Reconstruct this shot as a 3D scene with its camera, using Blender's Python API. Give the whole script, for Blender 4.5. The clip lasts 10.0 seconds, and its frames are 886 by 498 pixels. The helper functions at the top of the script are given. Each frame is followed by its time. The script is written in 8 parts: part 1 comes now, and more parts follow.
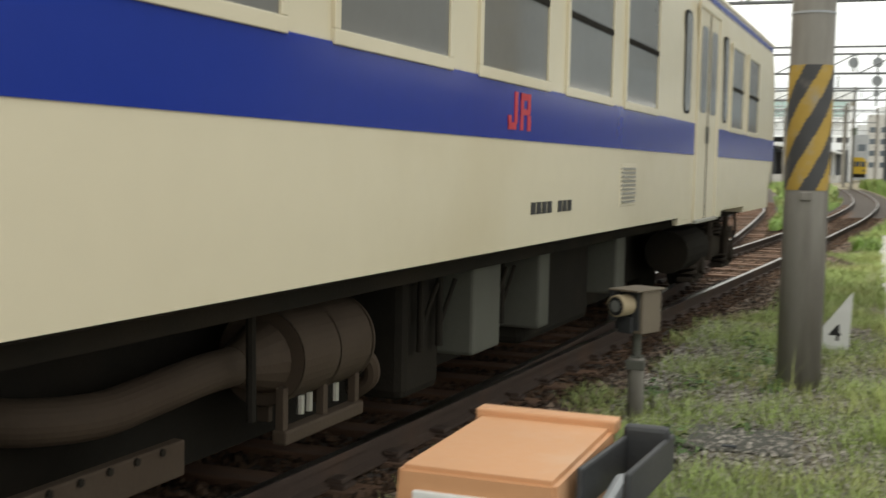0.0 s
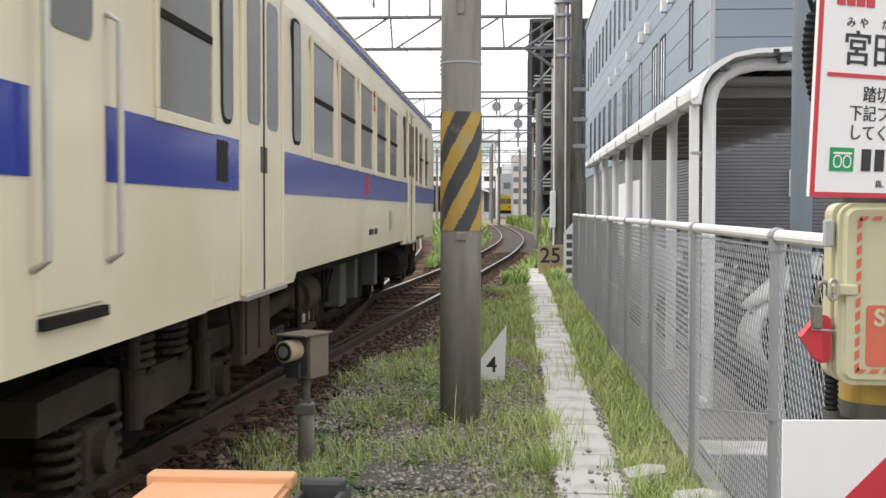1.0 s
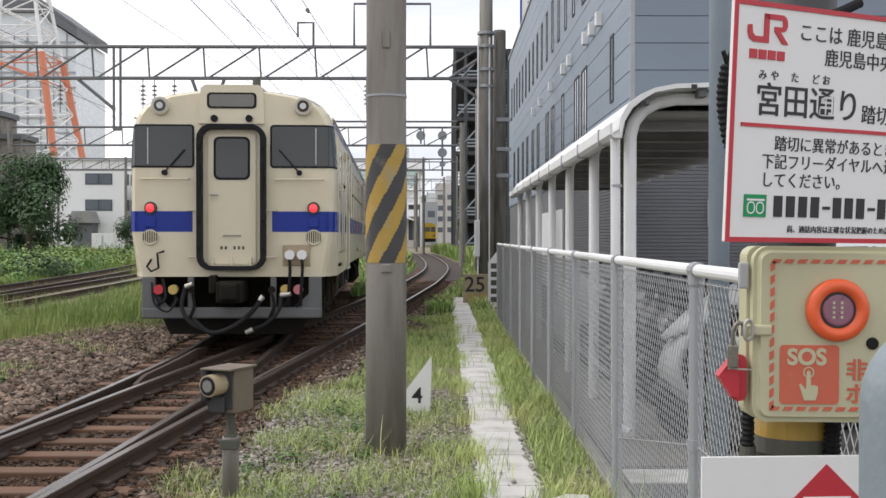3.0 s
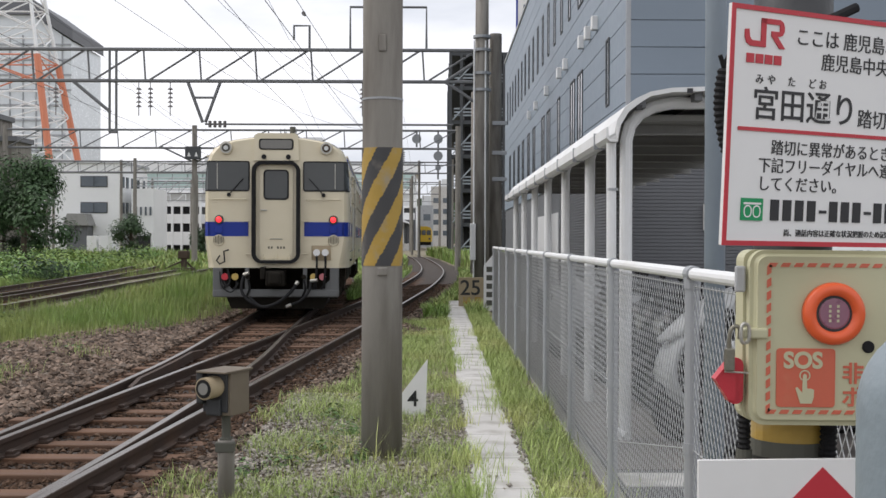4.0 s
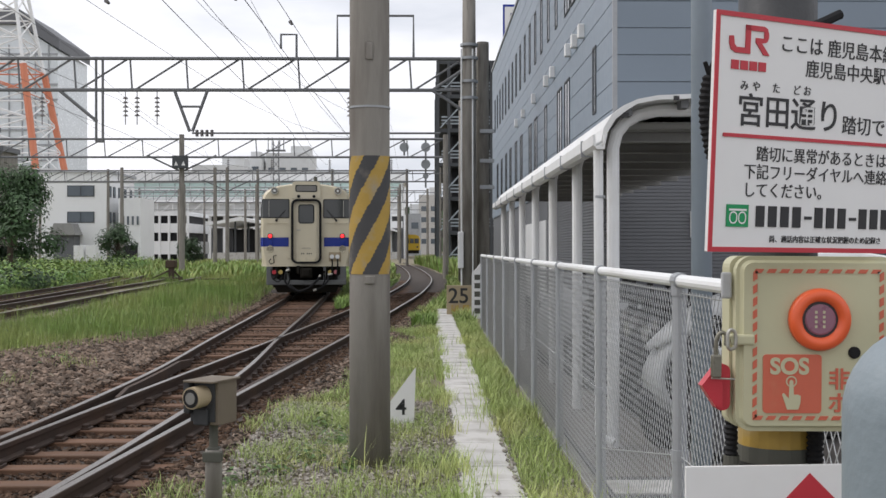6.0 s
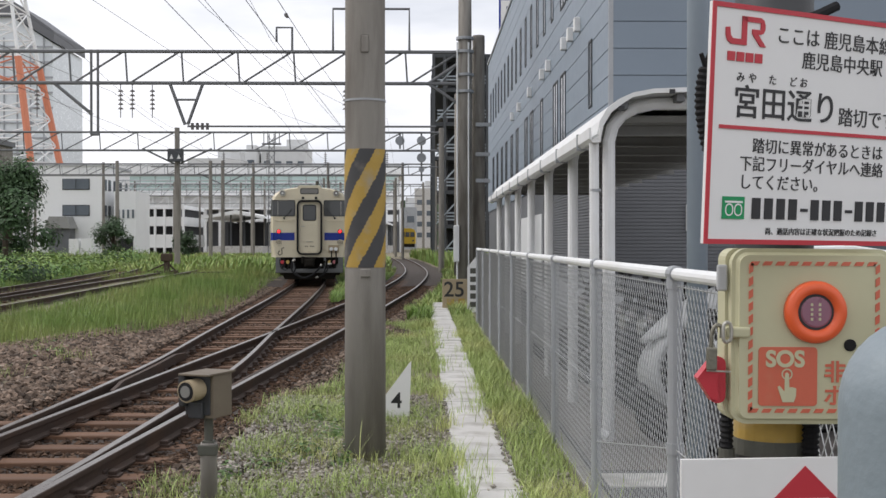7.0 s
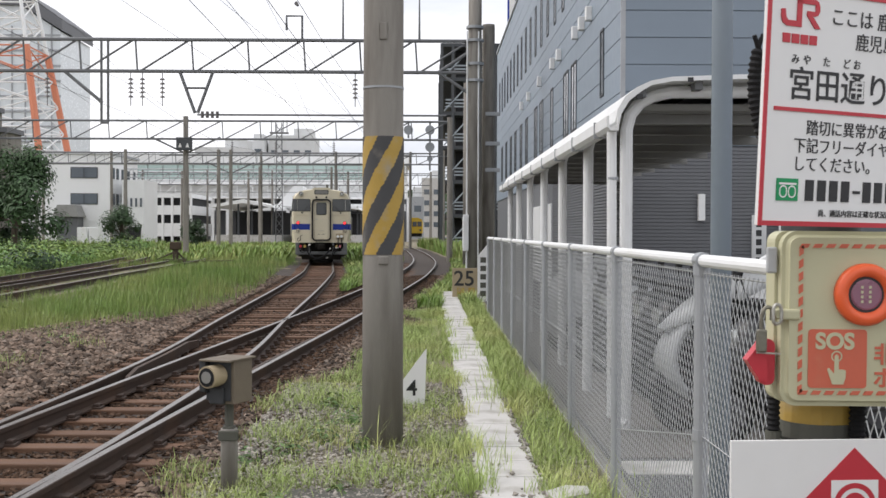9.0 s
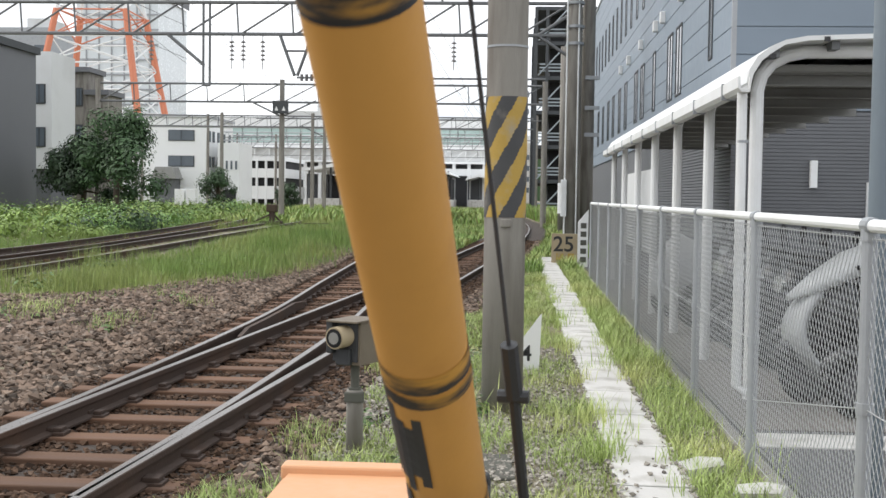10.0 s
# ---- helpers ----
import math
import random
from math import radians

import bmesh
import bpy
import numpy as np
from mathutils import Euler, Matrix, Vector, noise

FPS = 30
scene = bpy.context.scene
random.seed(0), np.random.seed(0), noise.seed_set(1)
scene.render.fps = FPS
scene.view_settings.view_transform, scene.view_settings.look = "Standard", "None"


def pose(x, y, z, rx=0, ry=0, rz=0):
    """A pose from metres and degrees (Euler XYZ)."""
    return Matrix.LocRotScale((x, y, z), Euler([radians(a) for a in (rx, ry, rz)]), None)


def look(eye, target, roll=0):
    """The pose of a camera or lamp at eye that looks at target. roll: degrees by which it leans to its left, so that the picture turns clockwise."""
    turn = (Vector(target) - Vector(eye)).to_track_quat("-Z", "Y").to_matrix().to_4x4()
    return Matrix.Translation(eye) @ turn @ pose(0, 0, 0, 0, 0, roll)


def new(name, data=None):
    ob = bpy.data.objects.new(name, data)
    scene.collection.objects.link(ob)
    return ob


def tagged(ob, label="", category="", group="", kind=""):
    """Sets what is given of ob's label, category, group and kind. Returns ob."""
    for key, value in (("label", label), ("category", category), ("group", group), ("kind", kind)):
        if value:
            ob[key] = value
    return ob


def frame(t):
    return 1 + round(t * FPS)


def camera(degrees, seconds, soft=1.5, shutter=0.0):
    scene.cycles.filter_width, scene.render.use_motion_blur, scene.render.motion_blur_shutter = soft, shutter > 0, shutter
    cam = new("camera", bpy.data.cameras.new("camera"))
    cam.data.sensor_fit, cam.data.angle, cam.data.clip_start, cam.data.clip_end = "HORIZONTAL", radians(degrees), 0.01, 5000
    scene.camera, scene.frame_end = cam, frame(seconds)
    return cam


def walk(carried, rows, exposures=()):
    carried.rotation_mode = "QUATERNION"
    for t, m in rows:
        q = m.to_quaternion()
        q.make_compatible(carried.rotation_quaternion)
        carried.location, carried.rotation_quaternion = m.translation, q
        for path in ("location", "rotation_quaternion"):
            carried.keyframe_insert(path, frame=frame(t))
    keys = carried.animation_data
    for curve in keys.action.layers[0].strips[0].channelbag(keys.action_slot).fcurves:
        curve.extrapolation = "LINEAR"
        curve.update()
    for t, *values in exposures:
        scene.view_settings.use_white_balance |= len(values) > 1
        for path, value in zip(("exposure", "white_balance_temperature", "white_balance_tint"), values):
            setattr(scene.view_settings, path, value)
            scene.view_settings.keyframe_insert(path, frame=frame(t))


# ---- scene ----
cam = camera(41.9, 10.0, shutter=0.16)
PATH = [
    (0.0, (0.021, 0.036, 1.53), (-3.448, 9.386, 0.797), 1.22),
    (0.2, (0.04, 0.1, 1.595), (-2.483, 9.758, 1.0), 1.74),
    (0.4, (0.05, 0.084, 1.568), (-1.809, 9.899, 1.103), 1.19),
    (0.5, (0.047, 0.079, 1.552), (-1.51, 9.949, 1.143), 1.17),
    (0.7, (0.034, 0.064, 1.557), (-0.99, 10.005, 1.202), 0.25),
    (1.0, (0.005, 0.041, 1.56), (-0.654, 10.013, 1.214), 0.13),
    (1.5, (0.004, -0.016, 1.575), (-0.443, 9.971, 1.312), -0.18),
    (2.0, (0.008, -0.017, 1.583), (-0.062, 9.98, 1.353), 0.0),
    (2.5, (0.005, 0.006, 1.589), (-0.018, 10.005, 1.438), 0.0),
    (4.0, (-0.003, -0.001, 1.588), (0.027, 9.999, 1.515), 0.2),
    (4.5, (0.001, 0.001, 1.589), (0.037, 10.001, 1.551), 0.1),
    (5.0, (0.001, 0.004, 1.588), (0.068, 10.004, 1.584), 0.1),
    (5.5, (0.0, 0.0, 1.588), (0.103, 9.999, 1.598), -0.0),
    (7.0, (0.002, 0.011, 1.584), (0.172, 10.009, 1.527), -0.0),
    (7.5, (-0.005, 0.01, 1.584), (0.17, 10.008, 1.512), -0.0),
    (8.0, (-0.006, 0.016, 1.583), (0.154, 10.014, 1.506), -0.1),
    (8.5, (-0.017, 0.032, 1.58), (0.127, 10.031, 1.478), -0.0),
    (9.0, (-0.081, 0.005, 1.568), (0.032, 10.004, 1.422), 0.2),
    (9.5, (-0.212, 0.028, 1.549), (-0.487, 10.016, 1.16), 1.31),
    (9.8, (-0.281, 0.073, 1.554), (-0.909, 10.043, 1.092), 1.03),
    (10.0, (-0.33, 0.141, 1.544), (-0.977, 10.11, 1.092), 0.83),
]

walk(cam, [(t, look(eye, target, roll)) for t, eye, target, roll in PATH], exposures=[(0.0, 0.64, 7050, 5), (0.5, 0.96, 6900, 9), (1.0, 0.82, 6700, 12), (1.6, 0.70, 6550, 13), (2.5, 0.46, 6500, 13), (4.0, 0.13, 6450, 13), (6.5, 0.09, 6450, 13), (8.6, 0.23, 6500, 13), (9.4, 0.38, 6500, 13), (10.0, 0.54, 6450, 10)])

# ---- light: bright overcast sky, sun behind thin cloud ----
SUN_EL, SUN_AZ = 50.0, 276.0
world = bpy.data.worlds.new("overcast_sky")
scene.world = world
world.use_nodes = True


def sky():
    nt = world.node_tree
    for n in list(nt.nodes):
        nt.nodes.remove(n)
    out = nt.nodes.new("ShaderNodeOutputWorld")
    bg = nt.nodes.new("ShaderNodeBackground")
    tex = nt.nodes.new("ShaderNodeTexSky")
    tex.sky_type = "NISHITA"
    tex.sun_disc = False
    tex.sun_elevation = radians(SUN_EL)
    tex.sun_rotation = radians(SUN_AZ)
    tex.dust_density = 3.0
    coord = nt.nodes.new("ShaderNodeTexCoord")
    mp = nt.nodes.new("ShaderNodeMapping")
    mp.inputs["Scale"].default_value = (1.2, 1.2, 4.5)
    noise_tex = nt.nodes.new("ShaderNodeTexNoise")
    noise_tex.inputs["Scale"].default_value = 2.3
    noise_tex.inputs["Detail"].default_value = 7
    ramp = nt.nodes.new("ShaderNodeValToRGB")
    ramp.color_ramp.elements[0].position = 0.36
    ramp.color_ramp.elements[0].color = (6.4, 6.75, 7.2, 1)
    ramp.color_ramp.elements[1].position = 0.56
    ramp.color_ramp.elements[1].color = (9.6, 9.7, 9.9, 1)
    mix = nt.nodes.new("ShaderNodeMix")
    mix.data_type = "RGBA"
    mix.inputs[0].default_value = 0.93
    nt.links.new(coord.outputs["Generated"], mp.inputs[0])
    nt.links.new(mp.outputs[0], noise_tex.inputs["Vector"])
    nt.links.new(noise_tex.outputs["Fac"], ramp.inputs[0])
    nt.links.new(tex.outputs[0], mix.inputs[6])
    nt.links.new(ramp.outputs[0], mix.inputs[7])
    nt.links.new(mix.outputs[2], bg.inputs[0])
    bg.inputs[1].default_value = 0.115
    nt.links.new(bg.outputs[0], out.inputs[0])


sky()
sun = new("sun", bpy.data.lights.new("sun", "SUN"))
sun.data.energy = 1.5
sun.data.angle = radians(40)
sun.data.color = (1.0, 0.96, 0.9)
sun.matrix_world = look((0, 0, 0), (-math.sin(radians(SUN_AZ)) * math.cos(radians(SUN_EL)), -math.cos(radians(SUN_AZ)) * math.cos(radians(SUN_EL)), -math.sin(radians(SUN_EL))))


# ---- materials ----
def mat(name, color, rough=0.7, metal=0.0, var=0.12, scale=6.0, stain=None, stain_amt=0.35, stain_scale=1.2, stain_at=0.5, bump=0.15,
        bump_scale=60.0, spec=0.5, rnd=0.0, rgh_var=0.1, glow=None, streak=(1, 1, 1), alpha=1.0):
    """Two scales of colour variation, stains of a second colour, fine relief."""
    m = bpy.data.materials.new(name)
    m.use_nodes = True
    nt = m.node_tree
    b = nt.nodes["Principled BSDF"]
    b.inputs["Roughness"].default_value = rough
    b.inputs["Metallic"].default_value = metal
    b.inputs["Specular IOR Level"].default_value = spec
    co = nt.nodes.new("ShaderNodeTexCoord")
    mp = nt.nodes.new("ShaderNodeMapping")
    mp.inputs["Scale"].default_value = streak
    nt.links.new(co.outputs["Object"], mp.inputs[0])

    def noise_node(sc, detail=5.0):
        n = nt.nodes.new("ShaderNodeTexNoise")
        n.inputs["Scale"].default_value = sc
        n.inputs["Detail"].default_value = detail
        nt.links.new(mp.outputs[0], n.inputs["Vector"])
        return n

    def mixc(fac, a, c, kind="MIX"):
        n = nt.nodes.new("ShaderNodeMix")
        n.data_type = "RGBA"
        n.blend_type = kind
        for sock, v in ((n.inputs[0], fac), (n.inputs[6], a), (n.inputs[7], c)):
            if isinstance(v, (int, float)):
                sock.default_value = v
            elif isinstance(v, tuple):
                sock.default_value = (*v[:3], 1)
            else:
                nt.links.new(v, sock)
        return n.outputs[2]

    n1 = noise_node(scale)
    dark = tuple(c * (1 - var) for c in color)
    lite = tuple(min(1, c * (1 + var)) for c in color)
    col = mixc(n1.outputs["Fac"], dark, lite)
    n2 = noise_node(scale * 9, 3.0)
    col = mixc(0.35, col, mixc(n2.outputs["Fac"], tuple(c * (1 - 1.6 * var) for c in color), tuple(min(1, c * (1 + 1.6 * var)) for c in color)))
    if stain:
        n3 = noise_node(stain_scale, 8.0)
        rp = nt.nodes.new("ShaderNodeValToRGB")
        rp.color_ramp.elements[0].position = stain_at
        rp.color_ramp.elements[1].position = stain_at + 0.18
        rp.color_ramp.elements[1].color = (stain_amt, stain_amt, stain_amt, 1)
        nt.links.new(n3.outputs["Fac"], rp.inputs[0])
        col = mixc(rp.outputs[0], col, stain)
    if rnd:
        oi = nt.nodes.new("ShaderNodeObjectInfo")
        mr = nt.nodes.new("ShaderNodeMapRange")
        mr.inputs[3].default_value = 1 - rnd
        mr.inputs[4].default_value = 1 + rnd
        nt.links.new(oi.outputs["Random"], mr.inputs[0])
        gm = nt.nodes.new("ShaderNodeNewGeometry")
        mr2 = nt.nodes.new("ShaderNodeMapRange")
        mr2.inputs[3].default_value = 1 - rnd
        mr2.inputs[4].default_value = 1 + rnd
        nt.links.new(gm.outputs["Random Per Island"], mr2.inputs[0])
        mu = nt.nodes.new("ShaderNodeMath")
        mu.operation = "MULTIPLY"
        nt.links.new(mr.outputs[0], mu.inputs[0])
        nt.links.new(mr2.outputs[0], mu.inputs[1])
        col = mixc(1.0, col, mu.outputs[0], "MULTIPLY")
    nt.links.new(col, b.inputs["Base Color"])
    rr = nt.nodes.new("ShaderNodeMapRange")
    rr.inputs[3].default_value = max(0.02, rough - rgh_var)
    rr.inputs[4].default_value = min(1, rough + rgh_var)
    nt.links.new(n2.outputs["Fac"], rr.inputs[0])
    nt.links.new(rr.outputs[0], b.inputs["Roughness"])
    if bump:
        nb = noise_node(bump_scale, 4.0)
        bp = nt.nodes.new("ShaderNodeBump")
        bp.inputs["Strength"].default_value = bump
        bp.inputs["Distance"].default_value = 0.01
        nt.links.new(nb.outputs["Fac"], bp.inputs["Height"])
        nt.links.new(bp.outputs[0], b.inputs["Normal"])
    if glow:
        b.inputs["Emission Color"].default_value = (*glow[:3], 1)
        b.inputs["Emission Strength"].default_value = glow[3]
    return m


M = dict(
    cream=mat("cream_train_paint", (0.665, 0.602, 0.447), 0.25, var=0.04, scale=0.7, stain=(0.56, 0.48, 0.32), stain_amt=0.5, stain_scale=0.6, bump=0.12, bump_scale=1.6, rgh_var=0.02),
    blue=mat("blue_train_paint", (0.010, 0.032, 0.27), 0.2, var=0.08, scale=1.5, bump=0.25, bump_scale=2.2, rgh_var=0.04, spec=0.3),
    under=mat("underfloor_grime", (0.02, 0.018, 0.015), 0.9, var=0.3, scale=4, stain=(0.04, 0.03, 0.02), bump=0.3, spec=0.08),
    dustiron=mat("dust_covered_bogie_iron", (0.034, 0.027, 0.021), 0.85, var=0.3, scale=6, stain=(0.055, 0.043, 0.032), stain_amt=0.6, stain_scale=4, bump=0.3, spec=0.15),
    undergrey=mat("dusty_grey_box", (0.10, 0.10, 0.085), 0.75, var=0.15, scale=3, stain=(0.06, 0.05, 0.04), spec=0.15),
    rustpipe=mat("brown_exhaust", (0.068, 0.05, 0.036), 0.75, spec=0.2, var=0.25, scale=4, stain=(0.05, 0.03, 0.02)),
    bumpergrey=mat("grey_snowplough_paint", (0.125, 0.13, 0.13), 0.6, var=0.12, stain=(0.06, 0.05, 0.045)),
    rubber=mat("black_rubber", (0.016, 0.016, 0.017), 0.75, var=0.2, spec=0.2),
    glassd=mat("dark_train_glass", (0.05, 0.055, 0.055), 0.05, var=0.1, scale=1, bump=0, rgh_var=0.02),
    blindgrey=mat("grey_window_glass", (0.17, 0.165, 0.15), 0.10, var=0.1, scale=1.5, bump=0, rgh_var=0.03),
    alu=mat("dull_aluminium", (0.45, 0.44, 0.40), 0.4, 0.7, var=0.1, scale=10),
    roofgrey=mat("train_roof_grey", (0.28, 0.28, 0.27), 0.7, stain=(0.12, 0.11, 0.1)),
    tail=mat("red_tail_lamp", (0.8, 0.05, 0.04), 0.3, var=0.02, bump=0, glow=(1.0, 0.02, 0.03, 2.2)),
    lampglass=mat("headlamp_glass", (0.45, 0.46, 0.44), 0.1, 0.6, var=0.1, scale=20, bump=0),
    concrete=mat("weathered_concrete_pole", (0.25, 0.235, 0.21), 0.85, var=0.18, scale=5, stain=(0.12, 0.105, 0.09), stain_amt=0.7, stain_scale=2.4, stain_at=0.46, bump=0.4, bump_scale=90, streak=(2.4, 2.4, 0.3)),
    slab=mat("pale_concrete_lid", (0.52, 0.51, 0.49), 0.85, var=0.12, scale=9, stain=(0.26, 0.245, 0.21), stain_amt=0.65, stain_scale=3.5, bump=0.3, bump_scale=120, rnd=0.06),
    yellow=mat("faded_yellow_paint", (0.40, 0.26, 0.05), 0.6, var=0.18, scale=12, stain=(0.30, 0.27, 0.21), stain_amt=0.85, stain_scale=6, stain_at=0.5, bump=0.1),
    blackpaint=mat("faded_black_paint", (0.05, 0.05, 0.052), 0.65, var=0.2, scale=12, stain=(0.20, 0.18, 0.15), stain_amt=0.7, stain_scale=5, stain_at=0.55, bump=0.1),
    steel=mat("rail_side_rust", (0.058, 0.038, 0.029), 0.8, 0.1, var=0.2, scale=14, stain=(0.12, 0.06, 0.03), bump=0.3),
    shine=mat("polished_rail_head", (0.20, 0.178, 0.16), 0.30, 0.9, var=0.08, scale=8, bump=0.03),
    sleeper=mat("weathered_timber_sleeper", (0.135, 0.072, 0.042), 0.9, var=0.22, scale=5, stain=(0.09, 0.06, 0.045), stain_amt=0.6, stain_scale=3, bump=0.5, bump_scale=40, rnd=0.22, streak=(0.25, 2, 2)),
    galv=mat("galvanised_steel", (0.34, 0.355, 0.37), 0.5, 0.35, var=0.12, scale=14, stain=(0.22, 0.22, 0.22), bump=0.08),
    mesh=mat("chain_link_wire", (0.44, 0.45, 0.45), 0.4, 0.3, var=0.1, bump=0),
    whitepaint=mat("white_painted_steel", (0.74, 0.75, 0.75), 0.45, var=0.05, scale=5, stain=(0.55, 0.53, 0.48), stain_amt=0.4),
    greysteel=mat("grey_gantry_steel", (0.16, 0.165, 0.17), 0.6, 0.3, var=0.15, scale=3),
    wire=mat("dark_wire", (0.06, 0.06, 0.065), 0.6, 0.3, bump=0),
    bluegrey=mat("bluegrey_cladding", (0.20, 0.245, 0.295), 0.5, var=0.04, scale=0.6, stain=(0.175, 0.215, 0.26), stain_amt=0.4, stain_scale=0.5, bump=0.02, rnd=0.04),
    siding=mat("dark_grey_siding", (0.125, 0.13, 0.14), 0.6, var=0.06, scale=1.5, bump=0.05),
    joint=mat("dark_joint", (0.06, 0.065, 0.07), 0.8, bump=0),
    asphalt=mat("grey_asphalt", (0.085, 0.085, 0.088), 0.9, var=0.12, scale=7, stain=(0.10, 0.10, 0.1), bump=0.4, bump_scale=200),
    ballast=mat("ballast_bed", (0.05, 0.038, 0.031), 0.95, var=0.35, scale=30, stain=(0.06, 0.05, 0.042), stain_amt=0.6, stain_scale=2, bump=1.0, bump_scale=60),
    stone=mat("ballast_stone", (0.142, 0.104, 0.079), 0.92, var=0.25, scale=20, stain=(0.17, 0.15, 0.13), stain_amt=0.6, stain_scale=9, rnd=0.72, bump=0.3, spec=0.25),
    gravel=mat("pale_grey_gravel", (0.25, 0.23, 0.20), 0.92, var=0.25, scale=20, rnd=0.5, bump=0.3),
    ruststone=mat("rust_stained_ballast_stone", (0.085, 0.052, 0.034), 0.92, var=0.25, scale=20, stain=(0.12, 0.09, 0.07), stain_amt=0.5, stain_scale=8, rnd=0.65, bump=0.3, spec=0.2),
    soil=mat("grassy_soil", (0.20, 0.17, 0.115), 0.95, var=0.35, scale=3, stain=(0.10, 0.12, 0.05), stain_amt=0.7, stain_scale=1.1, bump=0.8, bump_scale=40),
    grass=mat("grass_blades", (0.165, 0.265, 0.055), 0.6, var=0.34, scale=0.6, stain=(0.33, 0.35, 0.12), stain_amt=0.75, stain_scale=0.35, stain_at=0.44, rnd=0.35, bump=0),
    weed=mat("weed_leaves", (0.11, 0.20, 0.05), 0.6, var=0.25, scale=2, rnd=0.3, bump=0),
    leaf=mat("tree_leaves", (0.035, 0.075, 0.025), 0.6, var=0.3, scale=1.2, rnd=0.4, bump=0),
    bark=mat("tree_bark", (0.07, 0.055, 0.04), 0.9, var=0.3),
    white=mat("white_enamel_sign", (0.76, 0.76, 0.75), 0.4, var=0.03, scale=3, stain=(0.62, 0.6, 0.56), stain_amt=0.3, bump=0),
    red=mat("red_sign_paint", (0.50, 0.03, 0.045), 0.4, var=0.06, bump=0),
    black=mat("black_print", (0.02, 0.02, 0.022), 0.5, bump=0),
    green=mat("green_print", (0.0, 0.27, 0.09), 0.5, bump=0),
    sosbox=mat("pale_olive_box_paint", (0.50, 0.485, 0.32), 0.5, var=0.04, scale=4, stain=(0.38, 0.36, 0.25), stain_amt=0.4, bump=0.03),
    orange=mat("faded_orange_paint", (0.60, 0.315, 0.16), 0.5, var=0.07, scale=5, stain=(0.62, 0.42, 0.28), stain_amt=0.7, stain_scale=3, bump=0.08),
    sosprint=mat("faded_red_print", (0.56, 0.125, 0.07), 0.5, var=0.08, scale=14, stain=(0.50, 0.20, 0.12), stain_amt=0.4, stain_scale=20, stain_at=0.55, bump=0),
    darkalu=mat("tarnished_brass_steel", (0.22, 0.21, 0.17), 0.4, 0.7, var=0.2, scale=30),
    button=mat("orange_red_button_ring", (0.78, 0.12, 0.035), 0.35, var=0.04, bump=0),
    buttonc=mat("purple_button", (0.26, 0.12, 0.17), 0.3, bump=0),
    arm=mat("yellow_orange_gate_arm", (0.55, 0.28, 0.065), 0.5, var=0.1, scale=3, stain=(0.36, 0.155, 0.03), stain_amt=0.55, stain_scale=5, stain_at=0.52, bump=0.05),
    armblack=mat("worn_black_band", (0.035, 0.03, 0.026), 0.6, var=0.3, scale=10, stain=(0.50, 0.26, 0.045), stain_amt=1.0, stain_scale=9, stain_at=0.47, streak=(1, 5, 1)),
    darkiron=mat("dark_cast_iron", (0.05, 0.052, 0.055), 0.55, 0.4, var=0.2, scale=12, stain=(0.12, 0.11, 0.1)),
    darkframe=mat("car_park_steel", (0.055, 0.06, 0.065), 0.6, var=0.1, scale=2),
    # near-black colour that stands in for shade in open decks, platforms and openings
    shadedark=mat("painted_shade_black", (0.03, 0.03, 0.032), 0.9),
    ltblue=mat("pale_balustrade", (0.32, 0.36, 0.39), 0.6, var=0.08),
    offwhite=mat("offwhite_render", (0.62, 0.63, 0.63), 0.8, var=0.05, scale=0.4, stain=(0.5, 0.5, 0.49), stain_amt=0.5, stain_scale=0.3),
    brightwhite=mat("bright_white_cladding", (0.80, 0.81, 0.81), 0.6, var=0.03, scale=0.3, stain=(0.68, 0.69, 0.69), stain_amt=0.4, stain_scale=0.25, bump=0),
    greenglass=mat("pale_green_glazing", (0.42, 0.55, 0.52), 0.2, var=0.08, scale=0.3, bump=0),
    pad=mat("stained_yard_concrete", (0.15, 0.138, 0.127), 0.85, var=0.12, scale=3, stain=(0.20, 0.18, 0.16), stain_amt=0.6, stain_scale=1.2, bump=0.2, bump_scale=90),
    shield=mat("pale_silver_scooter_plastic", (0.44, 0.45, 0.45), 0.3, var=0.06, scale=3, bump=0),
    farglass=mat("far_window_glass", (0.10, 0.12, 0.14), 0.12, var=0.15, scale=0.6, bump=0),
    paleglass=mat("pale_facade_glass", (0.64, 0.68, 0.70), 0.25, var=0.08, scale=0.3, bump=0),
    towerred=mat("tower_red_paint", (0.58, 0.20, 0.11), 0.6, var=0.1),
    ytrain=mat("yellow_train_paint", (0.55, 0.36, 0.02), 0.4, var=0.06),
    insul=mat("brown_grey_insulator", (0.13, 0.12, 0.12), 0.3, bump=0),
    tanboard=mat("grimy_tan_board", (0.36, 0.29, 0.185), 0.7, var=0.15, scale=8, stain=(0.2, 0.16, 0.1)),
    bikeblack=mat("black_scooter_plastic", (0.018, 0.018, 0.02), 0.35, var=0.2),
    chrome=mat("scooter_silver", (0.26, 0.265, 0.275), 0.35, 0.3, var=0.1),
    lush=mat("bright_verge_grass", (0.255, 0.325, 0.10), 0.6, var=0.3, scale=0.9, stain=(0.44, 0.42, 0.17), stain_amt=0.6, stain_scale=0.8, rnd=0.35, bump=0),
    detbox=mat("dirty_tan_housing", (0.15, 0.122, 0.088), 0.65, var=0.18, scale=9, stain=(0.11, 0.085, 0.06), stain_amt=0.6, stain_scale=6),
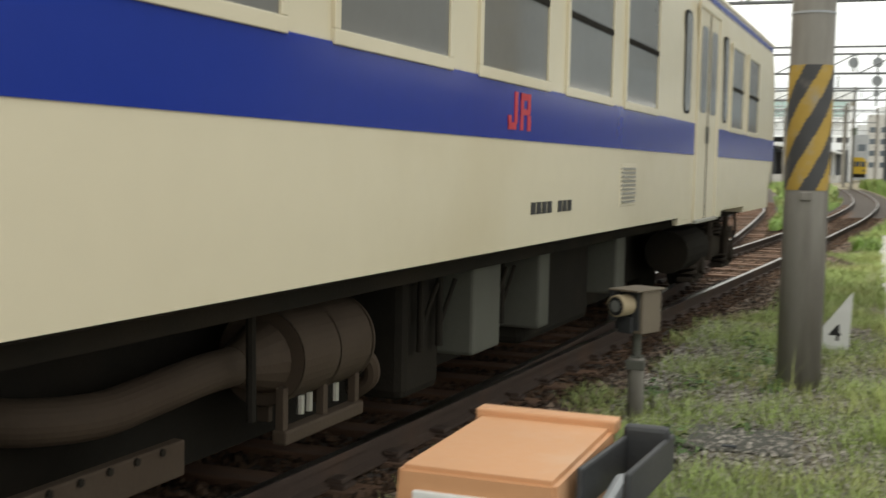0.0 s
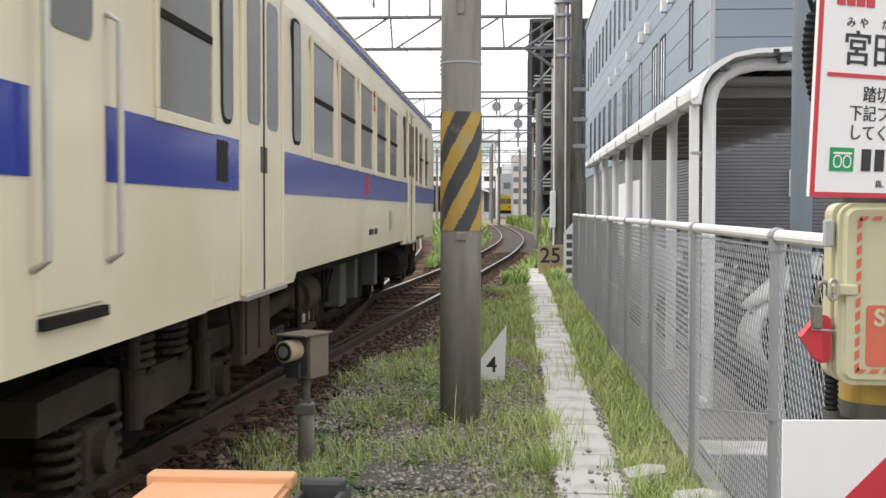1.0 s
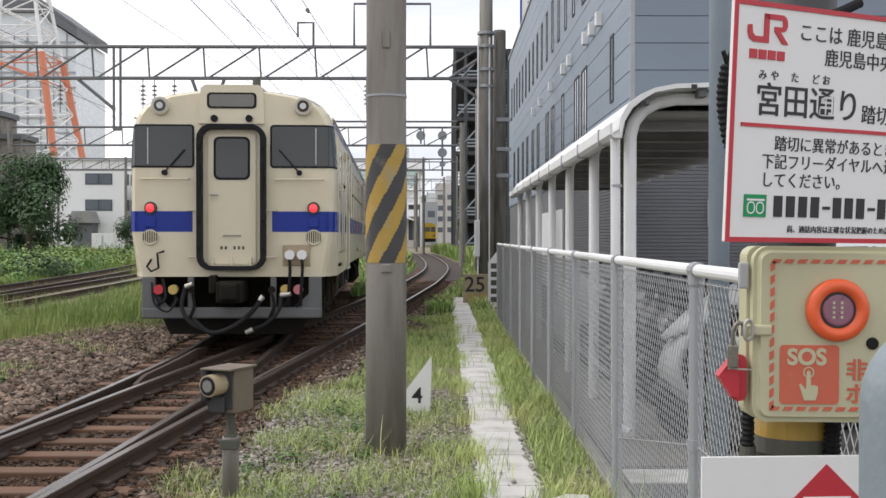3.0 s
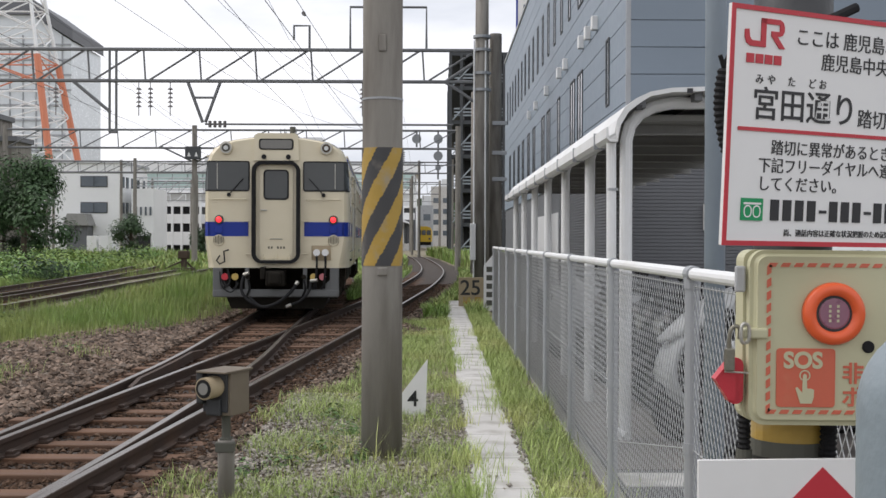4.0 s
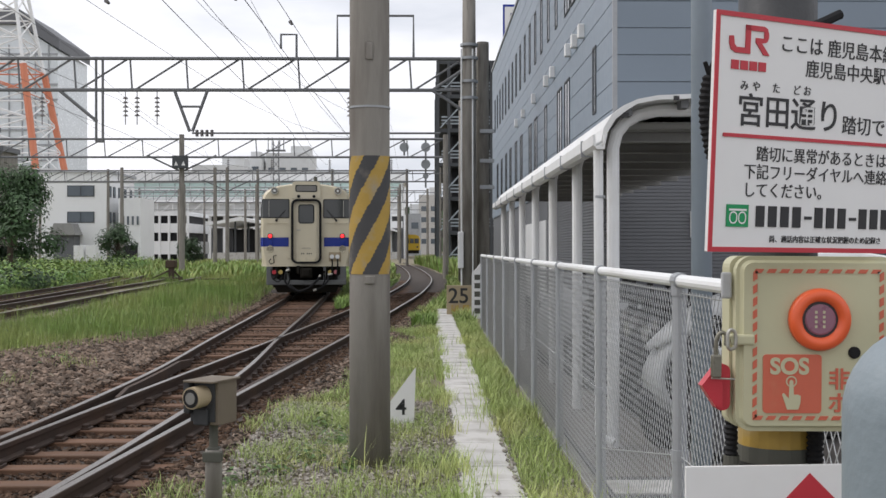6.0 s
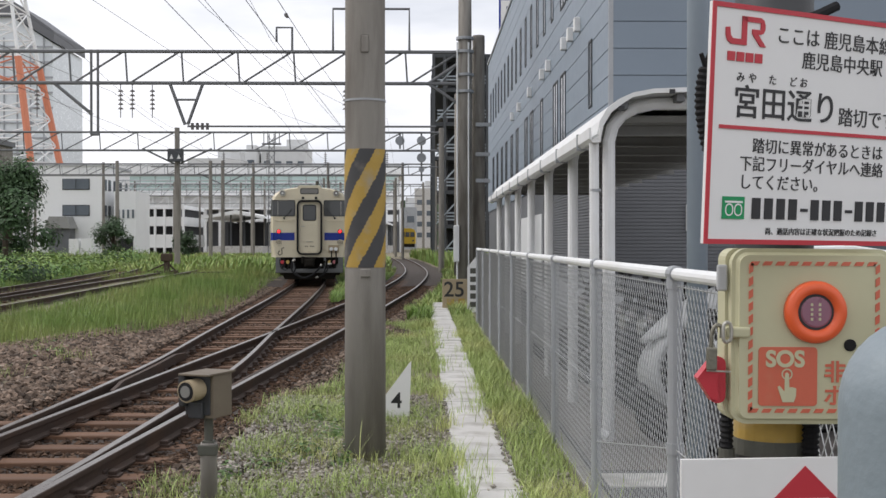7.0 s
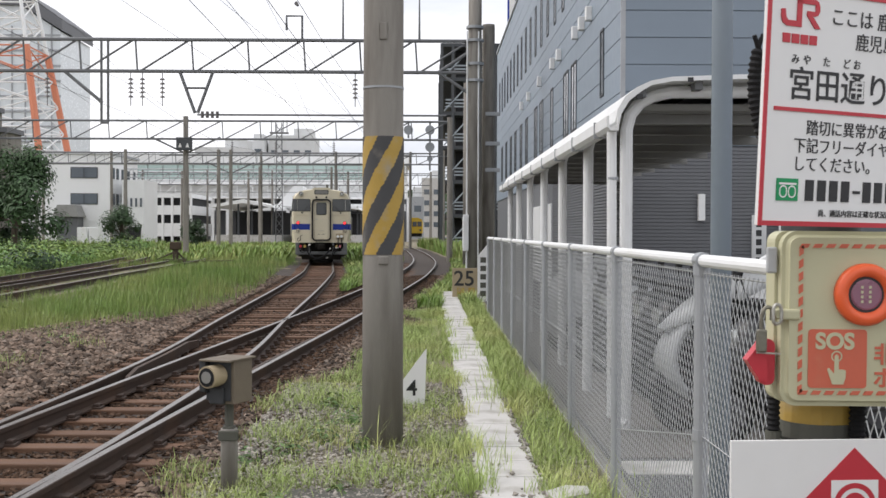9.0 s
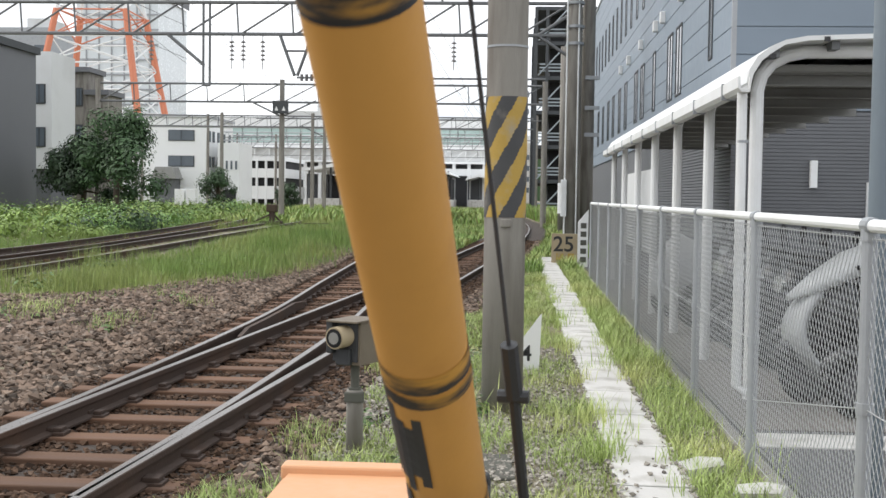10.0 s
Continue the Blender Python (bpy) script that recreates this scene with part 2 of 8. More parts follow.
    bollard=mat("weathered_steel_bollard", (0.20, 0.225, 0.245), 0.55, 0.2, var=0.15, scale=6, stain=(0.10, 0.11, 0.11), stain_amt=0.7, stain_scale=5, bump=0.1, streak=(2, 2, 0.5)),
    palesteel=mat("pale_far_steel", (0.42, 0.43, 0.44), 0.6, 0.1, var=0.1),
    bush=mat("yellow_green_shrub_leaves", (0.17, 0.25, 0.055), 0.6, var=0.3, scale=1, rnd=0.35, bump=0),
    alloy=mat("dusty_dark_alloy", (0.07, 0.07, 0.075), 0.5, 0.3, var=0.2),
    faded=mat("faded_pink_red_paint", (0.50, 0.16, 0.18), 0.5, var=0.1, scale=8),
    ochre=mat("dusty_ochre_paint", (0.50, 0.36, 0.10), 0.5, var=0.1, scale=8),
    cover=mat("grey_bike_cover", (0.42, 0.43, 0.44), 0.7, var=0.2, scale=7, bump=0.6, bump_scale=14),
)


# ---- mesh helpers ----
def part(name, bm, material, parent=None, label="", smooth=False):
    me = bpy.data.meshes.new(name)
    bm.to_mesh(me)
    bm.free()
    for m in (material if isinstance(material, (list, tuple)) else [material]):
        me.materials.append(m)
    if smooth:
        me.polygons.foreach_set("use_smooth", [True] * len(me.polygons))
    ob = new(name, me)
    ob.parent = parent
    if label:
        tagged(ob, label)
    return ob


def thing(name, label, category, m=None, group="", kind=""):
    ob = new(name)
    ob.empty_display_size = 0.1
    if m is not None:
        ob.matrix_basis = m
    return tagged(ob, label, category, group, kind)


def struct(name, bm, material, label, category, smooth=False):
    return tagged(part(name, bm, material, None, "", smooth), label, category, kind="structure")


def B():
    return bmesh.new()


def box(bm, x0, x1, y0, y1, z0, z1, bev=0.0, mi=0, rot=None):
    r = bmesh.ops.create_cube(bm, size=1)
    vs = r["verts"]
    m = Matrix.Translation(((x0 + x1) / 2, (y0 + y1) / 2, (z0 + z1) / 2)) @ Matrix.Diagonal((abs(x1 - x0), abs(y1 - y0), abs(z1 - z0), 1))
    bmesh.ops.transform(bm, matrix=(rot @ m) if rot is not None else m, verts=vs)
    fs = {f for v in vs for f in v.link_faces}
    for f in fs:
        f.material_index = mi
    if bev:
        es = list({e for v in vs for e in v.link_edges})
        r2 = bmesh.ops.bevel(bm, geom=es, offset=bev, segments=2, profile=0.5, affect="EDGES")
        for f in r2["faces"]:
            f.material_index = mi
    return bm


def tube(bm, a, b, r, r2=None, seg=10, mi=0, caps=True):
    a, b = Vector(a), Vector(b)
    d = b - a
    q = d.to_track_quat("Z", "Y").to_matrix().to_4x4()
    res = bmesh.ops.create_cone(bm, cap_ends=caps, segments=seg, radius1=r, radius2=r if r2 is None else r2, depth=d.length)
    bmesh.ops.transform(bm, matrix=Matrix.Translation((a + b) / 2) @ q, verts=res["verts"])
    for f in {f for v in res["verts"] for f in v.link_faces}:
        f.material_index = mi
    return bm


def pipe(bm, pts, r, seg=8, mi=0):
    """One continuous tube swept along points."""
    P = [Vector(p) for p in pts]
    rings, side = [], None
    for i, p in enumerate(P):
        d = (P[min(i + 1, len(P) - 1)] - P[max(i - 1, 0)]).normalized()
        if side is None:
            side = d.orthogonal().normalized()
        side = (side - d * side.dot(d)).normalized()
        up = d.cross(side)
        rings.append([bm.verts.new(p + (side * math.cos(2 * math.pi * k / seg) + up * math.sin(2 * math.pi * k / seg)) * r) for k in range(seg)])
    fs = [bm.faces.new(rings[0][::-1]), bm.faces.new(rings[-1])]
    for a, b in zip(rings, rings[1:]):
        for k in range(seg):
            fs.append(bm.faces.new((a[k], a[(k + 1) % seg], b[(k + 1) % seg], b[k])))
    for f in fs:
        f.material_index = mi
    return bm


def prism(bm, outline, axis, a, b, mi=0):
    """Extrude a 2D outline along an axis from a to b."""
    def p3(u, v, w):
        return {"x": (w, u, v), "y": (u, w, v), "z": (u, v, w)}[axis]
    va = [bm.verts.new(p3(u, v, a)) for u, v in outline]
    vb = [bm.verts.new(p3(u, v, b)) for u, v in outline]
    fs = [bm.faces.new(va), bm.faces.new(vb[::-1])]
    n = len(outline)
    for i in range(n):
        fs.append(bm.faces.new((va[i], vb[i], vb[(i + 1) % n], va[(i + 1) % n])))
    for f in fs:
        f.material_index = mi
    bmesh.ops.recalc_face_normals(bm, faces=fs)
    return bm


def rounded(w, h, r, n=5, cx=0.0, cy=0.0):
    pts = []
    for sx, sy, a0 in ((1, 1, 0), (-1, 1, 90), (-1, -1, 180), (1, -1, 270)):
        for i in range(n + 1):
            a = radians(a0 + 90 * i / n)
            pts.append((cx + sx * (w / 2 - r) + r * math.cos(a), cy + sy * (h / 2 - r) + r * math.sin(a)))
    return pts


def text(name, body, size, m, material, parent, depth=0.0008, align="LEFT", bold=0.012):
    cu = bpy.data.curves.new(name, "FONT")
    cu.body, cu.size, cu.extrude, cu.align_x, cu.offset = body, size, depth, align, bold * size
    ob = new(name, cu)
    cu.materials.append(material)
    ob.matrix_basis = m
    ob.parent = parent
    return ob


def curve_x(knots, y):
    """Smooth interpolation of x over y through knots."""
    ys, xs = [k[0] for k in knots], [k[1] for k in knots]
    if y <= ys[0]:
        return xs[0] + (y - ys[0]) * (xs[1] - xs[0]) / (ys[1] - ys[0])
    if y >= ys[-1]:
        return xs[-1] + (y - ys[-1]) * (xs[-1] - xs[-2]) / (ys[-1] - ys[-2])
    i = max(j for j in range(len(ys) - 1) if ys[j] <= y)
    sl = []
    for j in (i, i + 1):
        a, b = max(j - 1, 0), min(j + 1, len(ys) - 1)
        sl.append((xs[b] - xs[a]) / (ys[b] - ys[a]))
    h = ys[i + 1] - ys[i]
    s = (y - ys[i]) / h
    return (2 * s**3 - 3 * s**2 + 1) * xs[i] + (s**3 - 2 * s**2 + s) * h * sl[0] + (-2 * s**3 + 3 * s**2) * xs[i + 1] + (s**3 - s**2) * h * sl[1]


RAIL_Z = 0.06
MAIN = [(-40, -4.9), (-5, -3.52), (2, -3.22), (7.5, -2.95), (9.3, -2.90), (12, -2.86), (15, -2.89), (19.7, -3.12), (32.2, -3.67), (43.7, -4.3), (49, -4.75), (60, -5.7), (75, -7.1), (110, -10.6)]
SIDE = [(2, -3.22), (5, -3.05), (9.3, -2.77), (14.5, -2.4), (20, -2.0), (29, -1.41), (41.5, -0.73), (57, -0.37), (72.5, -0.62), (93, -1.4), (118, -2.7)]


def main_x(y):
    return curve_x(MAIN, y)


def side_x(y):
    return curve_x(SIDE, y)


# ---- ground, ballast, tracks ----
def ground_z(x, y):
    """Gentle height of the ground: flat at the track, a little bank on the far left."""
    z = ground_level(x, y)
    c = min(abs(x - main_x(y)), abs(x - side_x(y)) if 2 < y < 115 else 99)
    if c < 1.9:
        z = min(z, -0.2)
    return z


def ground_level(x, y):
    z = -0.02
    far = max(0.0, min(1.0, (-x - 5.0) / 6.0)) * max(0.0, min(1.0, (y - 5) / 20))
    return z + 0.12 * far + 0.03 * noise.noise((x * 0.3, y * 0.3, 0))


def gravel_lo(y):
    if y < 15:
        return -12.0
    return curve_x([(15, -6.4), (17, -6.15), (21, -5.3), (27, -5.0), (40, -6.0), (60, -7.6), (110, -13)], y)


def build_ground():
    bm = B()
    xs = [-400, -120, -60, -35] + [i * 1.0 for i in range(-24, -6)] + [-6 + 0.4 * i for i in range(0, 20)] + [2.2, 3, 5, 8, 14, 30, 60, 150, 400]
    ys = [-300, -60, -20, -8, -3] + [-1 + 0.6 * i for i in range(0, 60)] + [36 + 3 * i for i in range(0, 30)] + [130, 160, 220, 400, 900, 2500]
    grid = [[bm.verts.new((x, y, ground_z(x, y) if abs(x) < 40 and -10 < y < 130 else 0.0)) for x in xs] for y in ys]
    for j in range(len(ys) - 1):
        for i in range(len(xs) - 1):
            bm.faces.new((grid[j][i], grid[j][i + 1], grid[j + 1][i + 1], grid[j + 1][i]))
    struct("ground", bm, M["soil"], "weedy soil ground beside the railway tracks", "ground", True)


def ballast_lo(y):
    if y < 13:
        return -12.3
    if y < 17:
        return -12.3 + (y - 13) / 4 * 6.0
    return (gravel_lo(y) if y < 27 else main_x(y) - 1.9) - 0.25


def ballast_hi(y):
    return (side_x(y) if y > 4 else main_x(y)) + 1.62 + 0.3 * noise.noise((5.0, y * 0.4, 3))


SHOULDER = (-0.112, -0.122, -0.122, -0.122, -0.112, -0.055, -0.05)


def ballast_z(x, y):
    """Height of the stone bed: level with the ground outside, sunk between the sleepers."""
    m = main_x(y)
    if x < m - 1.4:
        s = max(0.0, min(1.0, (x - (m - 2.3)) / 0.9))
        return (ground_level(x, y) + 0.02) * (1 - s) + SHOULDER[0] * s
    f = (x - (m - 1.4)) / (ballast_hi(y) - m + 1.4) * 6
    k = max(0, min(5, int(f)))
    s = max(0.0, min(1.0, f - k))
    return SHOULDER[k] * (1 - s) + SHOULDER[k + 1] * s


def build_ballast():
    bm = B()
    ys = [-30, -10] + [-2 + 0.8 * i for i in range(0, 80)] + [62 + 4 * i for i in range(0, 18)]
    prev = None
    for y in ys:
        lo, hi, m = ballast_lo(y), ballast_hi(y), main_x(y)
        mid = min(max(lo + 0.5, m - 2.3), m - 1.5)
        xs = [lo, mid] + [m - 1.4 + (hi - m + 1.4) * k / 6 for k in range(7)]
        row = [bm.verts.new((x, y, ballast_z(x, y) - (0.05 if k in (0, 8) else 0) + 0.015 * noise.noise((x * 2, y * 2, 1)))) for k, x in enumerate(xs)]
        if prev:
            for k in range(8):
                bm.faces.new((prev[k], prev[k + 1], row[k + 1], row[k]))
        prev = row
    struct("ballast_bed", bm, M["ballast"], "brown stone ballast bed under the tracks", "ballast", True)


def stone_mesh(verts, faces, x, y, z, s, rng):
    base = len(verts)
    q = Euler((rng.uniform(0, 6), rng.uniform(0, 6), rng.uniform(0, 6))).to_matrix()
    raw = [(1, 0, 0), (-1, 0, 0), (0, 1, 0), (0, -1, 0), (0, 0, 1), (0, 0, -1)]
    for r in raw:
        v = q @ Vector([c * s * rng.uniform(0.6, 1.2) for c in r])
        verts.append((x + v.x, y + v.y, z + v.z * 0.7))
    for f in ((0, 2, 4), (2, 1, 4), (1, 3, 4), (3, 0, 4), (2, 0, 5), (1, 2, 5), (3, 1, 5), (0, 3, 5)):
        faces.append(tuple(base + i for i in f))


def build_stones():
    rng = random.Random(5)
    verts, faces = [], []
    rust_v, rust_f = [], []
    for _ in range(72000):
        y = 7.5 + 26.5 * rng.random() ** 1.2
        x = rng.uniform(max(ballast_lo(y), -10.5), main_x(y) - 1.15)
        if y > 27:
            x = main_x(y) - rng.uniform(1.15, 2.4)
        s = 0.022 + 0.045 * rng.random() ** 1.6
        stone_mesh(verts, faces, x, y, ballast_z(x, y) + s * rng.uniform(0.2, 0.75), s, rng)
    for _ in range(80000):
        y = 3.5 + 40 * rng.random() ** 1.6
        lo, hi = ballast_lo(y), ballast_hi(y) + 0.15
        if lo < main_x(y) - 3 and rng.random() < 0.62:
            lo = main_x(y) - 2.6
        x = rng.uniform(lo, hi)
        if x > side_x(y) + 1.35 and rng.random() < 0.5:
            continue
        s = (0.018 + 0.03 * rng.random() ** 1.5) * (1.15 if x < main_x(y) - 2 else 1.0)
        inside = main_x(y) - 1.2 < x < side_x(y) + 1.0
        tv, tf = (rust_v, rust_f) if inside else (verts, faces)
        stone_mesh(tv, tf, x, y, ballast_z(x, y) + s * rng.uniform(0.1, 0.35 if inside else 0.6), s * (0.85 if inside else 1.0), rng)
    me = bpy.data.meshes.new("ballast_stones")
    me.from_pydata(verts, [], faces)
    me.materials.append(M["stone"])
    tagged(new("ballast_stones", me), "loose brown and grey ballast stones beside the track", "ballast", kind="stuff")
    me = bpy.data.meshes.new("track_stones")
    me.from_pydata(rust_v, [], rust_f)
    me.materials.append(M["ruststone"])
    tagged(new("track_stones", me), "rust-stained ballast stones packed between the sleepers", "ballast", kind="stuff")


RAIL_PROFILE = [(-0.06, -0.14), (0.06, -0.14), (0.06, -0.125), (0.012, -0.11), (0.012, -0.045), (0.033, -0.035), (0.033, -0.004), (0.027, 0.0),
                (-0.027, 0.0), (-0.033, -0.004), (-0.033, -0.035), (-0.012, -0.045), (-0.012, -0.11), (-0.06, -0.125)]


def rail(name, xf, y0, y1, label, step=0.9, parent=None):
    bm = B()
    prev = None
    n = max(2, int((y1 - y0) / step))
    for i in range(n + 1):
        y = y0 + (y1 - y0) * i / n
        ring = [bm.verts.new((xf(y) + u, y, RAIL_Z + v)) for u, v in RAIL_PROFILE]
        if prev:
            for k in range(len(ring)):
                f = bm.faces.new((prev[k], ring[k], ring[(k + 1) % len(ring)], prev[(k + 1) % len(ring)]))
                f.material_index = 1 if k == 7 else 0
        prev = ring
    bmesh.ops.recalc_face_normals(bm, faces=bm.faces[:])
    return part(name, bm, [M["steel"], M["shine"]], parent)


G = 0.566
SID_A = [(10, -11.0), (24, -11.1), (32, -11.6), (50, -13.6), (80, -18.5), (110, -24)]
SID_B = [(10, -9.2), (24, -9.6), (34, -10.2), (60, -12), (100, -17)]


def build_tracks():
    tr = thing("railway_turnout", "rusty railway turnout with polished rail heads on timber sleepers", "railway track", kind="structure")
    rail("stock_rail", lambda y: main_x(y) - G, -30, 130, "", parent=tr)
    rail("stock_rail", lambda y: (main_x(y) if y < 5 else side_x(y)) + G, -30, 130, "", parent=tr)
    rail("closure_rail", lambda y: side_x(y) - G, 5.6, 130, "", parent=tr)
    rail("closure_rail", lambda y: main_x(y) + G, 5.6, 130, "", parent=tr)
    # check rails inside both running rails, ends flared
    for y0, y1, xf, sg in ((12.3, 16.5, lambda y: main_x(y) - G, 1), (12.6, 16.8, lambda y: side_x(y) + G, -1)):
        bm = B()
        prev = None
        for i in range(15):
            y = y0 + (y1 - y0) * i / 14
            e = max(0.0, 1 - min(y - y0, y1 - y) / 0.6)
            x = xf(y) + sg * (0.085 + 0.05 * e)
            ring = [bm.verts.new((x + u, y, RAIL_Z + v)) for u, v in ((-0.024, -0.13), (0.024, -0.13), (0.024, -0.012 - 0.03 * e), (-0.024, -0.012 - 0.03 * e))]
            if prev:
                for k in range(4):
                    bm.faces.new((prev[k], ring[k], ring[(k + 1) % 4], prev[(k + 1) % 4]))
            else:
                bm.faces.new(ring)
            prev = ring
        bm.faces.new(prev)
        bmesh.ops.recalc_face_normals(bm, faces=bm.faces[:])
        part("check_rail", bm, M["steel"], tr)
    sl = B()
    box(sl, -0.5, 0.5, -0.1, 0.1, -0.14, 0.0, 0.012)
    me = bpy.data.meshes.new("sleeper")
    sl.to_mesh(me)
    sl.free()
    me.materials.append(M["sleeper"])
    rng = random.Random(2)
    y, i = -6.0, 0
    while y < 62:
        xm = main_x(y)
        xs = side_x(y) if y > 5 else xm
        if xs - xm < 2.0:
            spans = [((xm - 1.05), (xs + 1.05))]
        else:
            spans = [(xm - 1.05, xm + 1.05), (xs - 1.05, xs + 1.05)]
        for a, b in spans:
            ob = new("sleeper", me)
            ob.parent = tr
            ob.matrix_basis = Matrix.LocRotScale((0.5 * (a + b) + rng.uniform(-0.05, 0.05), y + rng.uniform(-0.02, 0.02), RAIL_Z - 0.138 + (rng.uniform(-0.03, 0.0) if y > 11 else rng.uniform(-0.006, 0.004))),
                                                 Euler((0, 0, rng.uniform(-0.015, 0.015))), (b - a, 1.0, 1))
        y += 0.62
    # rail fastenings near the camera
    fb = B()
    box(fb, -0.13, 0.13, -0.07, 0.07, -0.012, 0.012, 0.004)
    box(fb, -0.11, -0.05, -0.05, 0.05, 0.012, 0.04, 0.006)
    box(fb, 0.05, 0.11, -0.05, 0.05, 0.012, 0.04, 0.006)
    fm = bpy.data.meshes.new("rail_clip")
    fb.to_mesh(fm)
    fb.free()
    fm.materials.append(M["steel"])
    y = -6.0
    while y < 28:
        if y > 4:
            for x in {round(main_x(y) - G, 3), round(side_x(y) + G, 3), round(main_x(y) + G, 3), round(side_x(y) - G, 3)}:
                ob = new("rail_clip", fm)
                ob.parent = tr
                ob.location = (x, y, RAIL_Z - 0.13)
        y += 0.62
    # second track pair far left among the grass
    t2 = thing("siding_track", "rusty unused siding rails half sunk in grass", "railway track", kind="structure")
    for off in (-G, G):
        rail("siding_rail", lambda y, o=off: curve_x(SID_A, y) + o, 8, 105, "", 2.0, t2).location.z = 0.2
    for off in (-G, G):
        rail("siding_rail", lambda y, o=off: curve_x(SID_B, y) + o, 8, 70, "", 2.0, t2).location.z = 0.17
    bm = B()
    y = 10.0
    while y < 70:
        x = curve_x(SID_A, y)
        box(bm, x - 1.05, x + 1.05, y - 0.1, y + 0.1, 0.02, 0.13)
        y += 0.75
    part("siding_sleeper", bm, M["sleeper"], t2)


# ---- diesel railcar ----
TRAIN_Y = [(-1, -10.2), (0.0, -3.72), (0.5, -0.40), (1.0, 2.82), (1.5, 5.95), (2.0, 9.3), (2.5, 12.7), (4.5, 26.35), (5.5, 33.05), (7.5, 46.3), (8.5, 52.9), (9.5, 59.5), (10.0, 62.8), (12, 76)]


def side_outline():
    """Body cross-section, half to half, z over the rail head."""
    half = [(1.43, 1.045), (1.433, 1.25), (1.435, 1.6), (1.435, 1.9), (1.43, 2.6), (1.415, 2.9), (1.385, 3.12), (1.33, 3.26), (1.24, 3.37), (1.10, 3.455), (0.88, 3.52), (0.55, 3.57), (0.25, 3.595)]
    return [(-x, z) for x, z in half] + [(0, 3.6)] + half[::-1]


def tuck(y, z):
    """The cab's lower corners draw in towards the apron."""
    along = max(0.0, 1 - min(y, LEN - y) / 0.6)
    return 1 - 0.075 * along * max(0.0, min(1.0, (1.58 - z) / 0.55))


LEN = 20.9


